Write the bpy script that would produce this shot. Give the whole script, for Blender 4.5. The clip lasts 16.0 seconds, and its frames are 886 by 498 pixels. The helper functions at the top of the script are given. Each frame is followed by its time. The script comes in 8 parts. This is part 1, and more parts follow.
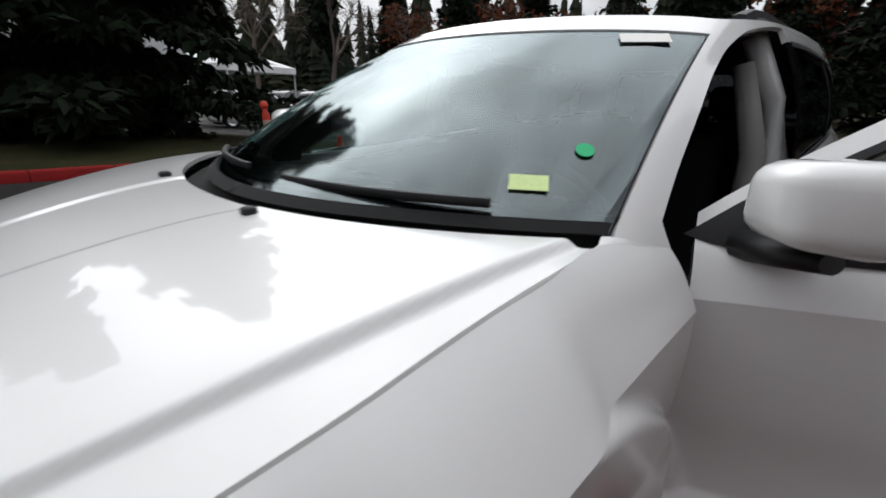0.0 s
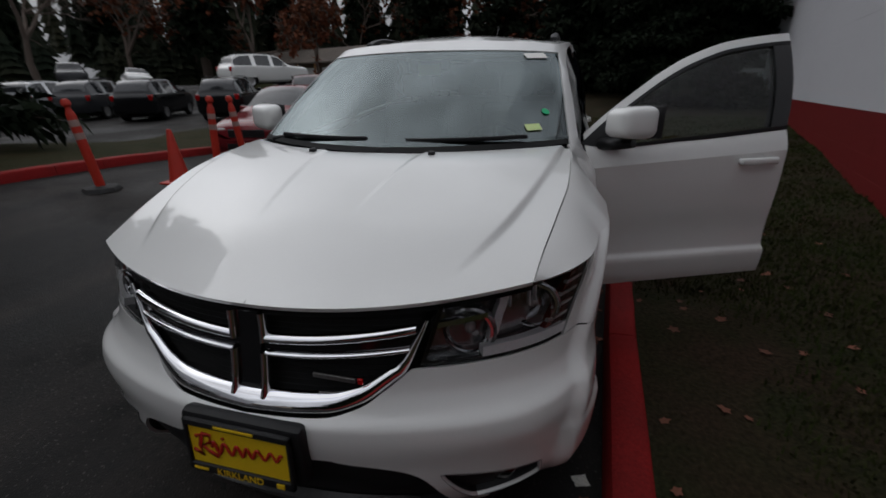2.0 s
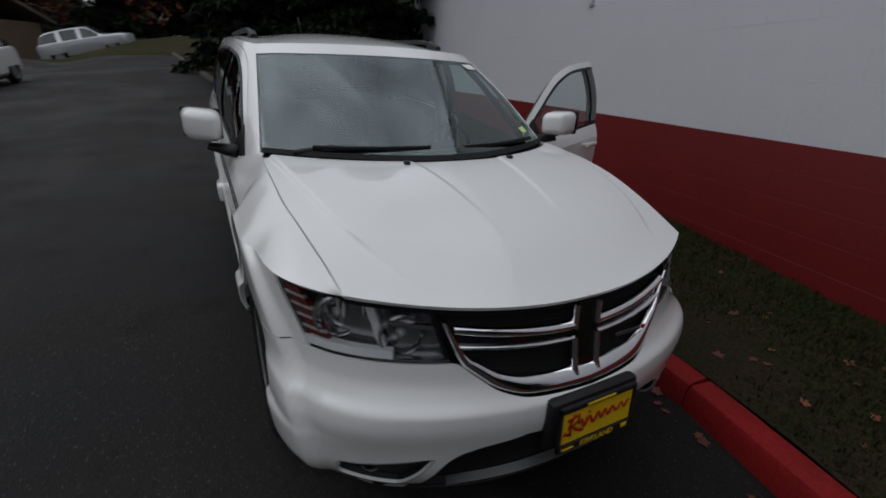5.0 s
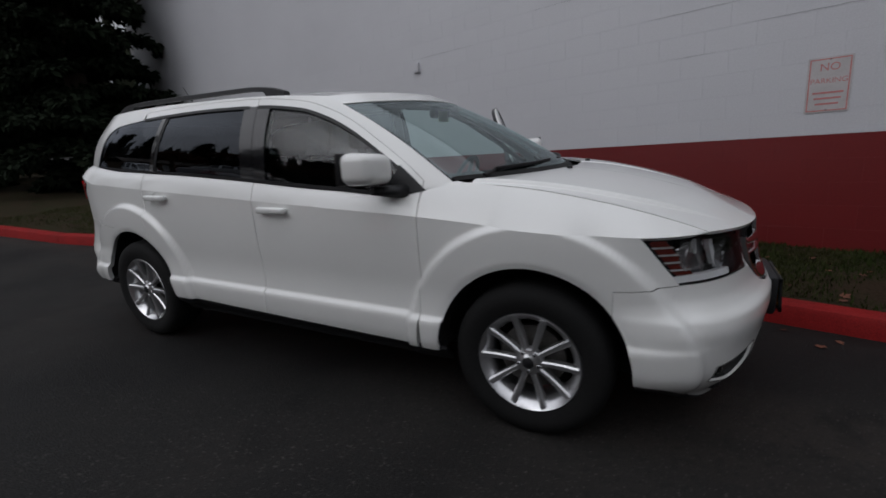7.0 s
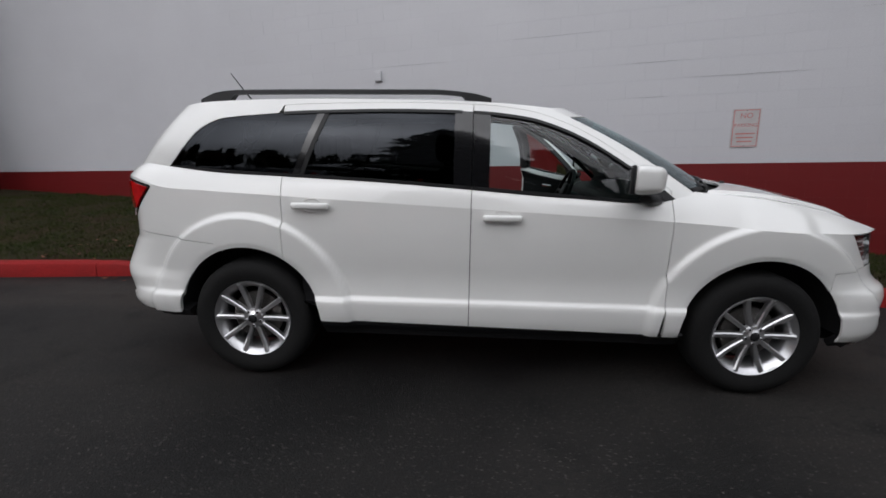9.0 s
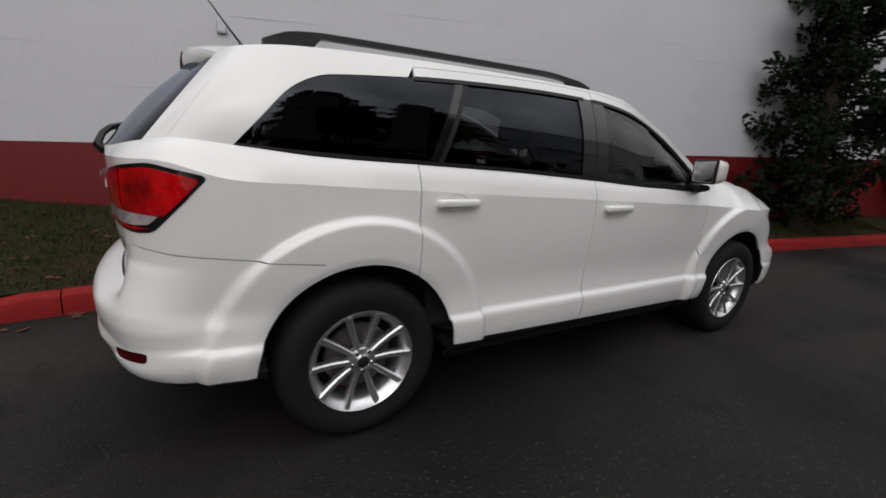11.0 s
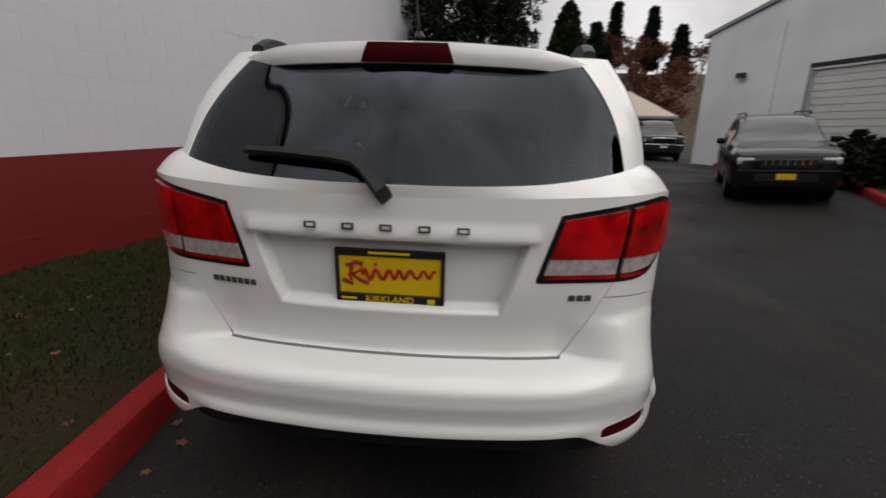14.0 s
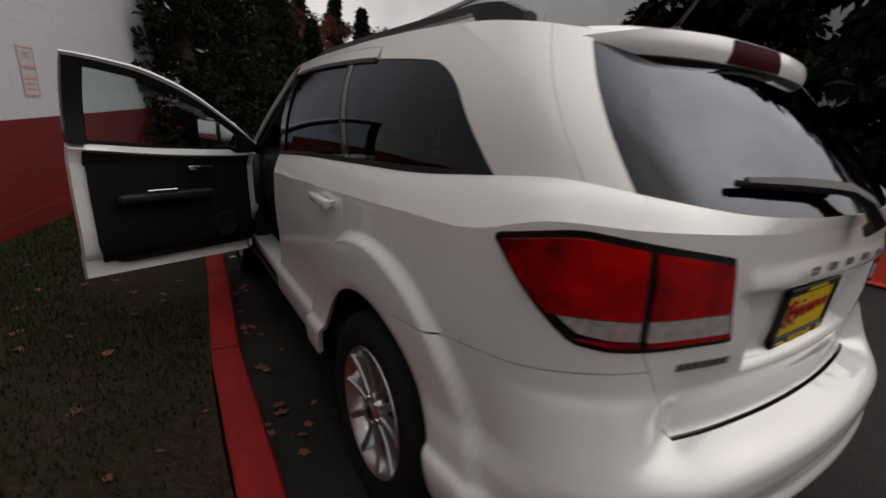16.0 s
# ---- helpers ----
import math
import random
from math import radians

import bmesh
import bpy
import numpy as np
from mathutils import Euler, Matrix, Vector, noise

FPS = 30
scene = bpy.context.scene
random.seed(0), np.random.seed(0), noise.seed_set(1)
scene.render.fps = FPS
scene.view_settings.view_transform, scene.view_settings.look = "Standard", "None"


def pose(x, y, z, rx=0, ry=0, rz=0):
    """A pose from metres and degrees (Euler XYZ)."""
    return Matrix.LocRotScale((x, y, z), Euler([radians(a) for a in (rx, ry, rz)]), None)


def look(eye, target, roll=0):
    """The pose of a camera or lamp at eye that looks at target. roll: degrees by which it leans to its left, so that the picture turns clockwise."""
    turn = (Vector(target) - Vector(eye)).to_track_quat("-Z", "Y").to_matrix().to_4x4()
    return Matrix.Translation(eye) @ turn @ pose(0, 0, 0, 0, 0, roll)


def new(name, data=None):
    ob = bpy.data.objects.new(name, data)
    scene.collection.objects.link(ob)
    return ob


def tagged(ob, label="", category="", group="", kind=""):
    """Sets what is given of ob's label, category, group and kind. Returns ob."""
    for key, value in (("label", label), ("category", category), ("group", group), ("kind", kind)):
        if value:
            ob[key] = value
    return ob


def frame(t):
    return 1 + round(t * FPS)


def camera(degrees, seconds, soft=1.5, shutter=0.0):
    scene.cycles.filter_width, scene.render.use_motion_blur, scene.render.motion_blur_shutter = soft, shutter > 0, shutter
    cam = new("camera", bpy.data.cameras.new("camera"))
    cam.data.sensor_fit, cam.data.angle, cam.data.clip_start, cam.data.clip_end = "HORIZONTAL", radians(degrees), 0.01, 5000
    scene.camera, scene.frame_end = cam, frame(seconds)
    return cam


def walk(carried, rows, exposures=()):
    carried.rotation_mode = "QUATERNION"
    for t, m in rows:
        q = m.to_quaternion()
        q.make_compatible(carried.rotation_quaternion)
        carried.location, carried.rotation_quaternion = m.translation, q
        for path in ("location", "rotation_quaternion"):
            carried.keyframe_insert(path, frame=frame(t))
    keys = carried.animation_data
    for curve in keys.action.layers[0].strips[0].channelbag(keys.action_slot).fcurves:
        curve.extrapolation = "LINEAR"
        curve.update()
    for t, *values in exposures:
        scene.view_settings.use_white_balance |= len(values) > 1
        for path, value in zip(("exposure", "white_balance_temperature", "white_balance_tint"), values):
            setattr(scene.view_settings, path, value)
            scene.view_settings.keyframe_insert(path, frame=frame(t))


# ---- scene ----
cam = camera(89.7, 16.0, 1.6, 0.4)
EXPO = [(0, 0.3, 6380, 10), (0.5, -0.15, 6350, 10), (1, -0.75, 6330, 10), (2, -0.7, 6280, 11), (3, -0.45, 6250, 11), (5.5, -0.58, 6200, 11), (7, -0.45, 6230, 12), (8.5, 0.15, 6300, 12), (11, 0.1, 6600, 12), (12.5, 0.27, 6700, 12), (14, 0.1, 6820, 12), (14.5, -0.1, 6850, 12), (15, -0.2, 6880, 13), (16, -0.15, 6950, 14)]
PATH = [
    (0, (0.363, 1.092, 1.383), (-0.994, -0.221, 0.723), 1.1),
    (0.5, (0.774, 1.04, 1.416), (-0.705, -0.107, 0.71), 0.7),
    (1, (1.157, 0.976, 1.422), (-0.491, 0.069, 0.742), 0.4),
    (1.5, (1.489, 0.88, 1.391), (-0.283, 0.157, 0.813), -3.1),
    (2, (1.715, 0.765, 1.468), (-0.073, 0.269, 0.722), -1.2),
    (2.5, (1.84, 0.588, 1.568), (0.007, 0.288, 0.827), 0.7),
    (3, (1.924, 0.384, 1.554), (0.095, 0.239, 0.758), 0.7),
    (5.5, (1.544, -1.441, 1.577), (0.065, -0.275, 0.904), 2.4),
    (6, (1.239, -1.885, 1.483), (-0.075, -0.476, 0.947), 0.6),
    (6.5, (0.914, -2.254, 1.394), (-0.225, -0.678, 0.926), -0.7),
    (7, (0.526, -2.639, 1.361), (-0.381, -0.927, 0.864), -2.9),
    (7.5, (0.066, -2.984, 1.395), (-0.722, -1.197, 0.966), -1.4),
    (8, (-0.459, -3.243, 1.423), (-1.012, -1.374, 0.976), -0.2),
    (8.5, (-1.031, -3.359, 1.413), (-1.389, -1.445, 0.956), -0.1),
    (11, (-3.524, -2.544, 1.335), (-2.524, -0.886, 0.838), 4.1),
    (11.5, (-3.895, -2.27, 1.341), (-2.704, -0.755, 0.805), 3.1),
    (12, (-4.221, -1.98, 1.34), (-2.834, -0.65, 0.783), 3.3),
    (12.5, (-4.516, -1.66, 1.332), (-2.933, -0.553, 0.812), 3.3),
    (13, (-4.736, -1.253, 1.326), (-3.027, -0.38, 0.764), 3.2),
    (13.5, (-4.913, -0.764, 1.336), (-3.083, -0.167, 0.791), 2.1),
    (14, (-4.974, -0.249, 1.332), (-3.042, -0.099, 0.835), 1.9),
    (14.5, (-4.877, 0.233, 1.322), (-2.951, 0.06, 0.81), 2.7),
    (15, (-4.703, 0.743, 1.319), (-2.862, 0.134, 0.832), 1.8),
    (15.5, (-4.481, 1.134, 1.336), (-2.75, 0.246, 0.872), 4.7),
    (16, (-4.157, 1.445, 1.357), (-2.541, 0.398, 0.814), 3.2),
]
walk(cam, [(t, look(e, a, r)) for t, e, a, r in PATH], EXPO)

# ---- place ----
# world and sun: an overcast autumn afternoon
world = bpy.data.worlds.new("overcast_sky")
scene.world = world
world.use_nodes = True
wn = world.node_tree
sky = wn.nodes.new("ShaderNodeTexSky")
sky.sky_type, sky.sun_disc = "NISHITA", False
sky.sun_elevation, sky.sun_rotation = radians(38), radians(200)
sky.air_density, sky.dust_density, sky.ozone_density = 1.0, 6.0, 1.0
sw = wn.nodes.new("ShaderNodeHueSaturation")
sw.inputs["Saturation"].default_value = 0.12
# broken cloud cover: soft brightness changes over the whole sky
stc = wn.nodes.new("ShaderNodeTexCoord")
snz = wn.nodes.new("ShaderNodeTexNoise")
snz.inputs["Scale"].default_value, snz.inputs["Detail"].default_value = 2.6, 6.0
srm = wn.nodes.new("ShaderNodeMapRange")
srm.inputs["From Min"].default_value, srm.inputs["From Max"].default_value = 0.3, 0.72
srm.inputs["To Min"].default_value, srm.inputs["To Max"].default_value = 0.5, 1.5
smx = wn.nodes.new("ShaderNodeMix")
smx.data_type, smx.blend_type = "RGBA", "MULTIPLY"
smx.inputs["Factor"].default_value = 1.0
wn.links.new(stc.outputs["Generated"], snz.inputs["Vector"])
wn.links.new(snz.outputs["Fac"], srm.inputs["Value"])
wn.links.new(sky.outputs[0], sw.inputs["Color"])
# thick cloud evens the sky out
scl = wn.nodes.new("ShaderNodeMix")
scl.data_type = "RGBA"
scl.inputs["Factor"].default_value = 0.82
scl.inputs["B"].default_value = (5.4, 5.5, 5.7, 1)
wn.links.new(sw.outputs[0], scl.inputs["A"])
wn.links.new(scl.outputs["Result"], smx.inputs["A"])
wn.links.new(srm.outputs[0], smx.inputs["B"])
# an overcast sky is brightest overhead
ssp = wn.nodes.new("ShaderNodeSeparateXYZ")
szr = wn.nodes.new("ShaderNodeMapRange")
szr.inputs["From Min"].default_value, szr.inputs["From Max"].default_value = 0.0, 1.0
szr.inputs["To Min"].default_value, szr.inputs["To Max"].default_value = 0.66, 1.85
smz = wn.nodes.new("ShaderNodeMix")
smz.data_type, smz.blend_type = "RGBA", "MULTIPLY"
smz.inputs["Factor"].default_value = 1.0
wn.links.new(stc.outputs["Generated"], ssp.inputs[0])
wn.links.new(ssp.outputs["Z"], szr.inputs["Value"])
wn.links.new(smx.outputs["Result"], smz.inputs["A"])
wn.links.new(szr.outputs[0], smz.inputs["B"])
wn.links.new(smz.outputs["Result"], wn.nodes["Background"].inputs["Color"])
wn.nodes["Background"].inputs["Strength"].default_value = 0.13

sun_data = bpy.data.lights.new("sun", "SUN")
sun_data.energy, sun_data.angle, sun_data.color = 0.5, radians(100), (1.0, 0.98, 0.96)
sun = new("sun", sun_data)
sun.matrix_world = look((-6, -16, 18), (0, 0, 0))


# ---- materials ----
def mat(name, color, rough=0.6, metal=0.0, grain=0.0, grain_size=0.02, patch=0.0, patch_size=0.6, bump=0.0,
        bump_size=0.004, coat=0.0, second=None, island=0.0, spec=0.5, sheen=0.0):
    """A surface with variation at two scales: fine grain and broad patches (towards `second`)."""
    m = bpy.data.materials.new(name)
    m.use_nodes = True
    nt = m.node_tree
    b = nt.nodes["Principled BSDF"]
    b.inputs["Base Color"].default_value = (*color, 1)
    b.inputs["Roughness"].default_value = rough
    b.inputs["Metallic"].default_value = metal
    b.inputs["Coat Weight"].default_value = coat
    b.inputs["Coat Roughness"].default_value = 0.03
    b.inputs["Specular IOR Level"].default_value = spec
    b.inputs["Sheen Weight"].default_value = sheen
    tc = nt.nodes.new("ShaderNodeTexCoord")
    if grain or patch or island:
        col = nt.nodes.new("ShaderNodeRGB")
        col.outputs[0].default_value = (*color, 1)
        out = col.outputs[0]
        if patch:
            n2 = nt.nodes.new("ShaderNodeTexNoise")
            n2.inputs["Scale"].default_value, n2.inputs["Detail"].default_value = 1.0 / patch_size, 5.0
            nt.links.new(tc.outputs["Object"], n2.inputs["Vector"])
            r2 = nt.nodes.new("ShaderNodeMapRange")
            r2.inputs["From Min"].default_value, r2.inputs["From Max"].default_value = 0.35, 0.68
            r2.inputs["To Max"].default_value = patch
            nt.links.new(n2.outputs["Fac"], r2.inputs["Value"])
            mx = nt.nodes.new("ShaderNodeMix")
            mx.data_type = "RGBA"
            nt.links.new(r2.outputs[0], mx.inputs["Factor"])
            nt.links.new(out, mx.inputs["A"])
            mx.inputs["B"].default_value = (*(second or [c * 0.45 for c in color]), 1)
            out = mx.outputs["Result"]
        if grain:
            n1 = nt.nodes.new("ShaderNodeTexNoise")
            n1.inputs["Scale"].default_value, n1.inputs["Detail"].default_value = 1.0 / grain_size, 3.0
            nt.links.new(tc.outputs["Object"], n1.inputs["Vector"])
            r1 = nt.nodes.new("ShaderNodeMapRange")
            r1.inputs["From Min"].default_value, r1.inputs["From Max"].default_value = 0.25, 0.75
            r1.inputs["To Min"].default_value, r1.inputs["To Max"].default_value = 1 - grain, 1 + grain
            nt.links.new(n1.outputs["Fac"], r1.inputs["Value"])
            mg = nt.nodes.new("ShaderNodeMix")
            mg.data_type, mg.blend_type = "RGBA", "MULTIPLY"
            mg.inputs["Factor"].default_value = 1.0
            nt.links.new(out, mg.inputs["A"])
            nt.links.new(r1.outputs[0], mg.inputs["B"])
            out = mg.outputs["Result"]
        if island:
            gi = nt.nodes.new("ShaderNodeNewGeometry")
            oi = nt.nodes.new("ShaderNodeObjectInfo")
            ad = nt.nodes.new("ShaderNodeMath")
            nt.links.new(gi.outputs["Random Per Island"], ad.inputs[0])
            nt.links.new(oi.outputs["Random"], ad.inputs[1])
            r3 = nt.nodes.new("ShaderNodeMapRange")
            r3.inputs["From Max"].default_value = 2.0
            r3.inputs["To Min"].default_value, r3.inputs["To Max"].default_value = 1 - island, 1 + island
            nt.links.new(ad.outputs[0], r3.inputs["Value"])
            m3 = nt.nodes.new("ShaderNodeMix")
            m3.data_type, m3.blend_type = "RGBA", "MULTIPLY"
            m3.inputs["Factor"].default_value = 1.0
            nt.links.new(out, m3.inputs["A"])
            nt.links.new(r3.outputs[0], m3.inputs["B"])
            out = m3.outputs["Result"]
        nt.links.new(out, b.inputs["Base Color"])
    if bump:
        nb = nt.nodes.new("ShaderNodeTexNoise")
        nb.inputs["Scale"].default_value, nb.inputs["Detail"].default_value = 1.0 / bump_size, 3.0
        nt.links.new(tc.outputs["Object"], nb.inputs["Vector"])
        bp = nt.nodes.new("ShaderNodeBump")
        bp.inputs["Strength"].default_value = min(1.0, bump)
        bp.inputs["Distance"].default_value = bump_size
        nt.links.new(nb.outputs["Fac"], bp.inputs["Height"])
        nt.links.new(bp.outputs["Normal"], b.inputs["Normal"])
    return m


def glass(name, tint, clear, ior=1.8, sheen=(1, 1, 1), rough=0.015):
    """A thin pane: part clear (tinted), part mirror by its own gloss."""
    m = bpy.data.materials.new(name)
    m.use_nodes = True
    nt = m.node_tree
    nt.nodes.remove(nt.nodes["Principled BSDF"])
    tr = nt.nodes.new("ShaderNodeBsdfTransparent")
    tr.inputs["Color"].default_value = (*[c * clear for c in tint], 1)
    gl = nt.nodes.new("ShaderNodeBsdfGlossy")
    gl.inputs["Roughness"].default_value = rough
    gl.inputs["Color"].default_value = (*sheen, 1)
    fr = nt.nodes.new("ShaderNodeFresnel")
    fr.inputs["IOR"].default_value = ior
    sh = nt.nodes.new("ShaderNodeMixShader")
    nt.links.new(fr.outputs[0], sh.inputs[0])
    nt.links.new(tr.outputs[0], sh.inputs[1])
    nt.links.new(gl.outputs[0], sh.inputs[2])
    nt.links.new(sh.outputs[0], nt.nodes["Material Output"].inputs["Surface"])
    return m


M_WHITE = mat("white_car_paint", (0.80, 0.80, 0.78), 0.32, coat=1.0, grain=0.012, grain_size=0.004, patch=0.05, patch_size=0.5)
M_TRIM = mat("black_plastic_trim", (0.012, 0.012, 0.013), 0.5, spec=0.35, grain=0.25, grain_size=0.003, bump=0.15, bump_size=0.0015)
M_GLOSSBLACK = mat("gloss_black_trim", (0.008, 0.008, 0.009), 0.12, coat=0.5, grain=0.1)
M_GAP = mat("dark_underbody", (0.006, 0.006, 0.006), 0.9, grain=0.3, grain_size=0.02)
M_CHROME = mat("chrome", (0.90, 0.90, 0.92), 0.06, 1.0, grain=0.03, grain_size=0.05)
M_ALLOY = mat("silver_alloy", (0.62, 0.62, 0.63), 0.28, 0.9, grain=0.06, grain_size=0.01, coat=0.4)
M_STEEL = mat("brake_steel", (0.22, 0.21, 0.20), 0.45, 0.9, grain=0.25, grain_size=0.01, patch=0.4, patch_size=0.05)
M_TYRE = mat("tyre_rubber", (0.010, 0.010, 0.010), 0.8, spec=0.2, grain=0.3, grain_size=0.01, bump=0.3, bump_size=0.003)
M_GLASS = glass("clear_car_glass", (0.80, 0.92, 0.90), 0.86, 1.6)
M_SCREEN = glass("laminated_windscreen_glass", (0.66, 0.88, 0.85), 0.74, 2.1, (0.86, 0.98, 1.0), 0.07)
M_SILVER = mat("silver_lamp_shelf", (0.84, 0.84, 0.85), 0.3, 0.1, grain=0.08, grain_size=0.01, coat=0.6)
M_TINT = glass("privacy_glass", (0.55, 0.58, 0.60), 0.14, 1.42, (0.84, 0.90, 1.0))
M_RED = mat("red_lamp_lens", (0.56, 0.003, 0.005), 0.08, coat=0.6, spec=0.25, grain=0.08, grain_size=0.01, patch=0.95, patch_size=0.10, second=(0.10, 0.0005, 0.001), bump=0.12, bump_size=0.03)
M_REVERSE = mat("smoky_clear_lens", (0.52, 0.46, 0.46), 0.10, 0.3, coat=1.0, grain=0.3, grain_size=0.02)
M_DEEPRED = mat("dark_red_lens", (0.045, 0.003, 0.004), 0.55, coat=0.0, spec=0.03, grain=0.3, grain_size=0.01)
M_LAMPCLEAR = mat("clear_lamp_lens", (0.60, 0.58, 0.57), 0.12, 0.35, coat=1.0, grain=0.2, grain_size=0.02, bump=0.2, bump_size=0.015)
M_AMBER = mat("amber_reflector", (0.10, 0.012, 0.008), 0.15, coat=0.8, grain=0.2, grain_size=0.006)
M_FABRIC = mat("dark_seat_fabric", (0.010, 0.010, 0.011), 0.9, spec=0.15, grain=0.3, grain_size=0.003, bump=0.3, bump_size=0.002)
M_LINER = mat("pale_headliner", (0.32, 0.31, 0.29), 0.9, grain=0.1, grain_size=0.004)
M_YELLOW = mat("yellow_dealer_plate", (0.78, 0.52, 0.01), 0.4, grain=0.05, grain_size=0.004)
M_PLATERED = mat("red_plate_lettering", (0.45, 0.02, 0.01), 0.4, grain=0.08, grain_size=0.003)
M_STICKER = mat("pale_paper_sticker", (0.84, 0.83, 0.78), 0.7, grain=0.1, grain_size=0.004)
M_YELSTICK = mat("yellow_green_sticker", (0.68, 0.84, 0.36), 0.6, grain=0.1, grain_size=0.004)
M_GREEN = mat("green_round_sticker", (0.02, 0.50, 0.20), 0.6, grain=0.05, grain_size=0.004)


# ---- mesh helpers ----
def part(name, bm, material, parent=None, label=""):
    """Links a bmesh as one mesh object, under a thing or a part if given."""
    me = bpy.data.meshes.new(name)
    bm.to_mesh(me)
    bm.free()
    for m in material if isinstance(material, (list, tuple)) else [material]:
        me.materials.append(m)
    ob = new(name, me)
    if parent is not None:
        ob.parent = parent
    return tagged(ob, label)


def thing(name, label, category, group="", kind="", at=None):
    ob = new(name)
    if at is not None:
        ob.matrix_world = at
    return tagged(ob, label, category, group, kind)


def add_box(bm, x0, x1, y0, y1, z0, z1, bevel=0.0, segs=2, m=None):
    geo = bmesh.ops.create_cube(bm, size=1)
    vs = geo["verts"]
    for v in vs:
        v.co = Vector(((x0 + x1) / 2 + v.co.x * (x1 - x0), (y0 + y1) / 2 + v.co.y * (y1 - y0), (z0 + z1) / 2 + v.co.z * (z1 - z0)))
    if bevel:
        es = list({e for v in vs for e in v.link_edges})
        r = bmesh.ops.bevel(bm, geom=es, offset=bevel, segments=segs, profile=0.5, affect="EDGES")
        vs = list({v for f in r["faces"] for v in f.verts} | {v for v in vs if v.is_valid})
    if m is not None:
        bmesh.ops.transform(bm, matrix=m, verts=[v for v in vs if v.is_valid])
    return bm


def box_bm(*a, **k):
    return add_box(bmesh.new(), *a, **k)


def shade(bm, angle=40):
    lim = radians(angle)
    bm.normal_update()
    for f in bm.faces:
        f.smooth = True
    for e in bm.edges:
        if len(e.link_faces) == 2 and e.calc_face_angle(0) > lim:
            e.smooth = False
    return bm


def revolve(profile, n=48, axis="y", bm=None, m=None, a0=0.0, a1=2 * math.pi, flip=False):
    """Turns (radius, along) rows about an axis into a smooth skin."""
    bm = bm or bmesh.new()
    full = abs(a1 - a0 - 2 * math.pi) < 1e-6
    rings = []
    for k in range(n if full else n + 1):
        a = a0 + (a1 - a0) * k / n
        ring = []
        for r, h in profile:
            c, s = r * math.cos(a), r * math.sin(a)
            co = Vector({"y": (c, h, s), "z": (c, s, h), "x": (h, c, s)}[axis])
            ring.append(bm.verts.new(m @ co if m is not None else co))
        rings.append(ring)
    for k in range(n):
        A, B = rings[k], rings[(k + 1) % len(rings)]
        for j in range(len(profile) - 1):
            q = (A[j], A[j + 1], B[j + 1], B[j])
            if profile[j][0] < 1e-6:
                q = (A[j], A[j + 1], B[j + 1])
            elif profile[j + 1][0] < 1e-6:
                q = (A[j], A[j + 1], B[j])
            try:
                bm.faces.new(q[::-1] if flip else q)
            except ValueError:
                pass
    return bm


def tube(points, radius, n=8, bm=None, cap=True):
    """A round bar along points; radius may be a list."""
    bm = bm or bmesh.new()
    pts = [Vector(p) for p in points]
    rs = [float(r) for r in radius] if isinstance(radius, (list, tuple)) else [float(radius)] * len(pts)
    rings, up = [], Vector((0, 0, 1))
    for i, p in enumerate(pts):
        d = (pts[min(i + 1, len(pts) - 1)] - pts[max(i - 1, 0)]).normalized()
        a = d.cross(up if abs(d.z) < 0.95 else Vector((1, 0, 0))).normalized()
        b = d.cross(a)
        rings.append([bm.verts.new(p + rs[i] * (a * math.cos(2 * math.pi * k / n) + b * math.sin(2 * math.pi * k / n))) for k in range(n)])
    for A, B in zip(rings, rings[1:]):
        for k in range(n):
            f = bm.faces.new((A[k], B[k], B[(k + 1) % n], A[(k + 1) % n]))
            f.smooth = True
    if cap:
        bm.faces.new(rings[0])
        bm.faces.new(rings[-1][::-1])
    return bm


def slab(outline, depth, bm=None, m=None):
    """A flat outline (x, z) made solid from y = 0 to y = depth."""
    bm = bm or bmesh.new()
    a = [bm.verts.new((x, 0, z)) for x, z in outline]
    b = [bm.verts.new((x, depth, z)) for x, z in outline]
    bm.faces.new(a)
    bm.faces.new(b[::-1])
    for i in range(len(a)):
        j = (i + 1) % len(a)
        bm.faces.new((a[j], a[i], b[i], b[j]))
    if m is not None:
        bmesh.ops.transform(bm, matrix=m, verts=a + b)
    bmesh.ops.recalc_face_normals(bm, faces=bm.faces)
    return bm

# ---- curved sheets for car bodies ----
def smooth(a, b, x):
    t = np.clip((x - a) / (b - a), 0, 1)
    return t * t * (3 - 2 * t)


def curve(rows, u):
    """A smooth curve through rows (x, y, ...) at places u counted in rows; both ends lie on the mirror plane y = 0 if they are there."""
    p = np.asarray(rows, float)
    n = len(p)
    flip = np.ones(p.shape[1])
    flip[1] = -1
    first = p[1] * flip if abs(p[0, 1]) < 1e-9 else 2 * p[0] - p[1]
    last = p[-2] * flip if abs(p[-1, 1]) < 1e-9 else 2 * p[-1] - p[-2]
    q = np.vstack([first, p, last])
    h = np.linalg.norm(np.diff(q[:, :3], axis=0), axis=1)
    d = np.diff(q, axis=0) / h[:, None]
    m = (d[:-1] * h[1:, None] + d[1:] * h[:-1, None]) / (h[1:] + h[:-1])[:, None]
    u = np.clip(np.asarray(u, float), 0, n - 1)
    i = np.minimum(u.astype(int), n - 2)
    f = (u - i)[..., None]
    hh = h[i + 1][..., None]
    return ((2 * f**3 - 3 * f**2 + 1) * p[i] + (f**3 - 2 * f**2 + f) * hh * m[i]
            + (-2 * f**3 + 3 * f**2) * p[i + 1] + (f**3 - f**2) * hh * m[i + 1])


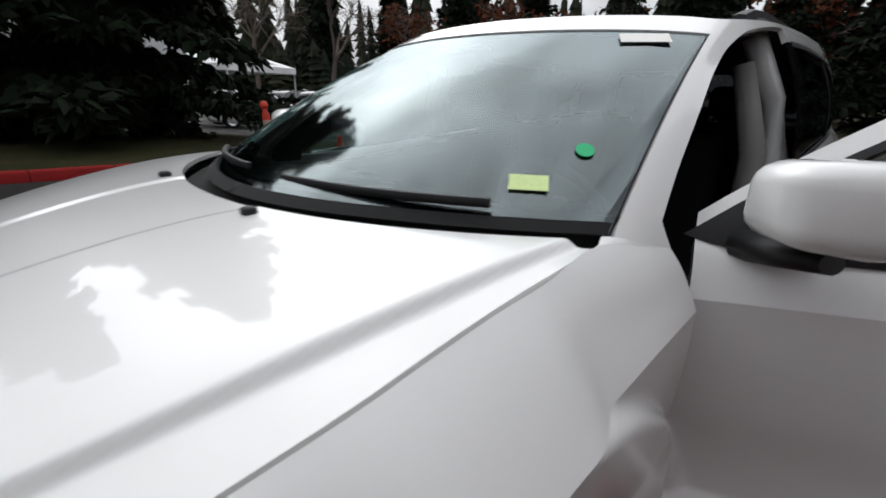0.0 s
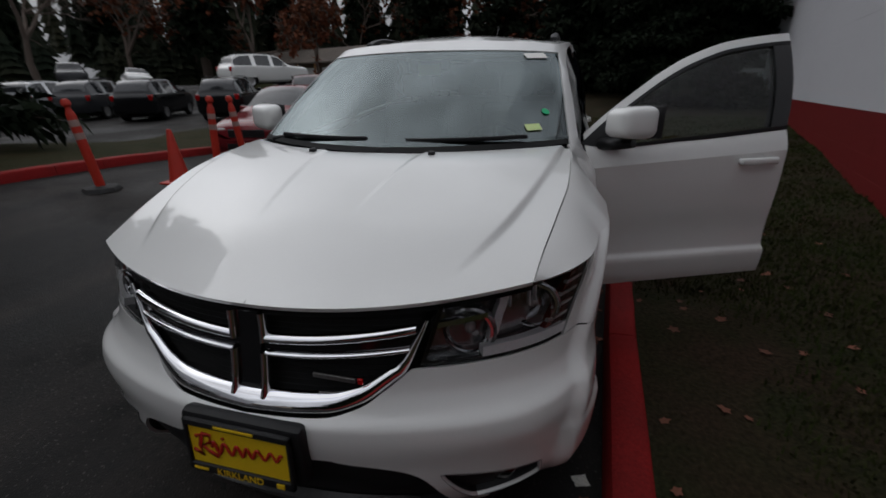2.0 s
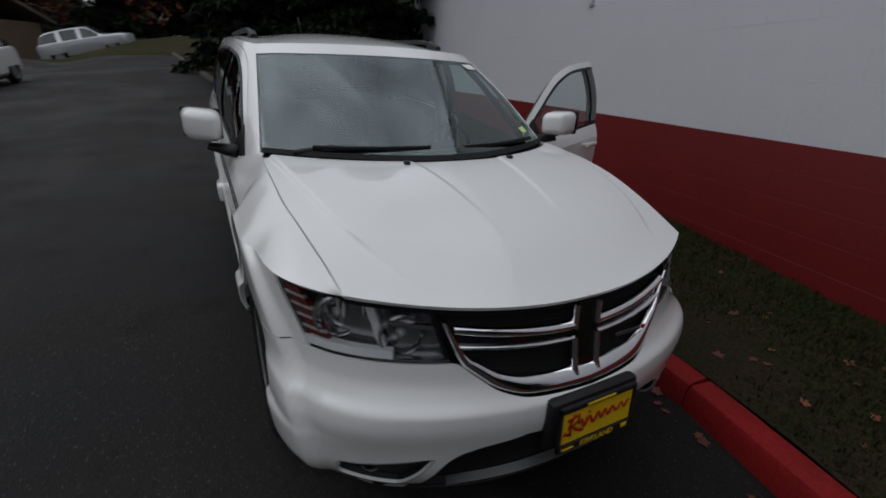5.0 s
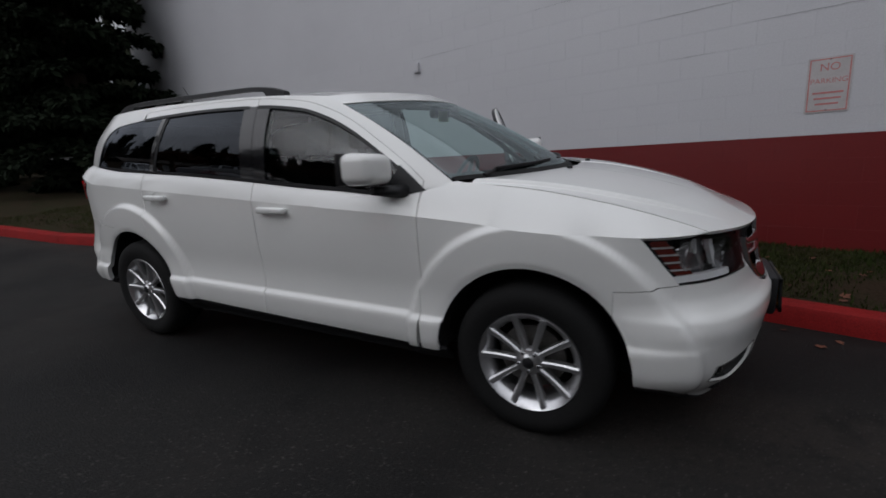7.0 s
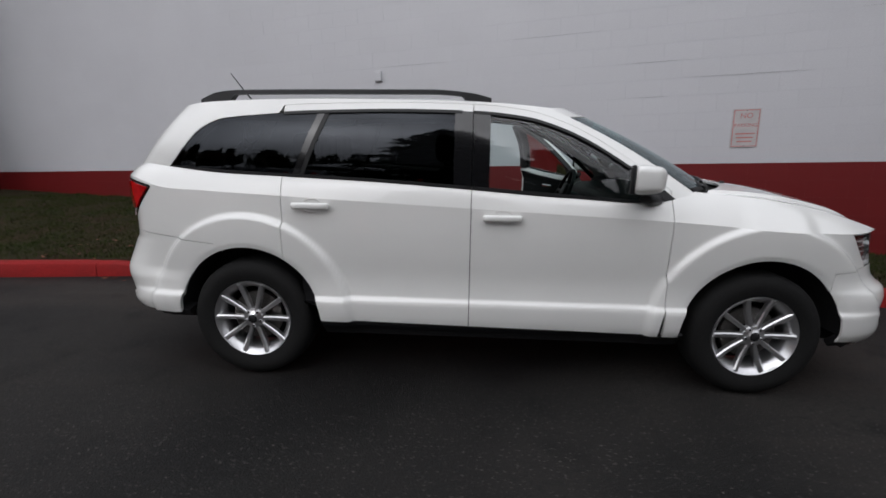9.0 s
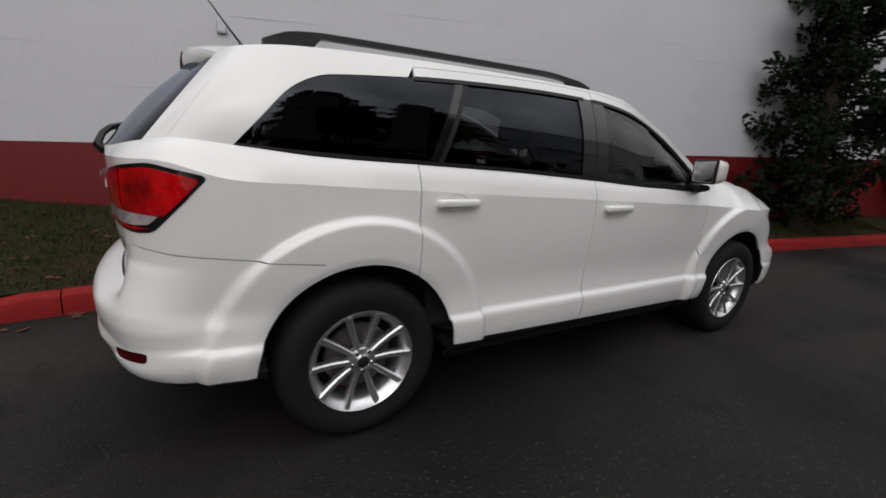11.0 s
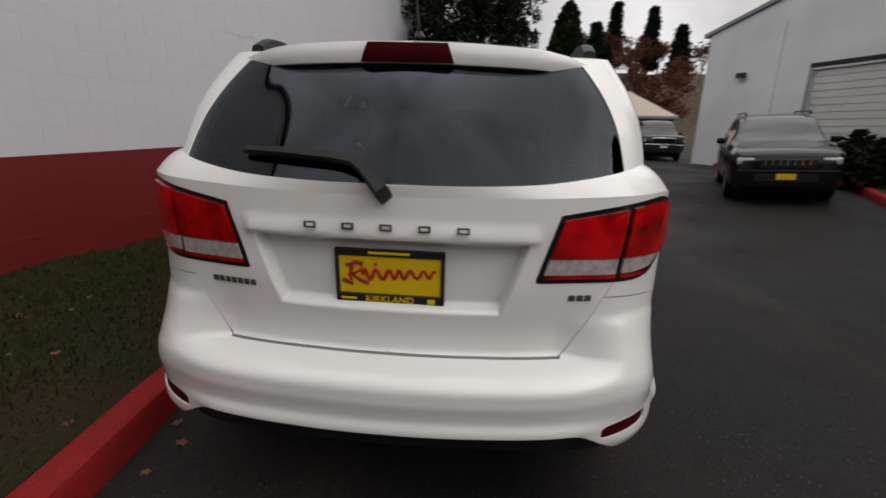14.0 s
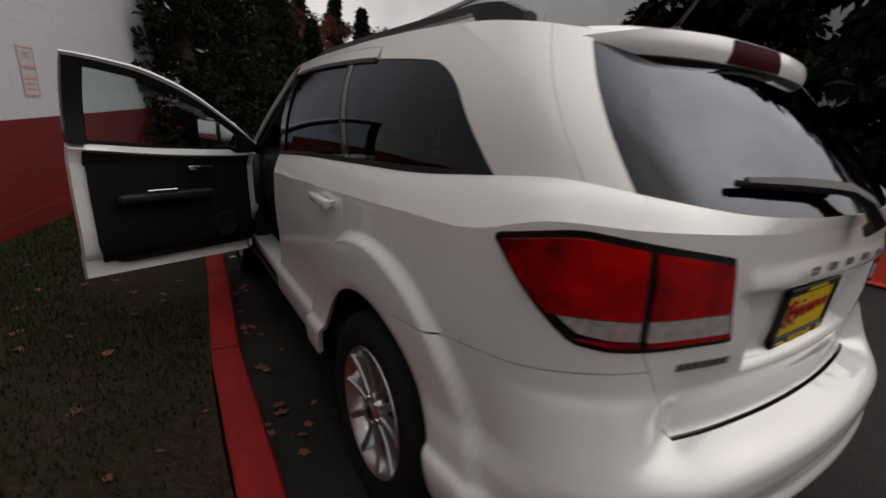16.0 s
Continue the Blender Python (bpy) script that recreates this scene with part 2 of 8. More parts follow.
def fn(pairs):
    """A smooth function without overshoot through (x, y) pairs in rising x."""
    xs, ys = np.array(pairs, float).T
    h, d = np.diff(xs), np.diff(ys) / np.diff(xs)
    m = np.zeros(len(xs))
    m[0], m[-1] = d[0], d[-1]
    for k in range(1, len(xs) - 1):
        if d[k - 1] * d[k] > 0:
            w1, w2 = 2 * h[k] + h[k - 1], h[k] + 2 * h[k - 1]
            m[k] = (w1 + w2) / (w1 / d[k - 1] + w2 / d[k])

    def f(x):
        x = np.clip(np.asarray(x, float), xs[0], xs[-1])
        i = np.clip(np.searchsorted(xs, x) - 1, 0, len(xs) - 2)
        t = (x - xs[i]) / h[i]
        return ((2 * t**3 - 3 * t**2 + 1) * ys[i] + (t**3 - 2 * t**2 + t) * h[i] * m[i]
                + (-2 * t**3 + 3 * t**2) * ys[i + 1] + (t**3 - t**2) * h[i] * m[i + 1])
    return f


class Sheet:
    """A surface P(u, v) on a grid, from which panels are cut along curves."""

    def __init__(self, P, us, vs, flip=False):
        self.P, self.us, self.vs, self.flip = P, us, vs, flip
        self.uu, self.vv = np.meshgrid(us, vs, indexing="ij")
        self.pos = P(self.uu, self.vv)

    def normal(self, u, v):
        e = 1e-4 * max(1.0, self.us[-1] - self.us[0])
        a = self.P(np.minimum(u + e, self.us[-1]), v) - self.P(np.maximum(u - e, self.us[0]), v)
        b = self.P(u, np.minimum(v + 1e-3, self.vs[-1])) - self.P(u, np.maximum(v - 1e-3, self.vs[0]))
        n = np.cross(a, b)
        return n / np.maximum(np.linalg.norm(n, axis=-1, keepdims=True), 1e-12)

    def cut(self, bm, clips=(), side=1, push=0.0, rim=0.0, slot=0):
        """Adds the region where every clip(x, y, z, u, v) >= 0 to bm; push: off the surface; rim: how far its edge folds inwards."""
        p, uu, vv, flip = self.pos, self.uu, self.vv, self.flip
        vals = [np.asarray(c(p[..., 0], p[..., 1], p[..., 2], uu, vv), float) + 0 * uu for c in clips]
        nu, nv = uu.shape
        corner = lambda a: np.stack([a[:-1, :-1], a[1:, :-1], a[1:, 1:], a[:-1, 1:]], -1)
        full = np.ones((nu - 1, nv - 1), bool)
        some = np.ones((nu - 1, nv - 1), bool)
        for a in vals:
            c = corner(a)
            full &= (c >= 0).all(-1)
            some &= (c >= 0).any(-1)
        keys, uv, polys = {}, [], []

        def vid(u, v):
            k = (round(u, 6), round(v, 6))
            if k not in keys:
                keys[k] = len(uv)
                uv.append((u, v))
            return keys[k]

        us, vs = self.us, self.vs
        for i, j in np.argwhere(full):
            polys.append([vid(us[i], vs[j]), vid(us[i + 1], vs[j]), vid(us[i + 1], vs[j + 1]), vid(us[i], vs[j + 1])])
        for i, j in np.argwhere(some & ~full):
            poly = [[us[a], vs[b]] + [w[a, b] for w in vals] for a, b in ((i, j), (i + 1, j), (i + 1, j + 1), (i, j + 1))]
            for k in range(len(vals)):
                out = []
                for a, b in zip(poly, poly[1:] + poly[:1]):
                    fa, fb = a[2 + k], b[2 + k]
                    if fa >= 0:
                        out.append(a)
                    if (fa >= 0) != (fb >= 0):
                        t = fa / (fa - fb)
                        out.append([x + t * (y - x) for x, y in zip(a, b)])
                poly = out
                if len(poly) < 3:
                    break
            ids = []
            for q in poly:
                w = vid(q[0], q[1])
                if w not in ids:
                    ids.append(w)
            if len(ids) >= 3:
                polys.append(ids)
        if not polys:
            return bm
        uv = np.array(uv)
        P, N = self.P(uv[:, 0], uv[:, 1]), self.normal(uv[:, 0], uv[:, 1])
        if flip:
            N = -N
        P = P + push * N
        mir = np.array([1, side, 1])
        verts = [bm.verts.new(c) for c in P * mir]
        turn = (side < 0) != flip
        edges = {}
        for ids in polys:
            try:
                f = bm.faces.new([verts[k] for k in (ids[::-1] if turn else ids)])
            except ValueError:
                continue
            f.smooth, f.material_index = True, slot
            for a, b in zip(ids, ids[1:] + ids[:1]):
                edges[(a, b)] = edges.get((a, b), 0) + 1
        if rim:
            rv, ri = {}, {}
            for a, b in edges:
                if (b, a) in edges or (abs(P[a, 1]) < 1e-4 and abs(P[b, 1]) < 1e-4):
                    continue
                for k in (a, b):
                    if k not in rv:
                        rv[k] = bm.verts.new(P[k] * mir)
                        ri[k] = bm.verts.new((P[k] - rim * N[k]) * mir)
                q = (rv[b], rv[a], ri[a], ri[b])
                try:
                    f = bm.faces.new(q[::-1] if turn else q)
                    f.smooth, f.material_index = False, slot
                except ValueError:
                    pass
        return bm


def weld(bm):
    bmesh.ops.remove_doubles(bm, verts=[v for v in bm.verts if abs(v.co.y) < 1e-4], dist=2e-4)
    return bm


# ---- the white crossover: x forward from the front axle, y to its left ----
AXLE, REAR, HUB = 0.0, -2.89, 0.36


def lip_x(y):
    return 0.878 - 0.24 * (np.abs(y) / 0.735) ** 2.15


def lip_z(y):
    return 0.922 + 0.032 * (np.abs(y) / 0.70) ** 2


def cowl_x(y):
    return 0.02 - 0.345 * (np.abs(y) / 0.785) ** 2.2


SEAM = fn([(-0.36, 0.785), (-0.19, 0.80), (0.15, 0.812), (0.40, 0.795), (0.56, 0.765), (0.64, 0.735)])
SEAM_U = fn([(0, 0.714), (0.1, 0.727), (0.27, 0.755), (0.52, 0.786), (0.84, 0.79), (1, 0.785)])
CREASE = fn([(0, 0.455), (0.17, 0.556), (0.26, 0.606), (0.36, 0.643), (0.47, 0.675), (0.75, 0.728), (1, 0.755)])


def hood_z(x, y):
    y = np.abs(y)
    t = np.clip((lip_x(y) - x) / (lip_x(y) - cowl_x(y)), 0, 1)
    base = lip_z(y) + (1.147 - 0.006 * (y / 0.785) ** 2 - lip_z(y)) * (1 - (1 - t) ** (1.68 + 0.32 * (y / 0.785) ** 4))
    crease = CREASE(t)
    mid = 0.115 + 0.10 * t
    return (base + 0.017 * (1 - smooth(crease - 0.010, crease + 0.010, y)) * smooth(0.05, 0.32, t)
            - 0.005 * (1 - smooth(mid - 0.012, mid + 0.012, y)) * smooth(0.25, 0.7, t))


# half outline of the lower body at shoulder height, from the nose's middle to the tail's: x, y, height of its upper edge
LOOP = [(0.871, 0, 0.916), (0.854, 0.22, 0.919), (0.803, 0.42, 0.928), (0.708, 0.62, 0.942), (0.590, 0.765, 0.948),
        (0.45, 0.852, 0.948), (0.22, 0.894, 0.956), (-0.05, 0.902, 0.968), (-0.34, 0.905, 0.990), (-0.53, 0.907, 1.002),
        (-1.05, 0.910, 1.026), (-1.60, 0.912, 1.052), (-2.15, 0.912, 1.078), (-2.66, 0.908, 1.102), (-3.10, 0.893, 1.123),
        (-3.40, 0.866, 1.142), (-3.565, 0.820, 1.188), (-3.675, 0.71, 1.186), (-3.745, 0.50, 1.176), (-3.782, 0.24, 1.168), (-3.792, 0, 1.166)]
# upper edge of the band above it: bonnet seam, window sill, rear window sill
TOPS = [None] * 4 + [(0.590, 0.752), (0.45, 0.783), (0.22, 0.806), (-0.05, 0.811), (-0.330, 0.785, 1.146), (-0.515, 0.842, 1.112),
        (-1.05, 0.872, 1.112), (-1.60, 0.876, 1.150), (-2.15, 0.873, 1.185), (-2.66, 0.862, 1.206), (-3.08, 0.835, 1.223),
        (-3.36, 0.797, 1.250), (-3.53, 0.745, 1.262), (-3.645, 0.645, 1.242), (-3.735, 0.45, 1.212), (-3.785, 0.21, 1.200), (-3.797, 0, 1.198)]
TOPS = [t if t is None or len(t) == 3 else (t[0], t[1], float(hood_z(t[0], t[1])) - 0.002) for t in TOPS]
O_SIDE = fn([(0.18, -0.10), (0.30, -0.05), (0.355, -0.006), (0.42, 0.008), (0.485, 0.012), (0.505, 0.008), (0.53, -0.012), (0.62, -0.017), (0.78, -0.004), (0.92, 0.003), (1.2, 0.0)])
O_FRONT = fn([(0.18, -0.02), (0.25, 0.010), (0.33, 0.062), (0.40, 0.082), (0.48, 0.090), (0.575, 0.102), (0.62, 0.098), (0.655, 0.064), (0.70, 0.038), (0.78, 0.020), (0.86, 0.006), (0.95, 0.0)])
O_REAR = fn([(0.18, -0.10), (0.36, 0.02), (0.43, 0.060), (0.475, 0.080), (0.492, 0.088), (0.508, 0.086), (0.525, 0.079), (0.555, 0.083), (0.59, 0.090), (0.625, 0.090), (0.645, 0.080), (0.665, 0.050), (0.70, -0.034), (0.74, -0.038), (0.82, -0.022), (0.92, -0.008), (1.0, -0.006), (1.1, 0.0), (1.3, 0.0)])
O_CORNER = fn([(0.18, -0.10), (0.36, 0.012), (0.42, 0.056), (0.445, 0.062), (0.50, 0.058), (0.55, 0.066), (0.60, 0.074), (0.635, 0.072), (0.67, 0.060), (0.74, 0.032), (0.80, 0.010), (0.83, -0.004), (0.92, -0.008), (1.0, -0.006), (1.1, 0.0), (1.3, 0.0)])


def lower(u, v):
    c = curve(LOOP, u)
    d = curve(LOOP, u + 0.004) - curve(LOOP, u - 0.004)
    n = np.stack([d[..., 1], -d[..., 0]], -1)
    n[..., 0] = np.where(u <= 1e-9, 1, np.where(u >= len(LOOP) - 1 - 1e-9, -1, n[..., 0]))
    n[..., 1] = np.where((u <= 1e-9) | (u >= len(LOOP) - 1 - 1e-9), 0, n[..., 1])
    n /= np.linalg.norm(n, axis=-1, keepdims=True)
    z = 0.2 + v * (c[..., 2] - 0.2)
    wf, wr, wc = 1 - smooth(3.0, 6.2, u), smooth(15.0, 17.0, u), smooth(0.50, 0.70, c[..., 1])
    o = wf * O_FRONT(z) + wr * (O_REAR(z) * (1 - wc) + O_CORNER(z) * wc) + (1 - wf - wr) * O_SIDE(z)
    o = o + 0.018 * np.exp(-((u - 3.8) / 1.5) ** 2) * smooth(0.25, 0.42, z) * (1 - smooth(0.56, 0.70, z))
    o = o + 0.016 * np.exp(-((u - 15.5) / 0.9) ** 2) * smooth(0.36, 0.47, z) * (1 - smooth(0.58, 0.66, z))
    # number plate recess in the tailgate
    half = 0.328 + (z - 0.835) * 0.33
    rec = smooth(-0.004, 0.006, half - c[..., 1]) * smooth(0.832, 0.845, z) * (1 - smooth(1.034, 1.042, z))
    o = o - 0.045 * rec * wr
    # ledge over the recess
    o = o + 0.012 * wr * smooth(1.040, 1.048, z) * (1 - smooth(1.052, 1.11, z)) * smooth(-0.02, 0.02, 0.42 - c[..., 1])
    # wheel arch flares
    x = c[..., 0] + n[..., 0] * o
    for xw in (AXLE, REAR):
        r = np.hypot(c[..., 0] - xw, (z - HUB) * 0.965)
        o = o + 0.032 * (1 - smooth(0.592, 0.622, r)) * smooth(0.2, 0.4, z) - 0.008 * (1 - smooth(0.42, 0.46, r))
    return np.stack([c[..., 0] + n[..., 0] * o, c[..., 1] + n[..., 1] * o, z], -1)


def hood_pt(u, v):
    """u from the front lip to the rear edge, v from the middle to the seam."""
    y = v * SEAM_U(u)
    x = lip_x(y) + (cowl_x(y) - lip_x(y)) * u
    return np.stack([x, y, hood_z(x, y)], -1)


def band(u, v):
    a = lower(u, np.ones_like(u))
    rows = [(0.70 - 0.02 * k, 0.68 + 0.005 * k, 0.90 + 0.01 * k) for k in range(4)] + TOPS[4:]
    b = curve(rows, np.maximum(u, 4))
    # along the bonnet its upper edge is the bonnet's own seam
    s = np.linspace(0, 1, 200)
    e = hood_pt(s, np.ones_like(s))
    x = np.where(u < 4, e[0, 0] + (TOPS[4][0] - e[0, 0]) * np.clip((u - 3.64) / 0.36, 0, 1), b[..., 0])
    on = np.stack([x] + [np.interp(-x, -e[:, 0], e[:, k]) - 0.002 * (k == 2) for k in (1, 2)], -1)
    k = smooth(7.0, 8.0, u)[..., None]
    b = on * (1 - k) + b * k
    bulge = 0.012 * np.sin(np.pi * v) * smooth(4, 6, u) * (1 - smooth(16, 18, u))
    p = a + (b - a) * v[..., None]
    p[..., 2] += bulge
    return p


GL0 = [(-0.03, 0, 1.150), (-0.06, 0.22, 1.151), (-0.15, 0.45, 1.153), (-0.305, 0.70, 1.153), (-0.378, 0.777, 1.150)] + [t for t in TOPS[9:]]
GL1 = [(-0.97, 0, 1.618), (-0.985, 0.21, 1.616), (-1.035, 0.42, 1.610), (-1.125, 0.612, 1.599), (-1.165, 0.664, 1.594),
       (-1.25, 0.695, 1.600), (-1.42, 0.727, 1.612), (-1.75, 0.745, 1.624), (-2.2, 0.750, 1.630), (-2.66, 0.744, 1.629), (-3.0, 0.722, 1.621),
       (-3.2, 0.690, 1.610), (-3.30, 0.648, 1.598), (-3.36, 0.55, 1.590), (-3.395, 0.36, 1.592), (-3.41, 0.18, 1.596), (-3.415, 0, 1.598)]


def green(u, v):
    a, b = curve(GL0, u), curve(GL1, u)
    p = a + (b - a) * v[..., None]
    side = smooth(4, 6, u) * (1 - smooth(14, 16, u))
    amount = 0.035 * np.sin(np.pi * v)
    p[..., 1] += amount * side
    p[..., 0] += amount * (1 - side) * np.where(u < 8, 0.6, -0.5)
    p[..., 2] += amount * (1 - side) * 0.5
    return p


def roof_pt(u, v):
    """u from front to rear, v from the middle to the edge."""
    k = u
    c = curve(GL1, 0 * u + 4 + 8 * np.clip(k, 0, 1))
    fx, rx = curve(GL1, 4 * v)[..., 0], curve(GL1, 16 - 4 * v)[..., 0]
    x = fx + (rx - fx) * k
    edge_u = np.interp(x, np.array([g[0] for g in GL1[4:13]])[::-1], np.arange(4, 13)[::-1])
    e = curve(GL1, edge_u)
    zf, zr = curve(GL1, 4 * v)[..., 2], curve(GL1, 16 - 4 * v)[..., 2]
    y = v * e[..., 1]
    base = zf + (zr - zf) * k
    lift = 0.086 * (1 - v**2.6) * np.clip(4.0 * k * (1 - k), 0, 1) ** 0.85
    edge = e[..., 2] * smooth(0.6, 1.0, v) + base * (1 - smooth(0.6, 1.0, v))
    return np.stack([x, y, edge + lift], -1)


us = np.unique(np.concatenate([np.linspace(a, a + 1, max(4, int(np.hypot(LOOP[a + 1][0] - LOOP[a][0], LOOP[a + 1][1] - LOOP[a][1]) / 0.017))) for a in range(len(LOOP) - 1)]))
us = np.unique(np.concatenate([us, np.linspace(17.95, 19.3, 130)]))
LOW = Sheet(lower, us, np.linspace(0.0, 1.0, 104))
BAND = Sheet(band, us[us >= 3.4], np.linspace(0, 1, 9))
gus = np.unique(np.concatenate([np.linspace(a, a + 1, 14) for a in range(len(GL0) - 1)]))
GREEN = Sheet(green, gus, np.linspace(0, 1, 44))
ROOF = Sheet(roof_pt, np.linspace(0, 1, 70), np.linspace(0, 1, 26), True)
HOOD = Sheet(hood_pt, np.linspace(0, 1, 60), np.linspace(0, 1, 130), True)

# cut lines, as functions that are positive inside
bump_y = fn([(0, 0.640), (0.22, 0.646), (0.31, 0.668), (0.375, 0.712), (0.44, 0.757), (0.62, 0.757), (0.80, 0.758)])
DOOR_F, DOOR_M, DOOR_R = -0.522, -1.600, -2.660
win_top = fn([(-3.4, 1.470), (-3.12, 1.512), (-3.0, 1.526), (-2.85, 1.540), (-2.5, 1.562), (-2.0, 1.573), (-1.6, 1.566), (-1.3, 1.535), (-1.1, 1.475), (-0.95, 1.405), (-0.8, 1.315), (-0.62, 1.195), (-0.5, 1.10)])
sill_z = fn([(-3.4, 1.246), (-3.08, 1.226), (-2.66, 1.209), (-2.15, 1.189), (-1.6, 1.155), (-1.05, 1.118), (-0.52, 1.082)])


def bump_top(x, y):
    return np.where(x > 0.6, bump_y(y), 0.758 - (0.6 - x) * 0.07)


def lamp_out(x, z):
    return 0.572 - (z - 0.758) * 0.76


def lamp_in(z):
    return 0.447 + (z - 0.765) * 0.29


def arch(x, z, xw, r=0.432):
    return np.hypot(x - xw, (z - HUB) * 0.97) - r


def bottom(x):
    return 0.352 + 0.03 * np.clip((-0.5 - x) / 2, 0, 1)


def gate_low(y):
    return np.maximum(0.690, 0.690 + (np.abs(y) - 0.52) * 1.8)


def tail_poly(x, y, z, grow=0.0):
    """Rear lamp outline on the corner: inside is positive."""
    inner = (y - (0.418 + (z - 0.932) * 0.30)) * 0.98
    low = z - 0.930 - np.clip(x + 3.66, 0, 1) * 0.25
    top = 1.128 + (np.minimum(y, 0.8) - 0.48) * 0.17 - z - np.clip(x + 3.62, 0, 1) * 0.22
    front = -(x + 3.44) - (1.14 - z) * 0.88
    return np.minimum(np.minimum(inner, low), np.minimum(top, front)) + grow


INTAKE_Y = fn([(0.2, 0.56), (0.27, 0.545), (0.35, 0.52), (0.42, 0.485), (0.47, 0.435), (0.495, 0.36), (0.512, 0.25)])


def intake(y, z):
    """Lower black opening of the front bumper: inside is positive."""
    return np.minimum(0.520 - z, (INTAKE_Y(z) - y) * 0.8)


def fog_hole(y, z):
    return np.minimum(np.minimum(y - 0.515 - (0.45 - z) * 0.58, 0.455 - z - (y - 0.53) * 0.13), np.minimum(z - 0.31 - (y - 0.60) * 0.30, 0.765 - y))


g = 0.0022
FENDER = [lambda x, y, z, u, v: arch(x, z, AXLE), lambda x, y, z, u, v: x - DOOR_F - g, lambda x, y, z, u, v: z - bottom(x),
          lambda x, y, z, u, v: lamp_out(x, z) - 0.004 - x, lambda x, y, z, u, v: np.where(x > 0.34, z - bump_top(x, y) - g, 1.0), lambda x, y, z, u, v: u - 2.0]
DOOR1 = [lambda x, y, z, u, v: DOOR_F - g - x, lambda x, y, z, u, v: x - DOOR_M - g, lambda x, y, z, u, v: z - bottom(x), lambda x, y, z, u, v: arch(x, z, AXLE, 0.545)]
DOOR2 = [lambda x, y, z, u, v: DOOR_M - g - x, lambda x, y, z, u, v: x - DOOR_R - g, lambda x, y, z, u, v: z - bottom(x), lambda x, y, z, u, v: arch(x, z, REAR)]
QUARTER = [lambda x, y, z, u, v: DOOR_R - g - x, lambda x, y, z, u, v: arch(x, z, REAR), lambda x, y, z, u, v: np.where(x > -3.06, 1.0, z - 0.822 - np.clip(-3.08 - x, 0, 1) * 0.10 - g),
           lambda x, y, z, u, v: -tail_poly(x, y, z), lambda x, y, z, u, v: np.where(u > 17.0, gate_low(y) - z, 1.0) - g,
           lambda x, y, z, u, v: 17.9 - u - 0 * x]
GATE = [lambda x, y, z, u, v: -x - 3.5, lambda x, y, z, u, v: z - gate_low(y) - g, lambda x, y, z, u, v: -tail_poly(x, y, z), lambda x, y, z, u, v: u - 17.0 - g]
BUMPER_R = [lambda x, y, z, u, v: -3.062 - x, lambda x, y, z, u, v: arch(x, z, REAR), lambda x, y, z, u, v: 0.822 + np.clip(-3.08 - x, 0, 1) * 0.10 - z - g,
            lambda x, y, z, u, v: np.where(u > 17.0, gate_low(y) - z, 1.0) - g, lambda x, y, z, u, v: z - np.where(u > 14, 0.392 + 0.095 * smooth(16.9, 17.9, u), 0.39),
            lambda x, y, z, u, v: np.maximum(np.abs(y - 0.73) * 0.42 - 0.033, np.abs(z - 0.482 + (0.73 - y) * 0.12) - 0.021) + np.where(x > -3.5, 1, 0)]
BUMPER_F = [lambda x, y, z, u, v: x - 0.342, lambda x, y, z, u, v: arch(x, z, AXLE), lambda x, y, z, u, v: bump_top(x, y) - z - g,
            lambda x, y, z, u, v: z - 0.225 - 0.12 * smooth(3, 4.8, u),
            lambda x, y, z, u, v: -intake(y, z) + 0 * u,
            lambda x, y, z, u, v: -fog_hole(y, z) + np.where(x < 0.3, 1, 0)]

car = thing("suv_car", "white crossover car parked by the kerb, driver's door open", "car")
both = (1, -1)


def panel(name, material, pieces, parent=None, label="", sides=both, rim=0.014, push=0.0):
    """A body panel from regions of sheets: pieces are (sheet, clips)."""
    bm = bmesh.new()
    for s in sides:
        for sh, clips in pieces:
            sh.cut(bm, clips, s, push, rim)
    weld(bm)
    return part(name, bm, material, parent or car, label)


x_lt = lambda a: (lambda x, y, z, u, v: a - x)
x_gt = lambda a: (lambda x, y, z, u, v: x - a)

panel("bonnet", M_WHITE, [(HOOD, [lambda x, y, z, u, v: 1 - v - 0.0035])], rim=0.014)
# black sheet added under the bonnet; its colour stands for shade in the seams
panel("bonnet_lining", M_GAP, [(HOOD, [lambda x, y, z, u, v: 0.97 - u])], rim=0, push=-0.035)
panel("front_bumper", M_WHITE, [(LOW, BUMPER_F)], rim=0.010)
for s in both:
    panel("fender", M_WHITE, [(LOW, FENDER), (BAND, [x_gt(DOOR_F + g), lambda x, y, z, u, v: u - 3.64, lambda x, y, z, u, v: 1 - v - np.where(x > -0.33, 0.014, 0)])], sides=(s,), rim=0.02)
    panel("quarter_panel", M_WHITE, [(LOW, QUARTER), (BAND, [x_lt(DOOR_R - g), lambda x, y, z, u, v: 17.0 - u])], sides=(s,), rim=0.02)
panel("rear_bumper", M_WHITE, [(LOW, BUMPER_R)], rim=0.03)
gate = panel("tailgate", M_WHITE, [(LOW, GATE), (BAND, [lambda x, y, z, u, v: u - 17.0 - g])], rim=0.02, label="white tailgate with a recess for the plate")

# pillars and roof sides
def qw(x, z, r=0.075):
    """Last side window with a rounded upper rear corner: inside is positive."""
    a, b = win_top(x) - z, (x + 3.345 - (z - 1.26) * 0.90) * 0.74
    return np.where((a < r) & (b < r), r - np.hypot(r - np.minimum(a, r), r - np.minimum(b, r)), np.minimum(a, b))


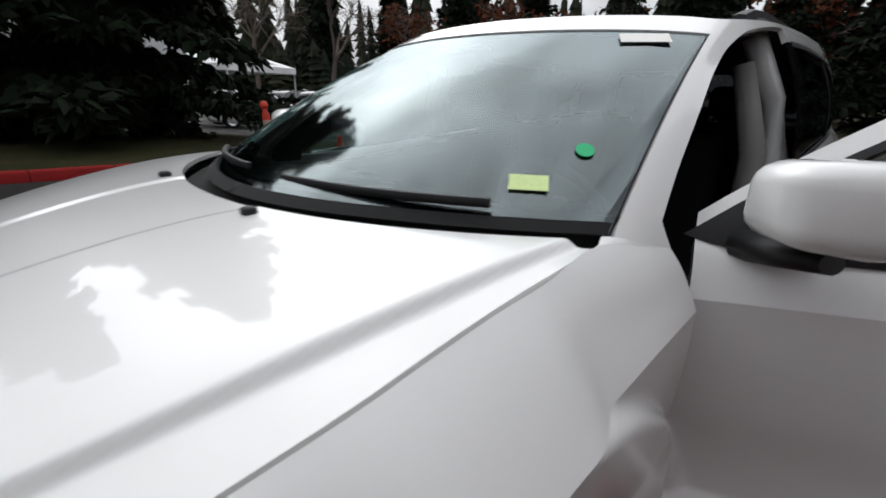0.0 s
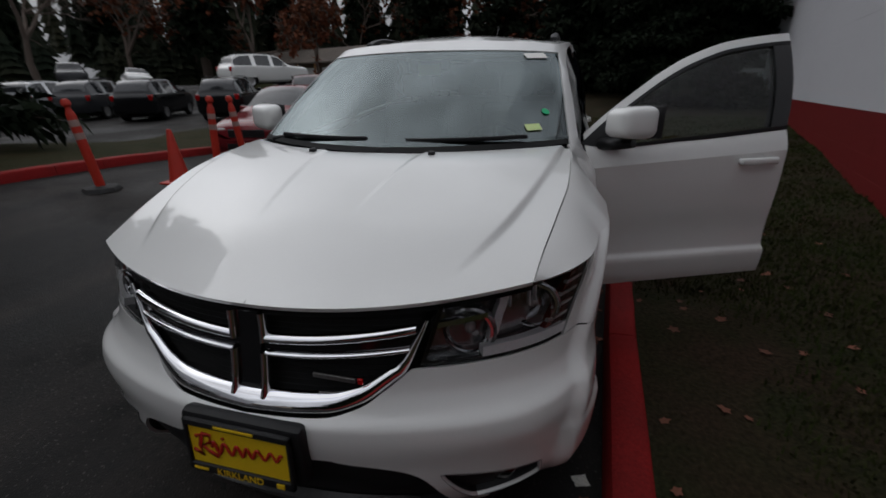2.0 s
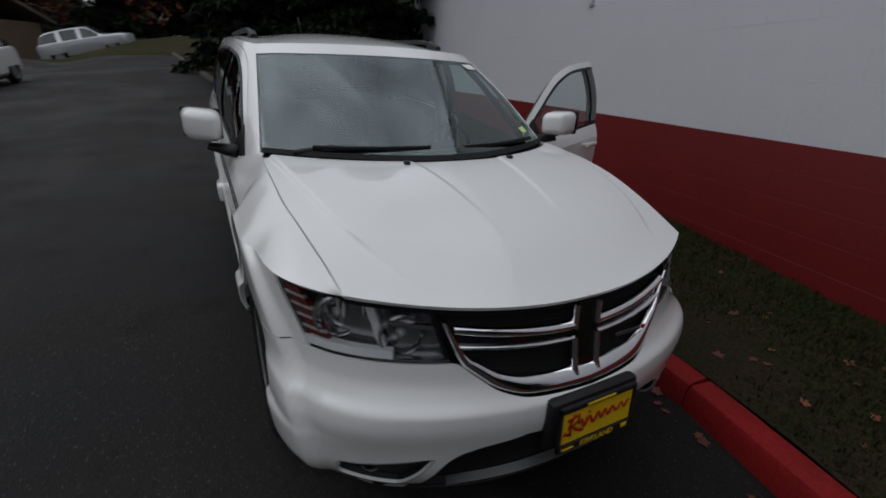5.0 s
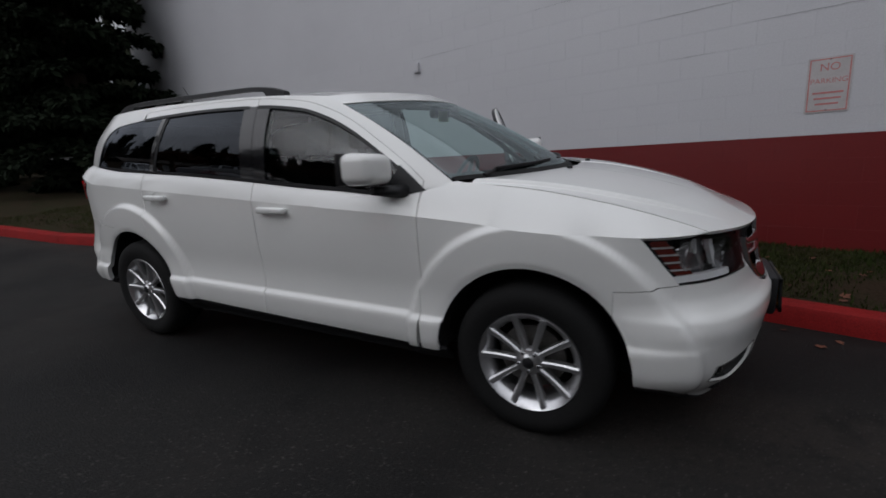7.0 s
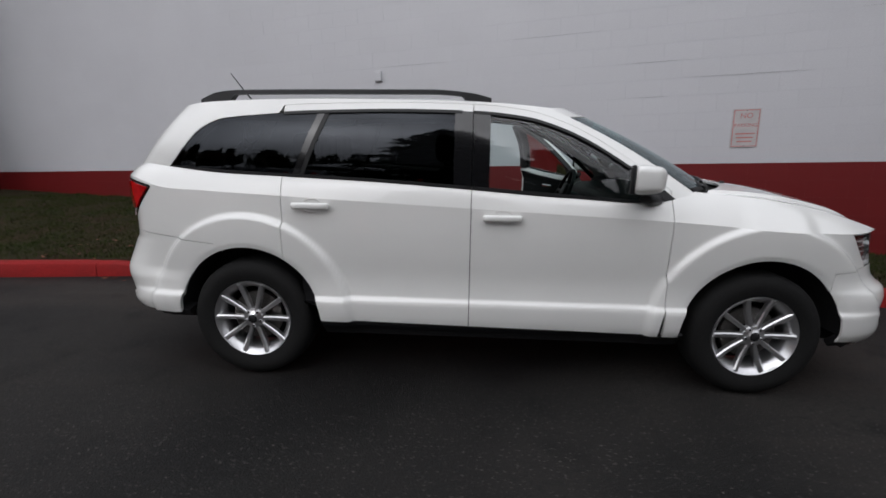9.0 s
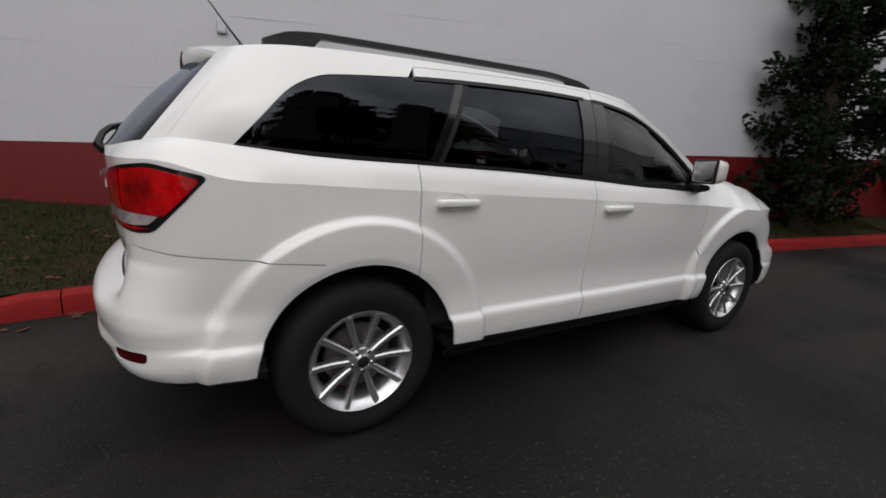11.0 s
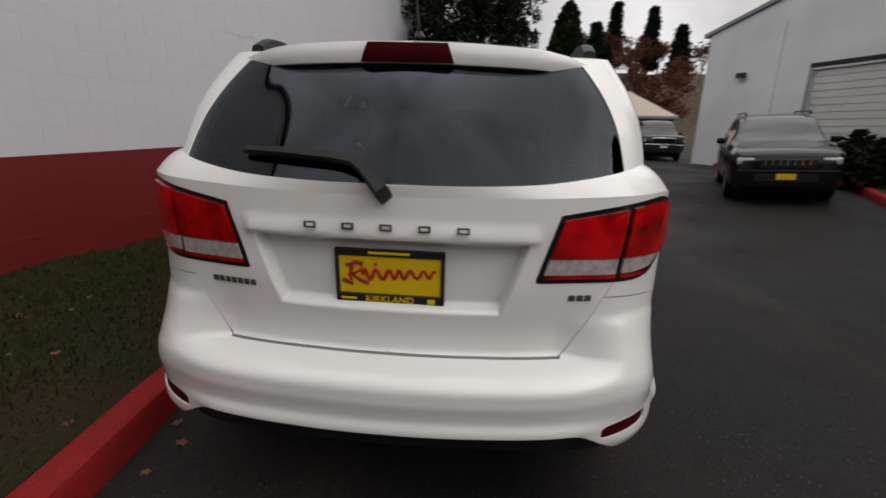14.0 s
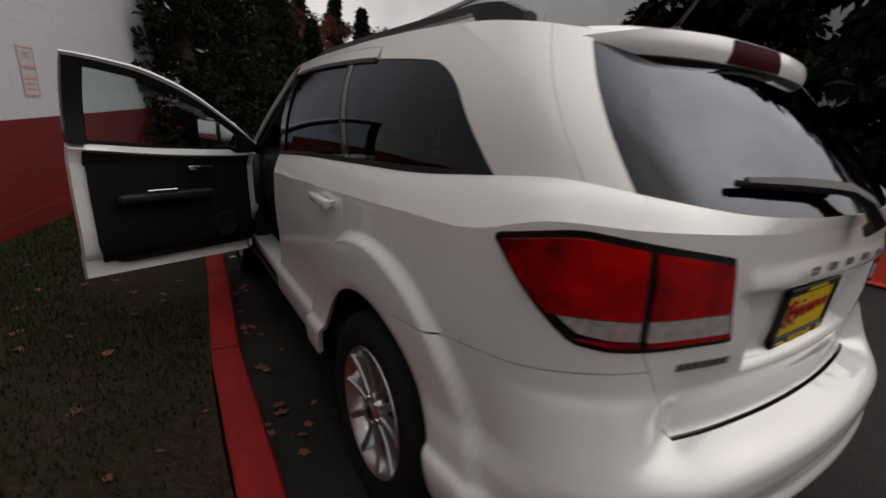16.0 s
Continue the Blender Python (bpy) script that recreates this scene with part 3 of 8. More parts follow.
gate_u = lambda v: 12.83 + 0.20 * v
frame_top = lambda x: win_top(x) + 0.042
PILLAR = [lambda x, y, z, u, v: u - 4.08, lambda x, y, z, u, v: np.where(x > DOOR_R - 0.02, np.maximum(z - frame_top(x), x - DOOR_F - g), -qw(x, z)),
          lambda x, y, z, u, v: 12.2 - u]
for s in both:
    panel("roof_pillar", M_WHITE, [(GREEN, PILLAR)], sides=(s,), rim=0.02)
panel("tailgate_frame", M_WHITE, [(GREEN, [lambda x, y, z, u, v: u - 12.21, lambda x, y, z, u, v: np.maximum(gate_u(v) - u, v - 0.97)])], parent=gate, rim=0.02)
panel("roof", M_WHITE, [(ROOF, []), (GREEN, [lambda x, y, z, u, v: 4.08 - u, lambda x, y, z, u, v: v - 0.877])], rim=0.02)
# the roof's inner lining
panel("headliner", M_LINER, [(ROOF, [lambda x, y, z, u, v: u - 0.03, lambda x, y, z, u, v: 0.97 - u])], push=-0.035, rim=0)

# the fender's top behind the bonnet, up to the pillar's foot
foot = Sheet(lambda u, v: band(8 + u, np.ones_like(u)) * (1 - v[..., None]) + green(3.9 + 1.1 * u, np.zeros_like(u)) * v[..., None], np.linspace(0, 1, 24), np.linspace(0, 1, 6))
for s in both:
    panel("pillar_foot", M_WHITE, [(foot, [x_gt(DOOR_F + g)])], sides=(s,), rim=0.01)

# windscreen with its black border, stuck in the pillars
screen = panel("windscreen", M_SCREEN, [(GREEN, [lambda x, y, z, u, v: 4.02 - u, lambda x, y, z, u, v: v - 0.01, lambda x, y, z, u, v: 0.872 - v])], push=-0.004, rim=0.006)
border = lambda x, y, z, u, v: -np.minimum(np.minimum(3.90 - u, 0.842 - v - 0.05 * np.exp(-(y / 0.13) ** 2)), v - 0.075)
panel("screen_border", M_GLOSSBLACK, [(GREEN, [lambda x, y, z, u, v: 4.02 - u, lambda x, y, z, u, v: v - 0.005, lambda x, y, z, u, v: 0.874 - v, border])], parent=screen, push=-0.009, rim=0, label="black baked border")
panel("cowl_edge", M_GAP, [(GREEN, [lambda x, y, z, u, v: 3.98 - u, lambda x, y, z, u, v: 0.035 - v])], push=0.003, rim=0.006)
for s in both:
    panel("screen_seal", M_TRIM, [(GREEN, [lambda x, y, z, u, v: u - 4.01, lambda x, y, z, u, v: 4.09 - u])], parent=screen, sides=(s,), push=-0.012, rim=0)
panel("rear_window", M_TINT, [(GREEN, [lambda x, y, z, u, v: u - gate_u(v), lambda x, y, z, u, v: 0.97 - v])], parent=gate, push=-0.003, rim=0.006, label="dark tinted rear window")
# cowl between bonnet and windscreen
cowl = Sheet(lambda u, v: curve([(0.03, 0, 1.132), (-0.0, 0.25, 1.131), (-0.105, 0.48, 1.129), (-0.255, 0.69, 1.128), (-0.34, 0.785, 1.128)], u) * (1 - v[..., None])
             + (curve(GL0[:5], u) + np.array([-0.050, 0, 0.030])) * v[..., None] - np.array([0, 0, 0.03]) * np.sin(np.pi * v[..., None]), np.linspace(0, 4, 50), np.linspace(0, 1, 8))
panel("cowl", M_GAP, [(cowl, [])], rim=0.03, push=-0.006)

# side glass
DLO = [lambda x, y, z, u, v: z - sill_z(x) - 0.012, lambda x, y, z, u, v: win_top(x) - z]
qw_rear = lambda x, y, z, u, v: qw(x, z)
cp = lambda z: -2.60 + (z - 1.2) * 0.42      # leaning black pillar behind the rear door
for s in both:
    panel("quarter_window", M_TINT, [(GREEN, DLO + [qw_rear, lambda x, y, z, u, v: cp(z) - x - 0.01])], sides=(s,), push=-0.004, rim=0.005, label="dark tinted side window")
    panel("pillar_trim", M_GLOSSBLACK, [(GREEN, [lambda x, y, z, u, v: z - sill_z(x) - 0.012, lambda x, y, z, u, v: win_top(x) - z, lambda x, y, z, u, v: x - cp(z) + 0.01, lambda x, y, z, u, v: DOOR_R + 0.09 + (z - 1.2) * 0.42 - x])], sides=(s,), rim=0.004, push=-0.002)
    panel("sill_trim", M_TRIM, [(GREEN, [lambda x, y, z, u, v: sill_z(x) + 0.014 - z, x_lt(DOOR_R - g), qw_rear])], sides=(s,), rim=0.006, push=0.002)


def handle_bm(x, y, z, s):
    bm = bmesh.new()
    add_box(bm, -0.105, 0.105, -0.013, 0.013, -0.018, 0.018, 0.012, 3)
    for v in bm.verts:
        v.co.y -= 0.35 * v.co.x**2 * 4 * 0.35
        v.co.z -= 0.012 * v.co.x / 0.1 * 0
    bmesh.ops.transform(bm, matrix=Matrix.Translation((x, s * (y + 0.032), z)) @ (Matrix.Diagonal((1, s, 1, 1))), verts=bm.verts)
    for dx in (-0.085, 0.085):
        add_box(bm, x + dx - 0.012, x + dx + 0.012, min(s * (y - 0.02), s * (y + 0.03)), max(s * (y - 0.02), s * (y + 0.03)), z - 0.012, z + 0.012, 0.004, 1)
    bmesh.ops.recalc_face_normals(bm, faces=bm.faces)
    return shade(bm)


def bowl_bm(x, y, z, s):
    bm = revolve([(0.0, -0.012), (0.03, -0.008), (0.045, 0.0), (0.05, 0.003)], 24, "y")
    for v in bm.verts:
        v.co.x *= 1.15
        v.co.z *= 0.72
    bmesh.ops.transform(bm, matrix=Matrix.Translation((x, s * y, z)) @ Matrix.Diagonal((1, s, 1, 1)), verts=bm.verts)
    bmesh.ops.recalc_face_normals(bm, faces=bm.faces)
    return shade(bm, 80)


def mirror_parts(door, s):
    """Wing mirror: black foot, white cap, dark rim and glass that looks back."""
    bm = bmesh.new()
    add_box(bm, -0.085, 0.085, -0.10, 0.10, -0.09, 0.09, 0.05, 4)
    for v in bm.verts:
        k = (v.co.x + 0.085) / 0.17
        v.co.y *= 0.80 + 0.20 * (1 - k)
        v.co.z *= 0.84 + 0.16 * (1 - k)
        v.co.x -= 0.035 * (v.co.y / 0.13)
        v.co.z += 0.010 * v.co.y / 0.13
    c = Matrix.Translation((-0.665 if s > 0 else -0.71, s * 0.993, 1.226)) @ Matrix.Diagonal((0.95, s * 0.92, 0.86, 1))
    bmesh.ops.transform(bm, matrix=c, verts=bm.verts)
    bmesh.ops.recalc_face_normals(bm, faces=bm.faces)
    part("mirror_cap", shade(bm, 60), M_WHITE, door)
    bm = bmesh.new()
    add_box(bm, -0.012, 0.012, -0.094, 0.094, -0.084, 0.084, 0.01, 2)
    for v in bm.verts:
        v.co.x += -0.086 - 0.035 * (v.co.y / 0.13)
        v.co.z += 0.010 * v.co.y / 0.13
    bmesh.ops.transform(bm, matrix=c, verts=bm.verts)
    bmesh.ops.recalc_face_normals(bm, faces=bm.faces)
    part("mirror_bezel", shade(bm), M_TRIM, door)
    bm = bmesh.new()
    add_box(bm, -0.003, 0.003, -0.082, 0.082, -0.07, 0.07, 0.002, 1)
    for v in bm.verts:
        v.co.x += -0.099 - 0.035 * (v.co.y / 0.13)
        v.co.z += 0.010 * v.co.y / 0.13
    bmesh.ops.transform(bm, matrix=c, verts=bm.verts)
    bmesh.ops.recalc_face_normals(bm, faces=bm.faces)
    part("mirror_glass", bm, M_CHROME, door, "mirror glass")
    bm = tube([(-0.62, s * 0.84, 1.105), (-0.66, s * 0.90, 1.115), (-0.71, s * 0.97, 1.13)], [0.055, 0.045, 0.03], 12)
    for v in bm.verts:
        v.co.z = 1.118 + (v.co.z - 1.118) * 0.62
    part("mirror_foot", bm, M_TRIM, door)
    panel("mirror_sail", M_TRIM, [(GREEN, [lambda x, y, z, u, v: x + 0.70 - (z - 1.1) * 0.35, lambda x, y, z, u, v: frame_top(x) - 0.03 - z, x_lt(-0.50), lambda x, y, z, u, v: z - sill_z(x) + 0.02])], parent=door, sides=(s,), rim=0.006, push=0.003)


def trim_low(x, z, lo):
    """Inner board with rounded lower rear corner."""
    r = 0.16
    a, b = z - 0.435, x - lo
    return np.where((a < r) & (b < r), r - np.hypot(r - np.minimum(a, r), r - np.minimum(b, r)), np.minimum(a, b))


TRIMCLIP = [lambda x, y, z, u, v: arch(x, z, AXLE, 0.60)]


def make_door(s, front):
    lo, hi = (DOOR_M, DOOR_F) if front else (DOOR_R, DOOR_M)
    name = "front_door" if front else "rear_door"
    inside = [x_lt(hi - g), x_gt(lo + g)]
    door = panel(name, M_WHITE, [(LOW, DOOR1 if front else DOOR2), (BAND, inside)], sides=(s,), rim=0.055 if front else 0.02)
    panel("window_frame", M_WHITE, [(GREEN, inside + [lambda x, y, z, u, v: frame_top(x) - g - z, lambda x, y, z, u, v: -(np.minimum(np.minimum(win_top(x) - z, z - sill_z(x) + 0.01), 1))])],
          parent=door, sides=(s,), rim=0.016)
    edge = 0.055
    if front:
        wclip = DLO + [x_lt(-0.60), x_gt(DOOR_M + 0.085)]
        panel("door_window", M_GLASS, [(GREEN, wclip)], parent=door, sides=(s,), push=-0.008, rim=0.004, label="clear side window")
        panel("pillar_trim", M_GLOSSBLACK, [(GREEN, DLO + [x_lt(DOOR_M + 0.095), x_gt(DOOR_M + g)])], parent=door, sides=(s,), push=0.0, rim=0.03)
        mirror_parts(door, s)
    else:
        wclip = DLO + [x_lt(DOOR_M - 0.095), lambda x, y, z, u, v: x - (DOOR_R + 0.09 + (z - 1.2) * 0.42) - g, ]
        panel("door_window", M_TINT, [(GREEN, wclip)], parent=door, sides=(s,), push=-0.008, rim=0.004, label="dark tinted side window")
        panel("pillar_trim", M_GLOSSBLACK, [(GREEN, DLO + [x_lt(DOOR_M - g), x_gt(DOOR_M - 0.10)])], parent=door, sides=(s,), push=0.0, rim=0.01)
        panel("window_frame", M_TRIM, [(GREEN, DLO + [x_gt(DOOR_R + 0.0), lambda x, y, z, u, v: (DOOR_R + 0.115 + (z - 1.2) * 0.42) - x, lambda x, y, z, u, v: x - (DOOR_R + 0.085 + (z - 1.2) * 0.42)])], parent=door, sides=(s,), push=-0.004, rim=0.006)
    panel("sill_trim", M_TRIM, [(GREEN, [lambda x, y, z, u, v: sill_z(x) + 0.014 - z, x_lt(hi - g), x_gt(lo + g)])], parent=door, sides=(s,), rim=0.006, push=0.003)
    panel("window_surround", M_TRIM, [(GREEN, [lambda x, y, z, u, v: win_top(x) + 0.004 - z, lambda x, y, z, u, v: z - win_top(x) + 0.012, lambda x, y, z, u, v: z - sill_z(x), x_lt(hi - 0.06), x_gt(lo + g)])], parent=door, sides=(s,), rim=0.006, push=0.002)
    hx, hz = (-1.431, 1.005) if front else (-2.487, 1.052)
    hy = 0.912
    part("door_handle", handle_bm(hx, hy, hz, s), M_WHITE, door)
    part("handle_bowl", bowl_bm(hx + 0.005, hy + 0.001, hz, s), M_WHITE, door)
    # inner trim: dark board that fills the door's inside
    inner = [(LOW, [x_lt(hi - 0.055), lambda x, y, z, u, v: trim_low(x, z, lo + 0.07)] + TRIMCLIP), (BAND, [x_lt(hi - 0.055), x_gt(lo + 0.06), lambda x, y, z, u, v: 0.97 - v])]
    panel("door_trim", M_FABRIC, inner, parent=door, sides=(s,), push=-0.075 if front else -0.06, rim=-0.015, label="black inner trim board")
    if front:
        shell = [(LOW, [x_lt(hi - g), x_gt(lo + g), lambda x, y, z, u, v: z - bottom(x), lambda x, y, z, u, v: arch(x, z, AXLE, 0.545)]), (BAND, inside)]
        panel("door_inner_skin", M_WHITE, shell, parent=door, sides=(s,), push=-0.054, rim=0)
        panel("window_frame_inner", M_TRIM, [(GREEN, inside + [lambda x, y, z, u, v: frame_top(x) - 0.004 - z, lambda x, y, z, u, v: -(np.minimum(np.minimum(np.minimum(win_top(x) - 0.004 - z, z - sill_z(x) + 0.04), -0.66 - x), x - lo - 0.085))])], parent=door, sides=(s,), push=-0.050, rim=-0.034)
        bm = bmesh.new()
        add_box(bm, -1.42, -0.86, s * 0.80 - 0.035, s * 0.80 + 0.035, 0.80, 0.86, 0.02, 3)
        part("armrest", shade(bm), M_TRIM, door)
        bm = bmesh.new()
        add_box(bm, -1.02, -0.86, s * 0.785 - 0.02, s * 0.785 + 0.02, 0.985, 1.012, 0.009, 2)
        part("inner_handle", shade(bm), M_CHROME, door, "bright inner door handle")
        bm = bmesh.new()
        add_box(bm, -1.27, -1.10, s * 0.768 - 0.006, s * 0.768 + 0.006, 0.868, 0.878, 0.003, 1)
        part("trim_strip", bm, M_CHROME, door)
        bm = revolve([(0.0, 0.0), (0.07, 0.0), (0.08, 0.006), (0.085, -0.004)], 32, "y", m=Matrix.Translation((-0.78, s * 0.806, 0.60)) @ Matrix.Diagonal((1, -s, 1, 1)))
        part("door_speaker", shade(bm), M_TRIM, door)
    return door


for s in both:
    for front in (True, False):
        d = make_door(s, front)
        if s > 0 and front:
            hinge = Matrix.Translation((-0.57, 0.93, 0))
            d.matrix_world = hinge @ pose(0, 0, 0, 0, 0, -67) @ hinge.inverted()

# dark lining behind the outer skin
LINER = [lambda x, y, z, u, v: arch(x, z, AXLE, 0.47), lambda x, y, z, u, v: arch(x, z, REAR, 0.47), lambda x, y, z, u, v: z - 0.36,
         lambda x, y, z, u, v: np.where((u > 3.2) & (u < 6), lamp_out(x, z) - 0.03 - x, 1.0), lambda x, y, z, u, v: -tail_poly(x, y, z, -0.03)]
bm = bmesh.new()
LOW.cut(bm, LINER, -1, -0.065)
BAND.cut(bm, [lambda x, y, z, u, v: u - 6], -1, -0.065)
not_door = lambda x, y, z, u, v: np.maximum(x - DOOR_F - 0.03, DOOR_M + 0.0 - x)
LOW.cut(bm, LINER + [lambda x, y, z, u, v: np.maximum(not_door(x, y, z, u, v), 0.43 - z)], 1, -0.065)
BAND.cut(bm, [lambda x, y, z, u, v: u - 6, not_door], 1, -0.065)
part("body_lining", bm, M_GAP, car)
# door opening: sill and pillar that the open door leaves bare
bm = bmesh.new()
add_box(bm, DOOR_M - 0.05, DOOR_F + 0.06, 0.72, 0.868, 0.36, 0.435, 0.015, 2)
part("door_sill", shade(bm), M_WHITE, car, "white sill in the open doorway")
bm = tube([(-1.66, 0.80, 0.42), (-1.68, 0.83, 0.8), (-1.68, 0.815, 1.14), (-1.65, 0.76, 1.38), (-1.62, 0.665, 1.59)], [0.055, 0.055, 0.05, 0.04, 0.04], 10)
part("centre_pillar", bm, M_WHITE, car)
bm = tube([(-1.60, 0.73, 0.5), (-1.62, 0.76, 0.9), (-1.61, 0.745, 1.2), (-1.59, 0.66, 1.5)], [0.05, 0.05, 0.045, 0.035], 8)
part("pillar_lining", bm, M_LINER, car)
bm = tube([(-0.50, 0.79, 0.42), (-0.51, 0.82, 0.8), (-0.50, 0.79, 1.06)], [0.06, 0.06, 0.05], 8)
part("hinge_pillar", bm, M_TRIM, car)
bm = tube([(-1.50, 0.672, 1.592), (-1.2, 0.65, 1.565), (-0.95, 0.672, 1.44), (-0.72, 0.72, 1.28), (-0.53, 0.78, 1.12)], 0.018, 8)
part("door_seal", bm, M_TRIM, car)
bm = bmesh.new()
add_box(bm, -3.6, 0.75, -0.66, 0.66, 0.26, 0.34, 0.02, 1)
part("underbody", bm, M_GAP, car)
bm = bmesh.new()
add_box(bm, -0.50, -0.44, -0.76, 0.76, 0.34, 1.06, 0.01, 1)
add_box(bm, -2.45, -0.44, -0.85, 0.85, 0.33, 0.37)
part("cabin_floor", bm, M_GAP, car)


# wheels
def wheel(x, s, y=0.905):
    base = Matrix.Translation((x, s * y, HUB)) @ Matrix.Diagonal((1, s, 1, 1))
    hubm = base
    bm = revolve([(0.215, -0.21), (0.205, -0.18), (0.19, -0.10), (0.19, -0.055), (0.205, -0.03), (0.222, -0.012), (0.232, -0.004), (0.236, -0.010), (0.236, -0.03)], 56, "y", m=hubm)
    bmesh.ops.recalc_face_normals(bm, faces=bm.faces)
    w = part("wheel", shade(bm, 50), M_ALLOY, car, "ten-spoke silver alloy wheel")
    prof = [(0.228, -0.215), (0.27, -0.232), (0.315, -0.235), (0.345, -0.222), (0.357, -0.195), (0.361, -0.16), (0.361, -0.07), (0.357, -0.035), (0.343, -0.008), (0.315, 0.006), (0.285, 0.008), (0.258, 0.0), (0.238, -0.006), (0.234, -0.02)]
    bm = revolve(prof, 72, "y", m=hubm)
    # tread grooves
    bmesh.ops.recalc_face_normals(bm, faces=bm.faces)
    part("tyre", shade(bm, 55), M_TYRE, w)
    bm = bmesh.new()
    for h in (-0.145, -0.115, -0.085):
        revolve([(0.3622, h - 0.006), (0.3626, h), (0.3622, h + 0.006)], 72, "y", bm=bm, m=hubm)
    part("tread_groove", bm, M_GAP, w)
    bm = revolve([(0.05, -0.085), (0.15, -0.085), (0.152, -0.105), (0.05, -0.105)], 40, "y", m=hubm)
    bmesh.ops.recalc_face_normals(bm, faces=bm.faces)
    part("brake_disc", shade(bm), M_STEEL, w)
    bm = revolve([(0.0, -0.19), (0.20, -0.19)], 32, "y", m=hubm)
    part("wheel_back", bm, M_GAP, w)
    for k in range(10):
        pair, half = divmod(k, 2)
        a = radians(90 + 72 * pair)
        d = -1 if half else 1
        # each pair of spokes leaves the hub together and opens towards the rim
        rows = []
        for t in np.linspace(0, 1, 7):
            r = 0.045 + 0.168 * t
            off = d * (0.016 + 0.052 * t)
            wd = 0.0125 + 0.004 * t
            dep = -0.020 + 0.014 * t - 0.02 * math.sin(math.pi * t) * 0.4
            rows.append((r, off, wd, dep))
        bm = bmesh.new()
        rings = []
        for r, off, wd, dep in rows:
            ring = []
            for o, h in ((off - wd, dep - 0.006), (off - wd * 0.55, dep), (off + wd * 0.55, dep), (off + wd, dep - 0.006), (off + wd, dep - 0.035), (off - wd, dep - 0.035)):
                ca, sa = math.cos(a), math.sin(a)
                ring.append(bm.verts.new(hubm @ Vector((r * ca - o * sa, h, r * sa + o * ca))))
            rings.append(ring)
        for A, B in zip(rings, rings[1:]):
            for j in range(6):
                bm.faces.new((A[j], A[(j + 1) % 6], B[(j + 1) % 6], B[j]))
        bm.faces.new(rings[0])
        bm.faces.new(rings[-1])
        bmesh.ops.recalc_face_normals(bm, faces=bm.faces)
        part("spoke", shade(bm, 30), M_ALLOY, w)
    bm = revolve([(0.0, -0.006), (0.02, -0.006), (0.03, -0.009), (0.036, -0.016), (0.058, -0.020), (0.066, -0.03), (0.066, -0.05)], 32, "y", m=hubm)
    bmesh.ops.recalc_face_normals(bm, faces=bm.faces)
    part("hub", shade(bm, 40), M_ALLOY, w)
    bm = revolve([(0.0, -0.003), (0.022, -0.004), (0.027, -0.008)], 24, "y", m=hubm)
    bmesh.ops.recalc_face_normals(bm, faces=bm.faces)
    part("hub_cap", shade(bm, 60), M_TRIM, w)
    for k in range(5):
        a = radians(90 + 72 * k + 36)
        bm = revolve([(0.0, 0.004), (0.008, 0.004), (0.010, 0.0), (0.010, -0.014)], 10, "y", m=hubm @ Matrix.Translation((0.047 * math.cos(a), -0.018, 0.047 * math.sin(a))))
        bmesh.ops.recalc_face_normals(bm, faces=bm.faces)
        part("wheel_nut", shade(bm), M_CHROME, w)


for xw in (AXLE, REAR):
    for s in both:
        wheel(xw, s)
        prof = [(0.438, 0.895), (0.455, 0.87), (0.455, 0.60), (0.0, 0.60)]
        bm = revolve(prof, 36, "y", m=Matrix.Translation((xw, 0, HUB)) @ Matrix.Diagonal((1, s, 1.03, 1)), a0=radians(2), a1=radians(178))
        part("wheel_arch_liner", shade(bm, 50), M_GAP, car)

# front: grille, lamps, lower intake, plate
inner_g = lambda x, y, z, u, v: np.minimum(np.minimum(z - bump_y(y) - 0.042 + 0.012 * smooth(0.25, 0.4, y), lamp_in(z) - 0.024 - y), x - 0.5)
def front_at(y, z):
    """Place on the nose at a height and offset from the middle."""
    u = np.interp(y, [0, 0.22, 0.42, 0.62], [0, 1, 2, 3])
    return float(lower(np.array(u), np.array((z - 0.2) / 0.712))[0])


def ribbon(bm, path, half, deep, out, s):
    """A rounded moulding along a path of (y, z) on the nose."""
    rings = []
    for i, (y, z) in enumerate(path):
        a, b = path[max(0, i - 1)], path[min(len(path) - 1, i + 1)]
        d = Vector((b[0] - a[0], b[1] - a[1])).normalized()
        w = half[i]
        ring = []
        for k in range(9):
            q = math.pi * (k / 8 - 0.5)
            yy, zz = y - d.y * w * math.sin(q), z + d.x * w * math.sin(q)
            ring.append(bm.verts.new((front_at(max(0, yy), zz) + out - deep + deep * 1.6 * math.cos(q) ** 0.8, s * yy, zz)))
        rings.append(ring)
    for A, B in zip(rings, rings[1:]):
        for k in range(8):
            bm.faces.new((A[k], A[k + 1], B[k + 1], B[k]))
    return bm


def moulding(name, path, half, sides=both, deep=0.014, out=0.006, parent=None, label=""):
    bm = bmesh.new()
    for s in sides:
        ribbon(bm, path, half, deep, out, s)
    weld(bm)
    bmesh.ops.recalc_face_normals(bm, faces=bm.faces)
    for f in bm.faces:
        f.smooth = True
    return part(name, bm, M_CHROME, parent or car, label)


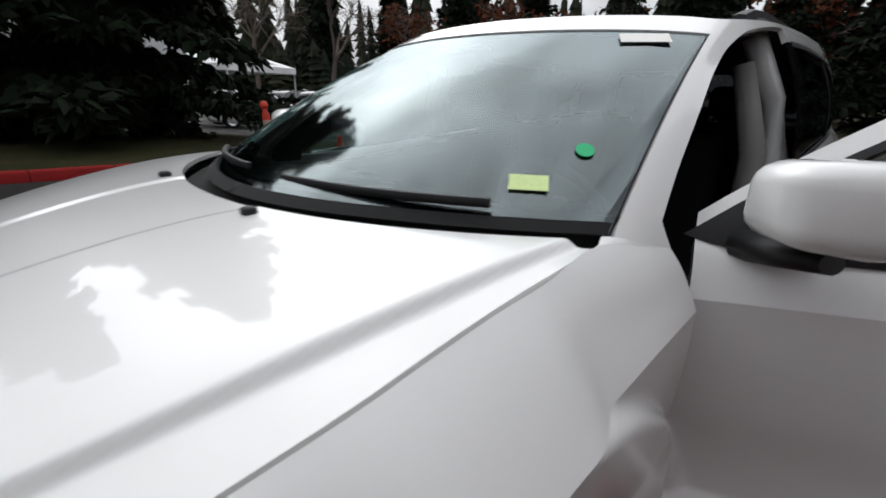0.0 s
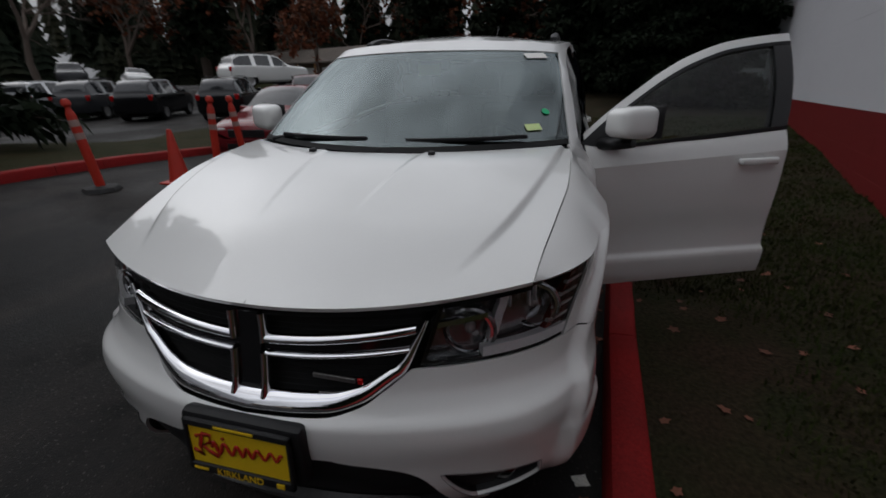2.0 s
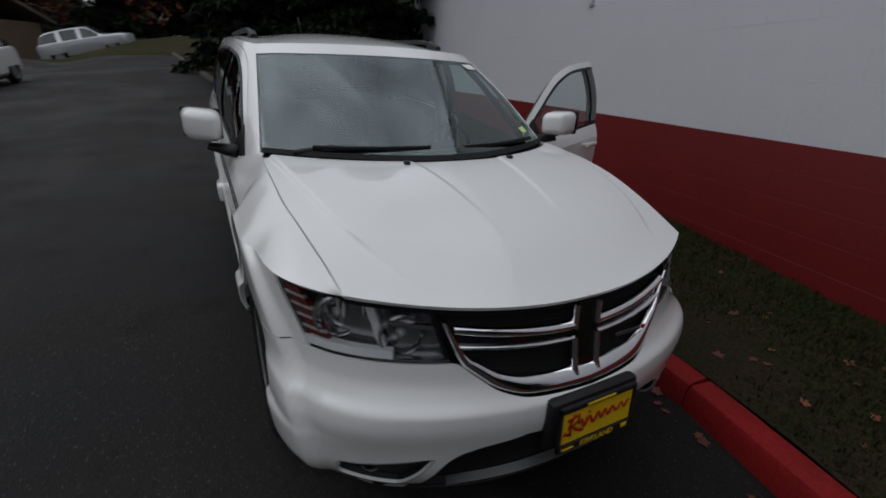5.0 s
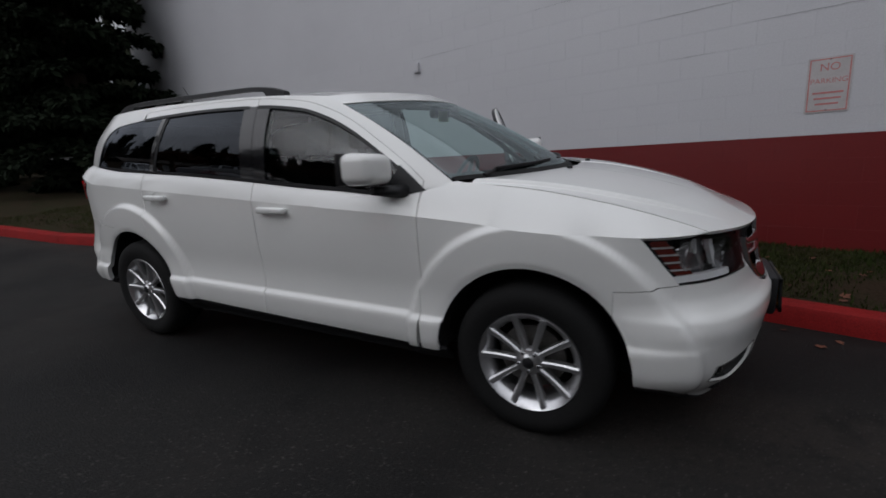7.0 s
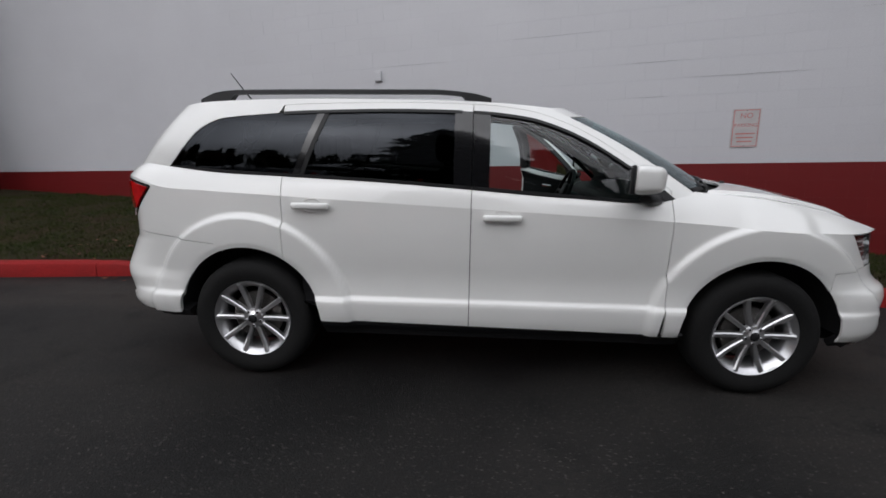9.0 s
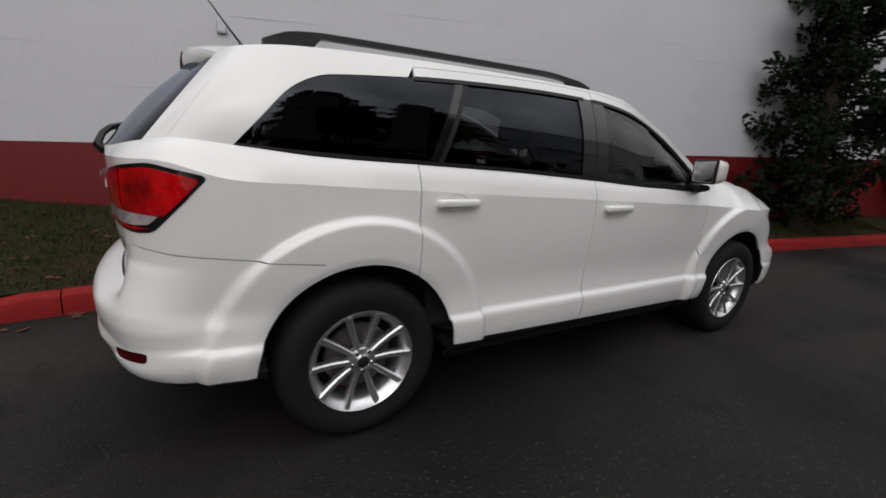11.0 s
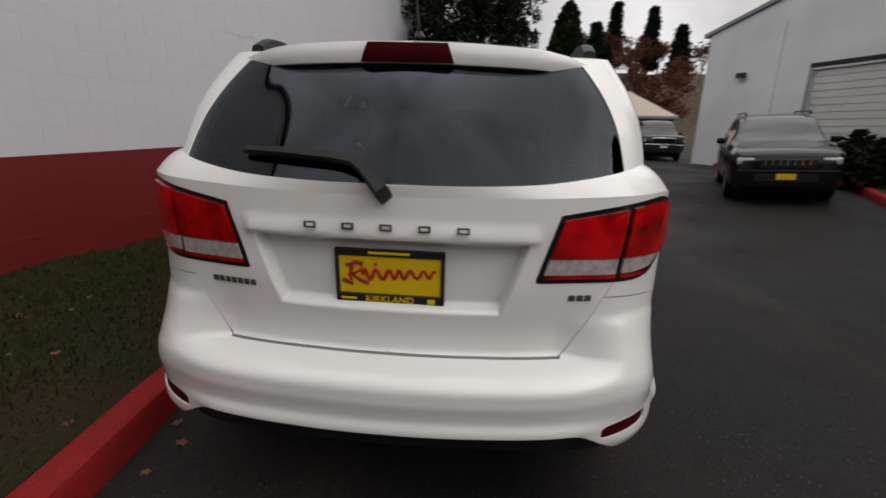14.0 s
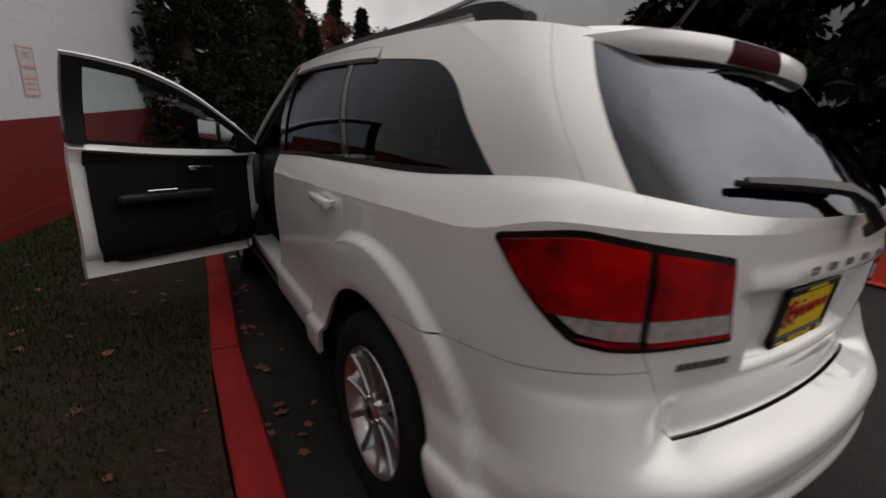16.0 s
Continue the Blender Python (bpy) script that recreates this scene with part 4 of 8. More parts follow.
ys = list(np.linspace(0, 0.385, 22))
path = [(y, float(bump_y(y)) + 0.025) for y in ys] + [(0.402, 0.757), (0.420, 0.785), (0.437, 0.822), (0.453, 0.858), (0.465, 0.890)]
half = [0.023] * 18 + [0.022, 0.021, 0.020, 0.019] + [0.017, 0.014, 0.011, 0.009, 0.006]
gr = moulding("grille_surround", path, half, label="chrome grille surround")
panel("grille_mesh", M_GAP, [(LOW, [inner_g])], parent=gr, push=-0.035, rim=0)
bow = lambda y: 0.034 * (y / 0.45) ** 2
for s in both:
    ys = np.linspace(0.05, 0.440, 18)
    moulding("grille_bar", [(y, 0.830 + bow(y)) for y in ys], [0.0135] * 18, (s,), 0.012, 0.008, gr)
    moulding("grille_bar", [(y, 0.790 + bow(y) * 0.6) for y in np.linspace(0.05, 0.428, 18)], [0.007] * 18, (s,), 0.010, 0.006, gr)
    bar = [lambda x, y, z, u, v: z - 0.793 - bow(y) * 0.6, lambda x, y, z, u, v: 0.822 + bow(y) - z, inner_g, lambda x, y, z, u, v: y - 0.01]
    panel("grille_bar_gap", M_GLOSSBLACK, [(LOW, bar)], parent=gr, sides=(s,), push=-0.008, rim=0.03)
    moulding("grille_post", [(0.046, z) for z in np.linspace(0.822, 0.902, 6)], [0.011] * 6, (s,), 0.012, 0.010, gr)
    moulding("grille_post", [(0.046, z) for z in np.linspace(0.674, 0.794, 6)], [0.011] * 6, (s,), 0.012, 0.010, gr)
panel("grille_centre", M_GLOSSBLACK, [(LOW, [x_gt(0.5), lambda x, y, z, u, v: 0.034 - y, lambda x, y, z, u, v: z - 0.672, lambda x, y, z, u, v: 0.900 - z])], parent=gr, push=0.0, rim=0.03)
# fine honeycomb behind the bars
bm = bmesh.new()
for k in range(15):
    zz = 0.675 + k * 0.0155
    for s in both:
        pts = []
        for y in np.linspace(0.0, 0.44, 14):
            if zz > bump_y(y) + 0.03:
                u = np.interp(y, [0, 0.22, 0.42, 0.62], [0, 1, 2, 3])
                p = lower(np.array(u), np.array((zz - 0.2) / 0.708))
                pts.append((p[0] - 0.028, s * y, zz))
        if len(pts) > 2:
            tube(pts, 0.0016, 4, bm)
part("grille_honeycomb", bm, M_GAP, gr)
bm = bmesh.new()
px = 0.872
add_box(bm, px, px + 0.006, 0.17, 0.29, 0.724, 0.738, 0.001, 1)
part("grille_badge", bm, M_STEEL, gr)
bm = bmesh.new()
add_box(bm, px, px + 0.006, 0.298, 0.312, 0.724, 0.740, 0.001, 1)
part("badge_mark", bm, M_RED, gr)

LAMP = [lambda x, y, z, u, v: z - bump_top(x, y) - 0.003, lambda x, y, z, u, v: y - lamp_in(z) - 0.002, lambda x, y, z, u, v: x - lamp_out(x, z) + 0.002, lambda x, y, z, u, v: 0.994 - v]
M_LENS = glass("headlamp_lens", (0.97, 0.98, 0.98), 0.99, 1.3)
M_HOUSING = mat("headlamp_housing", (0.34, 0.34, 0.35), 0.18, 0.8, grain=0.2, grain_size=0.01)
for s in both:
    lamp = panel("headlamp", M_HOUSING, [(LOW, LAMP)], sides=(s,), push=-0.062, rim=-0.055, label="clear headlamp with dark bezel")
    panel("lamp_lens", M_LENS, [(LOW, LAMP)], parent=lamp, sides=(s,), push=0.0, rim=0.004).visible_shadow = False
    edge = lambda x, y, z, u, v: -np.minimum(np.minimum(z - bump_top(x, y) - 0.012, y - lamp_in(z) - 0.014), np.minimum(x - lamp_out(x, z) - 0.012, 0.980 - v))
    panel("lamp_bezel", M_GLOSSBLACK, [(LOW, LAMP + [edge])], parent=lamp, sides=(s,), push=-0.010, rim=0.02)
    # silver shelf along the lower edge
    panel("lamp_shelf", M_SILVER, [(LOW, LAMP + [lambda x, y, z, u, v: bump_top(x, y) + 0.036 - z, lambda x, y, z, u, v: z - bump_top(x, y) - 0.010, lambda x, y, z, u, v: 0.82 - y, lambda x, y, z, u, v: y - 0.60])], parent=lamp, sides=(s,), push=-0.004, rim=0.03)
    panel("side_marker", M_AMBER, [(LOW, LAMP + [lambda x, y, z, u, v: lamp_out(x, z) + 0.075 - x, lambda x, y, z, u, v: x - lamp_out(x, z) - 0.01, lambda x, y, z, u, v: z - 0.795])], parent=lamp, sides=(s,), push=-0.012, rim=0.02)
    for k in range(4):
        zz = 0.812 + 0.030 * k
        panel("marker_rib", M_LAMPCLEAR, [(LOW, LAMP + [lambda x, y, z, u, v: lamp_out(x, z) + 0.08 - x, lambda x, y, z, u, v: x - lamp_out(x, z) - 0.008, lambda x, y, z, u, v: z - zz, lambda x, y, z, u, v: zz + 0.007 - z])], parent=lamp, sides=(s,), push=-0.008, rim=0.012)
    # bright web between the bowls and a bar over the inner one
    panel("lamp_web", M_SILVER, [(LOW, LAMP + [lambda x, y, z, u, v: 0.011 - np.abs(y - 0.640 - (z - 0.84) * 0.25), lambda x, y, z, u, v: z - 0.80])], parent=lamp, sides=(s,), push=-0.028, rim=0.02)
    panel("lamp_bar", M_CHROME, [(LOW, LAMP + [lambda x, y, z, u, v: 0.007 - np.abs(z - 0.868 - (y - 0.55) * 0.1), lambda x, y, z, u, v: 0.61 - y])], parent=lamp, sides=(s,), push=-0.012, rim=0.02)
    for k in range(7):
        yy = 0.672 + 0.013 * k
        panel("lens_flute", M_SILVER, [(LOW, LAMP + [lambda x, y, z, u, v: 0.0025 - np.abs(y - yy), lambda x, y, z, u, v: z - 0.865, lambda x, y, z, u, v: 0.922 - z])], parent=lamp, sides=(s,), push=-0.03, rim=0.012)
    # two bowls: high beam near the grille, low beam outboard
    for cx, cy, cz, r in ((0.705, 0.556, 0.820, 0.056), (0.585, 0.712, 0.855, 0.058)):
        axis = Vector((1.0, 0.18, 0.0)).normalized()
        m = Matrix.Translation((cx, s * cy, cz)) @ Vector((axis.x, s * axis.y, 0)).to_track_quat("Z", "X").to_matrix().to_4x4()
        bm = revolve([(0.0, -0.045), (0.025, -0.042), (0.05, -0.025), (r, 0.012), (r + 0.006, 0.012), (r + 0.008, -0.03)], 32, "z", m=m)
        bmesh.ops.recalc_face_normals(bm, faces=bm.faces)
        part("reflector", shade(bm, 50), M_CHROME, lamp)
        bm = revolve([(r + 0.004, 0.010), (r + 0.010, 0.014), (r + 0.016, 0.010), (r + 0.016, -0.02)], 32, "z", m=m)
        bmesh.ops.recalc_face_normals(bm, faces=bm.faces)
        part("reflector_rim", shade(bm, 50), M_HOUSING, lamp)
        bm = revolve([(0.0, 0.0), (0.014, -0.004), (0.016, -0.03)], 14, "z", m=m)
        part("bulb", shade(bm, 70), M_LAMPCLEAR, lamp)
    # fog lamp hole
    fogc = [lambda x, y, z, u, v: fog_hole(y, z) + 0.004, lambda x, y, z, u, v: x - 0.3]
    fog = panel("fog_recess", M_TRIM, [(LOW, fogc)], sides=(s,), push=-0.028, rim=-0.03)
    m = Matrix.Translation((0.735, s * 0.655, 0.385)) @ Vector((1, s * 0.25, 0)).to_track_quat("Z", "X").to_matrix().to_4x4()
    bm = revolve([(0.0, 0.02), (0.03, 0.016), (0.042, 0.008), (0.047, 0.0), (0.047, -0.06)], 28, "z", m=m)
    bmesh.ops.recalc_face_normals(bm, faces=bm.faces)
    part("fog_lamp", shade(bm, 50), M_GLOSSBLACK, fog)
panel("lower_intake", M_TRIM, [(LOW, [lambda x, y, z, u, v: intake(y, z) + 0.004, lambda x, y, z, u, v: x - 0.5, lambda x, y, z, u, v: z - 0.215])], push=-0.03, rim=-0.03)
panel("skid_lip", mat("dull_grey_skid", (0.10, 0.10, 0.10), 0.5, 0.3, grain=0.15, grain_size=0.01), [(LOW, [lambda x, y, z, u, v: 0.335 - 0.09 * (y / 0.42) ** 2 - z, lambda x, y, z, u, v: z - 0.222, lambda x, y, z, u, v: 0.425 - y, lambda x, y, z, u, v: x - 0.5])], push=0.004, rim=0.03, label="grey lower lip")
panel("chin", M_TRIM, [(LOW, [lambda x, y, z, u, v: 0.232 + 0.12 * smooth(3, 4.8, u) - z, x_gt(0.40), lambda x, y, z, u, v: arch(x, z, AXLE, 0.44), lambda x, y, z, u, v: z - 0.202 - 0.09 * smooth(3, 4.8, u)])], push=-0.008, rim=0.04)
panel("rear_valance", M_TRIM, [(LOW, [lambda x, y, z, u, v: 0.396 + 0.095 * smooth(16.9, 17.9, u) - z, x_lt(-3.28), lambda x, y, z, u, v: z - 0.345 - 0.05 * smooth(17, 19, u)])], push=-0.022, rim=0.08)
for s in both:
    panel("sill_cladding", M_TRIM, [(LOW, [lambda x, y, z, u, v: bottom(x) + 0.006 - z, lambda x, y, z, u, v: z - 0.27, x_lt(-0.40), x_gt(-2.46)])], sides=(s,), push=-0.004, rim=0.02)


def dealer_plate(parent, m):
    """A yellow dealer plate in a black frame; its script is drawn as strokes."""
    bm = bmesh.new()
    for x0, x1, z0, z1 in ((-0.162, 0.162, 0.062, 0.084), (-0.162, 0.162, -0.084, -0.056), (-0.162, -0.150, -0.084, 0.084), (0.150, 0.162, -0.084, 0.084)):
        add_box(bm, x0, x1, -0.010, 0.004, z0, z1, 0.003, 1)
    bmesh.ops.transform(bm, matrix=m, verts=bm.verts)
    p = part("number_plate", bm, M_TRIM, parent, "yellow dealer plate in a black frame")
    bm = bmesh.new()
    add_box(bm, -0.152, 0.152, -0.003, 0.003, -0.062, 0.068)
    bmesh.ops.transform(bm, matrix=m, verts=bm.verts)
    part("plate_face", bm, M_YELLOW, p)
    # red brush script with a long tail, drawn as plain strokes
    bm = bmesh.new()
    pts = [(-0.080 + 0.215 * t, -0.006, 0.004 + 0.010 * t + (0.017 - 0.006 * t) * math.sin(t * 40 + 0.6 * math.sin(t * 13))) for t in np.linspace(0, 1, 90)]
    tube(pts, [0.0060 - 0.0018 * k / 90 for k in range(90)], 6, bm)
    tube([(-0.140, -0.006, -0.014), (-0.112, -0.006, -0.026), (-0.118, -0.006, 0.0), (-0.108, -0.006, 0.040), (-0.128, -0.006, 0.030)], 0.0072, 6, bm)
    tube([(-0.108, -0.006, 0.042), (-0.082, -0.006, 0.040), (-0.084, -0.006, 0.018), (-0.110, -0.006, 0.004), (-0.090, -0.006, -0.012), (-0.062, -0.006, -0.024)], 0.0068, 6, bm)
    tube([(-0.045, -0.006, 0.036), (-0.038, -0.006, 0.040)], 0.005, 6, bm)
    for v in bm.verts:
        v.co.y = -0.006 + (v.co.y + 0.006) * 0.3
    bmesh.ops.transform(bm, matrix=m, verts=bm.verts)
    part("plate_script", bm, M_PLATERED, p)
    cu = bpy.data.curves.new("frame_word", "FONT")
    cu.body, cu.size, cu.align_x, cu.extrude = "KIRKLAND", 0.030, "CENTER", 0.0008
    word = new("frame_word", cu)
    cu.materials.append(M_YELLOW)
    word.parent = p
    word.matrix_local = m @ Matrix.Translation((0.0, -0.0112, -0.0810)) @ pose(0, 0, 0, 90, 0, 0)
    for x0, x1, z0, z1 in ((-0.145, -0.100, -0.074, -0.068), (0.112, 0.135, -0.078, -0.064), (-0.06, 0.06, 0.071, 0.078)):
        bm = box_bm(x0, x1, -0.0125, -0.009, z0, z1)
        bmesh.ops.transform(bm, matrix=m, verts=bm.verts)
        part("plate_mark", bm, M_YELLOW, p)
    return p


gm = Matrix.Translation((-3.742, 0, 0.924)) @ pose(0, 0, 0, 5, 0, -90)
dealer_plate(gate, gm)
bm = bmesh.new()
add_box(bm, 0.945, 0.992, -0.185, 0.185, 0.450, 0.640, 0.02, 2)
br = part("plate_bracket", shade(bm), M_TRIM, car)
dealer_plate(br, Matrix.Translation((1.002, 0, 0.545)) @ pose(0, 0, 0, -4, 0, 90))

# rear lamps, badges, wiper, spoiler
for s in both:
    lamp = panel("rear_lamp", M_GLOSSBLACK, [(LOW, [lambda x, y, z, u, v: tail_poly(x, y, z, -0.001)])], sides=(s,), push=0.002, rim=0.03, label="red rear lamp cluster")
    split = lambda y, z: 0.657 + (z - 0.931) * 0.09
    for nm, mt, cl, ps in (("lamp_outer", M_RED, [lambda x, y, z, u, v: y - split(y, z) - 0.009, lambda x, y, z, u, v: tail_poly(x, y, z, -0.015), lambda x, y, z, u, v: z - 1.006], 0.010),
                           ("lamp_inner", M_RED, [lambda x, y, z, u, v: split(y, z) - 0.009 - y, lambda x, y, z, u, v: tail_poly(x, y, z, -0.015), lambda x, y, z, u, v: z - 1.006], 0.010),
                           ("reversing_lamp", M_REVERSE, [lambda x, y, z, u, v: split(y, z) - 0.009 - y, lambda x, y, z, u, v: tail_poly(x, y, z, -0.015), lambda x, y, z, u, v: 1.003 - z, lambda x, y, z, u, v: z - 0.957], 0.008),
                           ("indicator_lamp", M_REVERSE, [lambda x, y, z, u, v: y - split(y, z) - 0.009, lambda x, y, z, u, v: tail_poly(x, y, z, -0.03), lambda x, y, z, u, v: 1.003 - z, lambda x, y, z, u, v: z - 0.957], 0.008),
                           ("lamp_foot", M_RED, [lambda x, y, z, u, v: tail_poly(x, y, z, -0.015), lambda x, y, z, u, v: 0.955 - z, lambda x, y, z, u, v: np.abs(y - split(y, z)) - 0.009], 0.009)):
        panel(nm, mt, [(LOW, cl)], parent=lamp, sides=(s,), push=ps, rim=0.01)
    # round light rings inside the lenses
    for yy, xx, zz in ((0.56, -3.722, 1.07), (0.745, -3.645, 1.075)):
        d = Vector((-1, s * (0.35 if yy < 0.6 else 0.9), 0.05)).normalized()
        m = Matrix.Translation((xx, s * yy, zz)) @ d.to_track_quat("Z", "X").to_matrix().to_4x4()
        bm = revolve([(0.030, 0.0), (0.036, 0.006), (0.052, 0.006), (0.058, 0.0)], 32, "z", m=m)
        bmesh.ops.recalc_face_normals(bm, faces=bm.faces)
        part("light_ring", shade(bm, 60), M_RED, lamp)
    refl = [lambda x, y, z, u, v: -BUMPER_R[5](x, y, z, u, v), x_lt(-3.5)]
    panel("bumper_reflector", M_DEEPRED, [(LOW, refl)], sides=(s,), push=-0.006, rim=0.01, label="dark red reflector")


def badge_shapes(material, parent, m, n, w, h, gap, t):
    """Raised badge characters as plain hollow shapes."""
    for k in range(n):
        x = (k - (n - 1) / 2) * (w + gap)
        bm = bmesh.new()
        for x0, x1, z0, z1 in ((x - w / 2, x + w / 2, h / 2 - t, h / 2), (x - w / 2, x + w / 2, -h / 2, -h / 2 + t), (x - w / 2, x - w / 2 + t * 1.3, -h / 2 + t, h / 2 - t), (x + w / 2 - t * 1.3, x + w / 2, -h / 2 + t, h / 2 - t)):
            add_box(bm, x0, x1, -0.004, 0.0, z0, z1)
        bmesh.ops.transform(bm, matrix=m, verts=bm.verts)
        part("badge_shape", bm, material, parent)


badge_shapes(M_STEEL, gate, Matrix.Translation((-3.803, 0, 1.082)) @ pose(0, 0, 0, 0, 0, -90), 5, 0.034, 0.019, 0.072, 0.005)

bm = bmesh.new()
def arm(bm, pts, w, t):
    rings = []
    P = [Vector(p) for p in pts]
    for i, p in enumerate(P):
        d = (P[min(i + 1, len(P) - 1)] - P[max(0, i - 1)]).normalized()
        nrm = Vector((-0.8, 0, 0.6))
        a = d.cross(nrm).normalized()
        rings.append([bm.verts.new(p + a * w[i] * q + nrm * t[i] * r) for q, r in ((-1, 0), (-0.7, 1), (0.7, 1), (1, 0), (0.8, -0.4), (-0.8, -0.4))])
    for A, B in zip(rings, rings[1:]):
        for k in range(6):
            bm.faces.new((A[k], A[(k + 1) % 6], B[(k + 1) % 6], B[k]))
    bm.faces.new(rings[0]); bm.faces.new(rings[-1])
    bmesh.ops.recalc_face_normals(bm, faces=bm.faces)
    return bm
arm(bm, [(-3.815, -0.006, 1.160), (-3.828, 0.004, 1.180), (-3.812, 0.048, 1.228), (-3.785, 0.088, 1.256), (-3.765, 0.15, 1.264), (-3.742, 0.28, 1.272), (-3.712, 0.425, 1.276)], [0.020, 0.022, 0.018, 0.018, 0.016, 0.014, 0.009], [0.02, 0.022, 0.018, 0.014, 0.012, 0.010, 0.006])
part("rear_wiper", shade(bm, 35), M_TRIM, gate, "black rear wiper arm")
bm = tube([(-3.762, 0.10, 1.252), (-3.738, 0.27, 1.262), (-3.704, 0.44, 1.270)], 0.009, 6)
part("wiper_blade", bm, M_TRIM, gate)

SP_TOP = [(-3.28, 0, 1.630), (-3.27, 0.25, 1.627), (-3.24, 0.45, 1.617), (-3.18, 0.575, 1.604)]
SP_EDGE = [(-3.475, 0, 1.612), (-3.467, 0.25, 1.608), (-3.434, 0.45, 1.594), (-3.362, 0.595, 1.568)]
SP_FOOT = [(-3.478, 0, 1.548), (-3.470, 0.25, 1.546), (-3.436, 0.44, 1.540), (-3.360, 0.578, 1.530)]
SP_BACK = [(-3.405, 0, 1.540), (-3.396, 0.25, 1.538), (-3.370, 0.43, 1.533), (-3.30, 0.555, 1.527)]
spu_, spv_ = np.linspace(0, 3, 50), np.linspace(0, 1, 9)
spo = Sheet(lambda u, v: curve(SP_TOP, u) * (1 - v[..., None]) + curve(SP_EDGE, u) * v[..., None] + np.array([0, 0, 0.010]) * np.sin(np.pi * v[..., None]), spu_, spv_)
spl = Sheet(lambda u, v: curve(SP_EDGE, u) * (1 - v[..., None]) + curve(SP_FOOT, u) * v[..., None] - np.array([0.006, 0, 0]) * np.sin(np.pi * v[..., None]), spu_, spv_)
spu = Sheet(lambda u, v: curve(SP_FOOT, u) * (1 - v[..., None]) + curve(SP_BACK, u) * v[..., None], spu_, spv_)
bm = bmesh.new()
for s in both:
    spo.cut(bm, (), s, 0, 0)
    spl.cut(bm, (), s, 0, 0)
    spu.cut(bm, (), s, 0, 0)
weld(bm)
bmesh.ops.recalc_face_normals(bm, faces=bm.faces)
sp = part("roof_spoiler", bm, M_WHITE, gate, "white spoiler over the rear window")
bm = bmesh.new()
for s in both:
    spl.cut(bm, [lambda x, y, z, u, v: 0.126 - y + 0.024 * v, lambda x, y, z, u, v: v - 0.06, lambda x, y, z, u, v: 0.97 - v], s, 0.004, 0.006)
weld(bm)
part("high_brake_lamp", bm, M_DEEPRED, sp, "dark red high brake lamp")
# small chrome name badges under the tail lamps, as plain bars
for s, y0, y1, n, zc in ((1, 0.405, 0.560, 7, 0.884), (-1, 0.520, 0.592, 3, 0.884)):
    w = (y1 - y0) / n
    panel("model_badge", M_STEEL, [(LOW, [lambda x, y, z, u, v, a=y0 + k * w: y - a - 0.002, lambda x, y, z, u, v, a=y0 + k * w: a + w - 0.004 - y,
                                          lambda x, y, z, u, v: z - zc + 0.009, lambda x, y, z, u, v: zc + 0.009 - z, x_lt(-3.4)]) for k in range(n)],
          parent=gate, sides=(s,), push=0.003, rim=0.003, label="small chrome name badge")
bm = revolve([(0.0, 0.0), (0.011, 0.001), (0.014, -0.004)], 16, "x", m=Matrix.Translation((-3.475, 0.186, 1.583)) @ Matrix.Diagonal((-1, 1, 1, 1)))
part("washer_hole", bm, M_GAP, sp)

# roof rails, aerial, wipers, washers
for s in both:
    bm = bmesh.new()
    n, rings = 40, []
    for k in range(n + 1):
        t = k / n
        x = -1.50 - 1.72 * t
        top = float(fn([(0, 1.650), (0.06, 1.676), (0.2, 1.695), (0.85, 1.692), (0.94, 1.680), (1.0, 1.640)])(t))
        low = 1.615 if t < 0.10 or t > 0.88 else top - 0.028
        y = 0.635 + 0.012 * math.sin(math.pi * t) - 0.02 * t
        w = 0.017 + (0.008 if t > 0.86 or t < 0.1 else 0)
        rings.append([bm.verts.new((x, s * (y + o), z)) for o, z in ((-w, low), (-w * 0.8, top - 0.005), (0, top), (w * 0.8, top - 0.005), (w, low))])
    for A, B in zip(rings, rings[1:]):
        for k in range(5):
            bm.faces.new((A[k], A[(k + 1) % 5], B[(k + 1) % 5], B[k]))
    bm.faces.new(rings[0]); bm.faces.new(rings[-1])
    bmesh.ops.recalc_face_normals(bm, faces=bm.faces)
    part("roof_rail", shade(bm, 50), M_TRIM, car, "black roof rail")
bm = revolve([(0.0, 0.022), (0.012, 0.018), (0.022, 0.0)], 16, "z", m=Matrix.Translation((-3.22, 0.0, 1.675)))
ant = part("aerial", shade(bm, 60), M_TRIM, car, "thin black roof aerial")
part("aerial_rod", tube([(-3.22, 0, 1.69), (-3.30, 0, 1.79), (-3.36, 0, 1.87)], [0.006, 0.004, 0.003], 6), M_TRIM, ant)
for y0, y1, yb in ((0.10, 0.60, 0.02), (-0.58, -0.08, -0.66)):
    bm = bmesh.new()
    a = (-0.10 if abs(yb) < 0.1 else -0.28, yb, 1.163)
    b = (-0.145 if y1 > 0 and y1 < 0.4 else -0.245, (y0 + y1) / 2, 1.197)
    tube([a, ((a[0] + b[0]) / 2 + 0.01, (a[1] + b[1]) / 2, 1.187), b], [0.014, 0.012, 0.009], 8, bm)
    pts = []
    for t in np.linspace(0, 1, 8):
        y = y0 + (y1 - y0) * t
        xx = -0.072 - 0.03 - 0.30 * (abs(y) / 0.785) ** 2.2 * 0.9
        pts.append((xx - 0.015, y, 1.190 + 0.006 * t))
    tube(pts, 0.010, 6, bm)
    part("windscreen_wiper", shade(bm, 60), M_TRIM, car, "black windscreen wiper")
